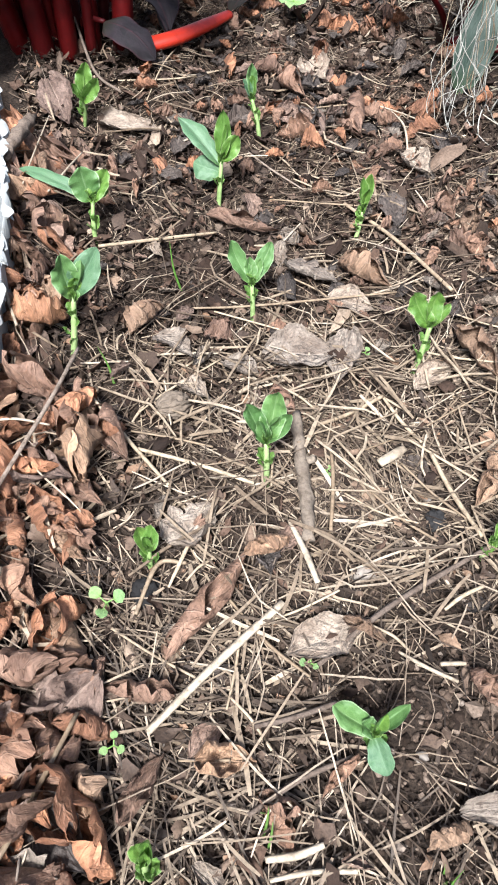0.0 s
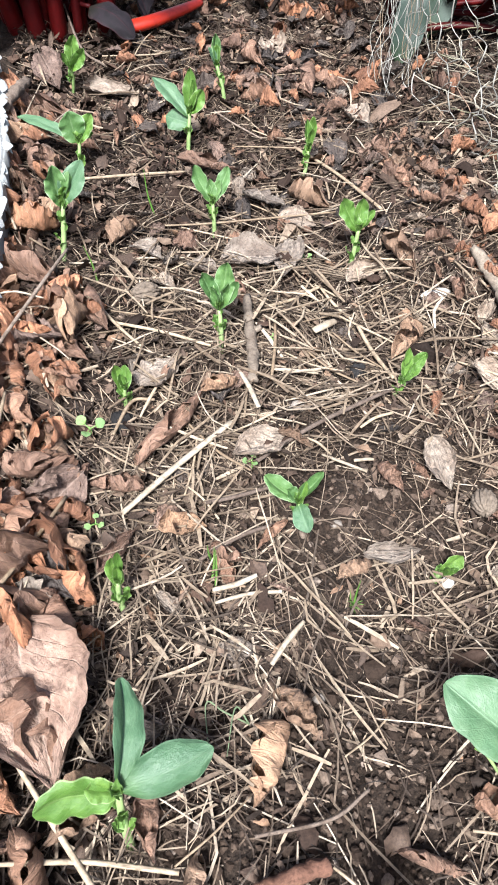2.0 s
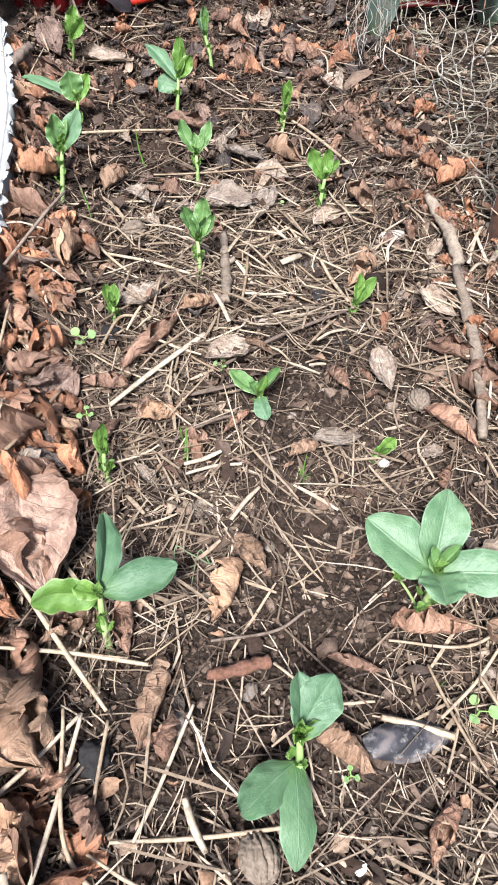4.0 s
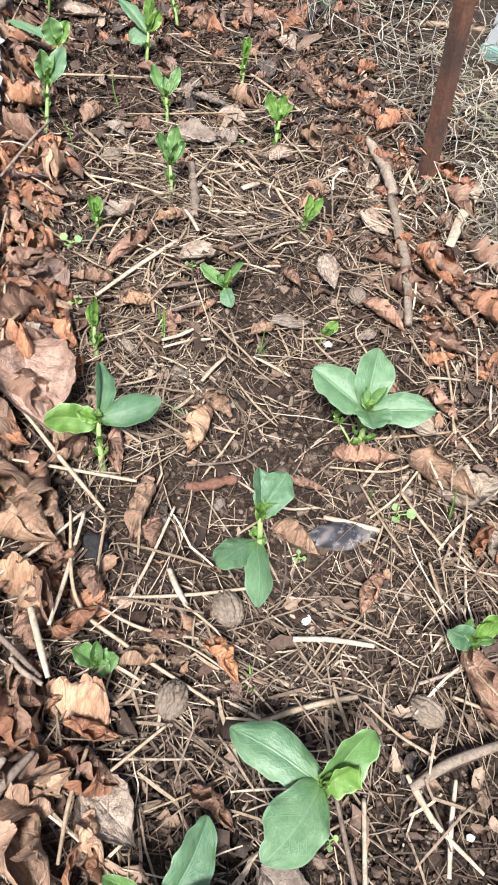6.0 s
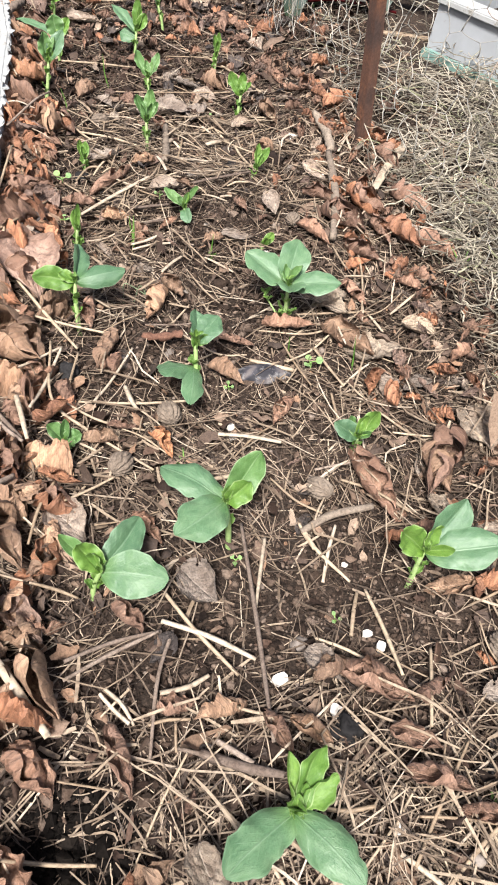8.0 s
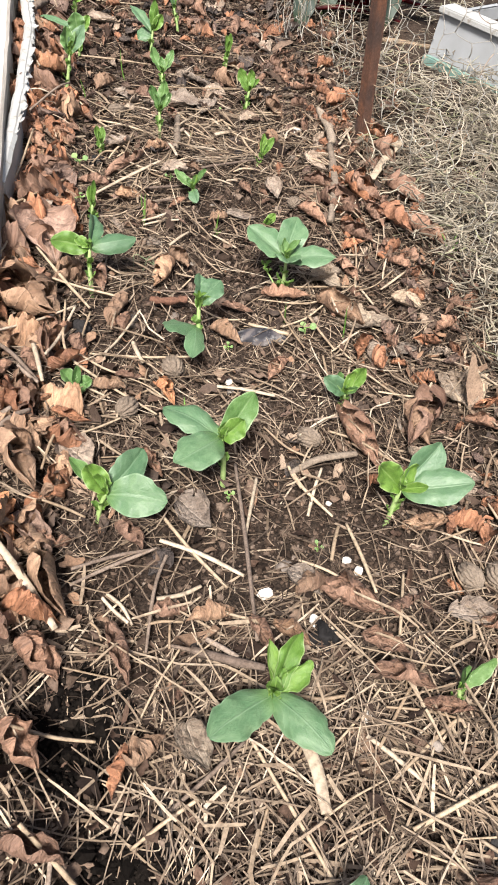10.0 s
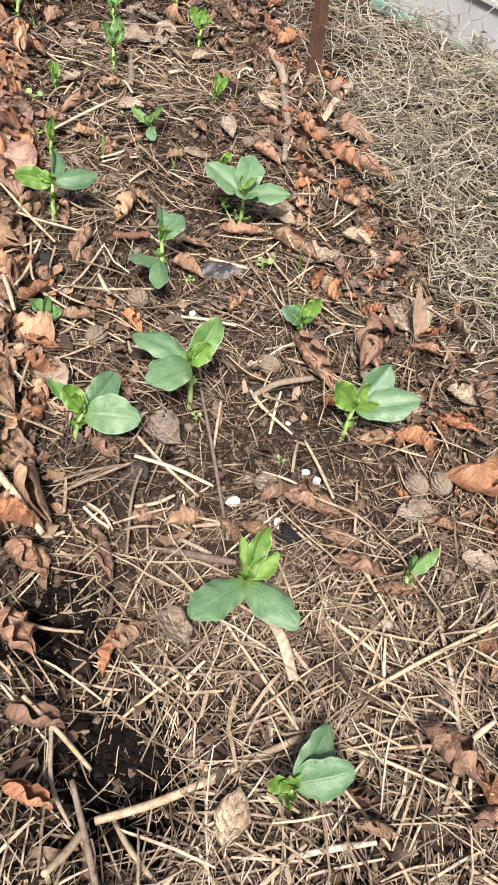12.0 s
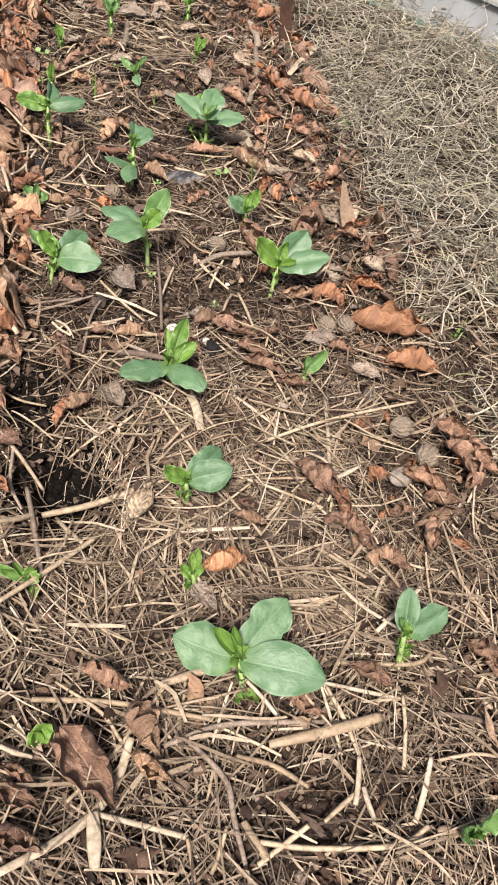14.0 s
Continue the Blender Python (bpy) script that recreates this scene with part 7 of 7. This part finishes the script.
def cover(kind, x, y):
    """How thickly each kind of litter lies, 0 to 1."""
    bare = np.maximum.reduce([0.75 * bump_at(x, y, -0.08, 0.16, 0.07, 0.10), bump_at(x, y, 0.05, 0.20, 0.17, 0.18), bump_at(x, y, 0.09, -0.25, 0.17, 0.13), bump_at(x, y, 0.10, 0.50, 0.13, 0.10), 0.9 * bump_at(x, y, 0.0, 1.14, 0.13, 0.12), 0.85 * bump_at(x, y, 0.30, 1.62, 0.34, 0.30), 0.85 * bump_at(x, y, 0.12, -0.99, 0.13, 0.07), 0.5 * bump_at(x, y, 0.0, 0.68, 0.05, 0.05), 0.85 * bump_at(x, y, -0.055, -0.30, 0.10, 0.09)])
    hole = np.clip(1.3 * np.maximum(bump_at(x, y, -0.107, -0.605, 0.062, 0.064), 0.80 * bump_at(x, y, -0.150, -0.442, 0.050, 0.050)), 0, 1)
    if kind == "sunken":
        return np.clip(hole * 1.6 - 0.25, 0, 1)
    left = 1 / (1 + np.exp((x + 0.15) / 0.025))
    bank = np.exp(-((x - 0.37) / 0.09) ** 2) * (y < 1.25)
    out = 1 / (1 + np.exp(-(x - 0.47) / 0.03))
    front = 1 / (1 + np.exp((y + 0.42) / 0.07))
    far = 1 / (1 + np.exp(-(y - 0.95) / 0.1))
    if kind == "straw":
        d = 0.30 + 0.38 * front + 0.34 * bump_at(x, y, 0.05, 0.74, 0.24, 0.24) - 0.19 * far
        d = d * (1 - 0.90 * bare) * (0.45 + 0.7 * patches(x, y)) * (1 - 0.55 * left) * (1 - 0.5 * bank) * (1 - 0.6 * out)
    elif kind == "thatch":
        d = front * (1 - 0.9 * bare) * (0.15 + 1.05 * patches(x, y, 4.0)) * (1 - 0.5 * left) * (1 - 0.45 * bump_at(x, y, 0.33, -0.66, 0.10, 0.12))
    elif kind == "fibre":
        d = (0.7 - 0.25 * far - 0.25 * front) * (1 - 0.80 * bare) * (0.5 + 0.6 * patches(x, y, 1.0)) * (1 - 0.35 * left) * (1 - 0.2 * out)
    elif kind == "bits":
        d = (0.45 + 0.40 * left + 0.5 * bank + 0.02 * far) * (1 - 0.88 * bare) * (1 - 0.6 * out) * (1 - 0.35 * front * (1 - left))
    elif kind == "mould":
        d = (1.1 * far + 0.95 * front + 0.25 * patches(x, y, 5.0)) * (1 - 0.5 * bare) * (1 - 0.5 * out)
    elif kind == "hay":
        d = out * (1 - 0.85 * far) * (0.3 + 0.7 * patches(x, y, 2.0)) * (1 - 0.5 * (y < -0.35))
    else:
        d = 0.3 + 0.7 * bare + 0.3 * hole
    if kind == "hay":
        edge = np.exp(-np.maximum(0, x - 1.25) / 0.25 - np.maximum(0, -0.75 - y) / 0.25)
    else:
        edge = np.exp(-np.maximum(0, -1.25 - y) / 0.15 - np.maximum(0, x - 0.60) / 0.06)
    return np.clip(d, 0, 1) * edge * (1 - 0.92 * hole if kind != "crumb" else 1)


def scatter(kind, count, x0, x1, y0, y1):
    got = np.zeros((0, 2))
    while len(got) < count:
        p = rng.uniform((x0, y0), (x1, y1), (count * 2, 2))
        got = np.concatenate([got, p[rng.random(len(p)) < cover(kind, p[:, 0], p[:, 1])]])
    return got[:count]


def strew_sticks(name, kind, count, area, lengths, radii, segs, sides, flat, mat, lift, curve, tilt, label):
    p = scatter(kind, count, *area)
    a = patches(p[:, 0] * 0.6, p[:, 1] * 0.6, 3.0) * 9.0 + rng.normal(0, 0.85, count)
    ln = np.minimum(rng.gamma(3.0, (lengths[1] - lengths[0]) / 4.5, count) + lengths[0], lengths[1] * 1.15)
    d = np.stack([np.cos(a), np.sin(a)], -1)
    o = np.stack([-np.sin(a), np.cos(a)], -1)
    t = np.linspace(-0.5, 0.5, segs + 1)
    c = rng.normal(0, curve, count)
    wob = rng.normal(0, curve * 0.08, (count, segs + 1))
    kink = rng.normal(0, 0.9, (count, 1)) * (rng.random((count, 1)) < 0.22) * np.maximum(0, t[None] - rng.uniform(-0.3, 0.3, (count, 1)))
    xy = p[:, None] + d[:, None] * (t[None, :, None] * ln[:, None, None]) + o[:, None] * ((c[:, None] * (t ** 2 - 0.08)[None] + wob * 0.5 + kink) * ln[:, None])[..., None]
    z = lie(xy[..., 0], xy[..., 1]) + (rng.random(count) ** 1.5 * lift)[:, None] + (rng.normal(0, tilt, count) * ln)[:, None] * t[None] + 0.003
    r = rng.uniform(radii[0], radii[1], count)[:, None] * (1 - 0.35 * np.abs(t * 2) ** 3)[None]
    v, q = tube_arrays(np.concatenate([xy, z[..., None]], -1), r, sides, flat)
    return tagged(from_arrays(name, v, q, mat, sides > 4), label, "mulch", kind="stuff")


def strew_bits(name, kind, count, area, sizes, mat, lift, label):
    p = scatter(kind, count, *area)
    a, s = rng.uniform(0, 2 * np.pi, count), rng.gamma(2.5, (sizes[1] - sizes[0]) / 4, count) + sizes[0]
    nu, nv = 5, 4
    U, V = np.meshgrid(np.linspace(-0.5, 0.5, nu), np.linspace(-0.5, 0.5, nv))
    U, V = U.ravel(), V.ravel()
    shrink = 1 - 0.75 * np.abs(U * 2) ** 2.2
    asp = rng.uniform(0.18, 0.7, count)
    lx = U[None] * s[:, None] * (1 + rng.normal(0, 0.16, (count, nu * nv)))
    ly = (V * shrink)[None] * (s * asp)[:, None] * (1 + rng.normal(0, 0.35, (count, nu * nv)))
    k1, k2 = rng.normal(0.4, 0.8, count), rng.normal(0, 0.9, count)
    lz = (k1[:, None] * V[None] ** 2 + k2[:, None] * U[None] ** 2 + rng.normal(0, 0.08, (count, nu * nv))) * s[:, None] * 0.8
    tx, ty = rng.normal(0, 0.4, count), rng.normal(0, 0.4, count)
    lz = lz + lx * tx[:, None] + ly * ty[:, None]
    lz -= np.percentile(lz, 25, axis=1)[:, None]
    x = p[:, :1] + lx * np.cos(a)[:, None] - ly * np.sin(a)[:, None]
    y = p[:, 1:] + lx * np.sin(a)[:, None] + ly * np.cos(a)[:, None]
    z = lie(p[:, 0], p[:, 1])[:, None] + lz + (rng.random(count) ** 1.4 * lift)[:, None] + 0.001
    v = np.stack([x, y, z], -1).reshape(-1, 3)
    g = np.arange(nu * nv).reshape(nv, nu)
    q = np.stack([g[:-1, :-1], g[:-1, 1:], g[1:, 1:], g[1:, :-1]], -1).reshape(-1, 4)
    q = (q[None] + (np.arange(count) * nu * nv)[:, None, None]).reshape(-1, 4)
    return tagged(from_arrays(name, v, q, mat), label, "mulch", kind="stuff")


def strew_crumbs(name, count, area, least, spread, label, kind="crumb", mat=CRUMB):
    bm = bmesh.new()
    bmesh.ops.create_icosphere(bm, subdivisions=1, radius=1)
    bv = np.array([v.co[:] for v in bm.verts])
    bf = np.array([[v.index for v in f.verts] for f in bm.faces])
    bm.free()
    p = scatter(kind, count, *area)
    s = rng.gamma(1.6, spread, count) + least
    v = bv[None] * (1 + rng.normal(0, 0.22, (count, len(bv), 1))) * s[:, None, None] * rng.uniform(0.7, 1.2, (count, 1, 3))
    v[..., 0] += p[:, :1]
    v[..., 1] += p[:, 1:]
    v[..., 2] += lie(p[:, 0], p[:, 1])[:, None] + (s * 0.5)[:, None] + rng.random((count, 1)) * 0.002
    q = (bf[None] + (np.arange(count) * len(bv))[:, None, None]).reshape(-1, 3)
    return tagged(from_arrays(name, v.reshape(-1, 3), q, mat, False), label, "soil", kind="stuff")


BED = (-0.29, 0.80, -1.75, 2.4)
strew_crumbs("soil_crumbs", 48000, (-0.29, 0.5, -1.1, 1.9), 0.0007, 0.0008, "dark loose soil crumbs and grit")
strew_crumbs("soil_clods", 3200, (-0.29, 0.5, -1.1, 1.9), 0.0016, 0.0011, "small dark clods of garden soil")
# near-black crumbs laid only where the two hollows dip
strew_crumbs("black_soil", 8000, (-0.27, 0.03, -0.76, -0.30), 0.0008, 0.0009, "near-black crumbly soil in a dug hollow", "sunken", BLACK_SOIL)
# Dark leaf pieces, thickest at far end and front, darken gaps between straws.
strew_bits("leaf_mould", "mould", 7400, BED, (0.005, 0.02), MOULD, 0.016, "dark leaf mould among the straw")
strew_bits("leaf_crumble", "bits", 8600, BED, (0.004, 0.016), BITS, 0.012, "brown crumbled leaf fragments in the mulch")
strew_bits("broken_leaves", "bits", 800, BED, (0.012, 0.034), BITS, 0.014, "broken brown leaf pieces in the mulch")
strew_sticks("fine_plant_fibres", "fibre", 38000, BED, (0.008, 0.045), (0.00035, 0.0009), 5, 3, 1.0, FIBRE, 0.011, 0.26, 0.12, "fine dry brown plant fibres in the mulch")
strew_sticks("wood_chips", "fibre", 1500, BED, (0.006, 0.024), (0.0012, 0.0036), 2, 4, 0.5, FIBRE, 0.013, 0.10, 0.15, "small brown wood chips in the mulch")
strew_sticks("fine_straw", "straw", 4600, BED, (0.025, 0.12), (0.0005, 0.0010), 6, 4, 0.7, STRAW, 0.019, 0.11, 0.08, "thin dry straw on the bed")
for x, y in scatter("straw", 90, -0.14, 0.36, -0.95, 0.95):
    way, half = rng.uniform(0, 6.283), rng.uniform(0.018, 0.05)
    dx, dy = math.cos(way) * half, math.sin(way) * half
    stalk("straw", rng.uniform(0.0011, 0.0021), (x - dx, y - dy), (x + dx, y + dy))
strew_sticks("loose_straw", "straw", 3600, BED, (0.02, 0.10), (0.0008, 0.0016), 5, 4, 0.5, STRAW, 0.020, 0.09, 0.08, "loose dry straw pieces on the bed")
strew_sticks("top_straw", "straw", 1900, BED, (0.022, 0.08), (0.0009, 0.0020), 5, 4, 0.5, STRAW_TOP, 0.030, 0.07, 0.07, "pale broken straw lying uppermost on the bed")
strew_sticks("split_straw", "straw", 800, BED, (0.015, 0.06), (0.0017, 0.0031), 4, 4, 0.28, STRAW_TOP, 0.026, 0.06, 0.09, "flat split straw pieces lying on the bed")
strew_sticks("straw_thatch", "thatch", 1500, (-0.26, 0.62, -1.35, -0.25), (0.03, 0.12), (0.0004, 0.0010), 7, 4, 0.6, STRAW, 0.022, 0.13, 0.06, "thick golden straw matted over the front of the bed")
strew_sticks("bright_thatch", "thatch", 850, (-0.26, 0.62, -1.35, -0.25), (0.03, 0.11), (0.0005, 0.0012), 6, 4, 0.6, STRAW_TOP, 0.030, 0.09, 0.06, "bright golden straw lying over the front of the bed")
root_pts = np.random.default_rng(8)
for q in range(9):
    hx, hy = -0.10 + root_pts.normal(0, 0.018), -0.60 + root_pts.normal(0, 0.02)
    pts = [(hx, hy, float(lie(hx, hy)) + 0.006)]
    for w in range(4):
        hx, hy = hx + root_pts.normal(0.004, 0.009), hy + root_pts.normal(0.0, 0.012)
        pts.append((hx, hy, float(lie(hx, hy)) + root_pts.uniform(0.004, 0.012)))
    tagged(tube_object("root_hair", pts, [0.0006, 0.0005, 0.0003], PALE_ONE, None, 5, 16), "fine pale root in the dug hollow", "root", "fine roots in the hollow")
strew_sticks("dry_grass_mat", "hay", 15500, (0.42, 2.3, -1.6, 2.3), (0.02, 0.085), (0.0007, 0.0018), 5, 4, 0.6, HAY, 0.055, 0.75, 0.30, "matted pale dry grass beside the fence")
count = 5000
ring = rng.normal(0, 1, (count, 2)) * (1.6, 1.8) + (0.6, 0.4)
ring = ring[((ring[:, 0] < -0.42) | (ring[:, 0] > 1.2) | (ring[:, 1] > 2.5) | (ring[:, 1] < -1.2))]
turn, reach = rng.uniform(0, 6.283, len(ring)), rng.uniform(0.03, 0.12, len(ring))
steps = np.linspace(-0.5, 0.5, 4)
line = ring[:, None] + np.stack([np.cos(turn), np.sin(turn)], -1)[:, None] * (steps[None, :, None] * reach[:, None, None]) + rng.normal(0, 0.003, (len(ring), 4, 2))
tall = lie(line[..., 0], line[..., 1]) + 0.004 + rng.uniform(0, 0.02, (len(ring), 1))
v, q = tube_arrays(np.concatenate([line, tall[..., None]], -1), np.full((len(ring), 4), 0.0016), 4, 0.6)
tagged(from_arrays("dry_grass_wisps", v, q, HAY, False), "thin dry grass wisps on the bare soil round the bed", "dry grass", kind="stuff")
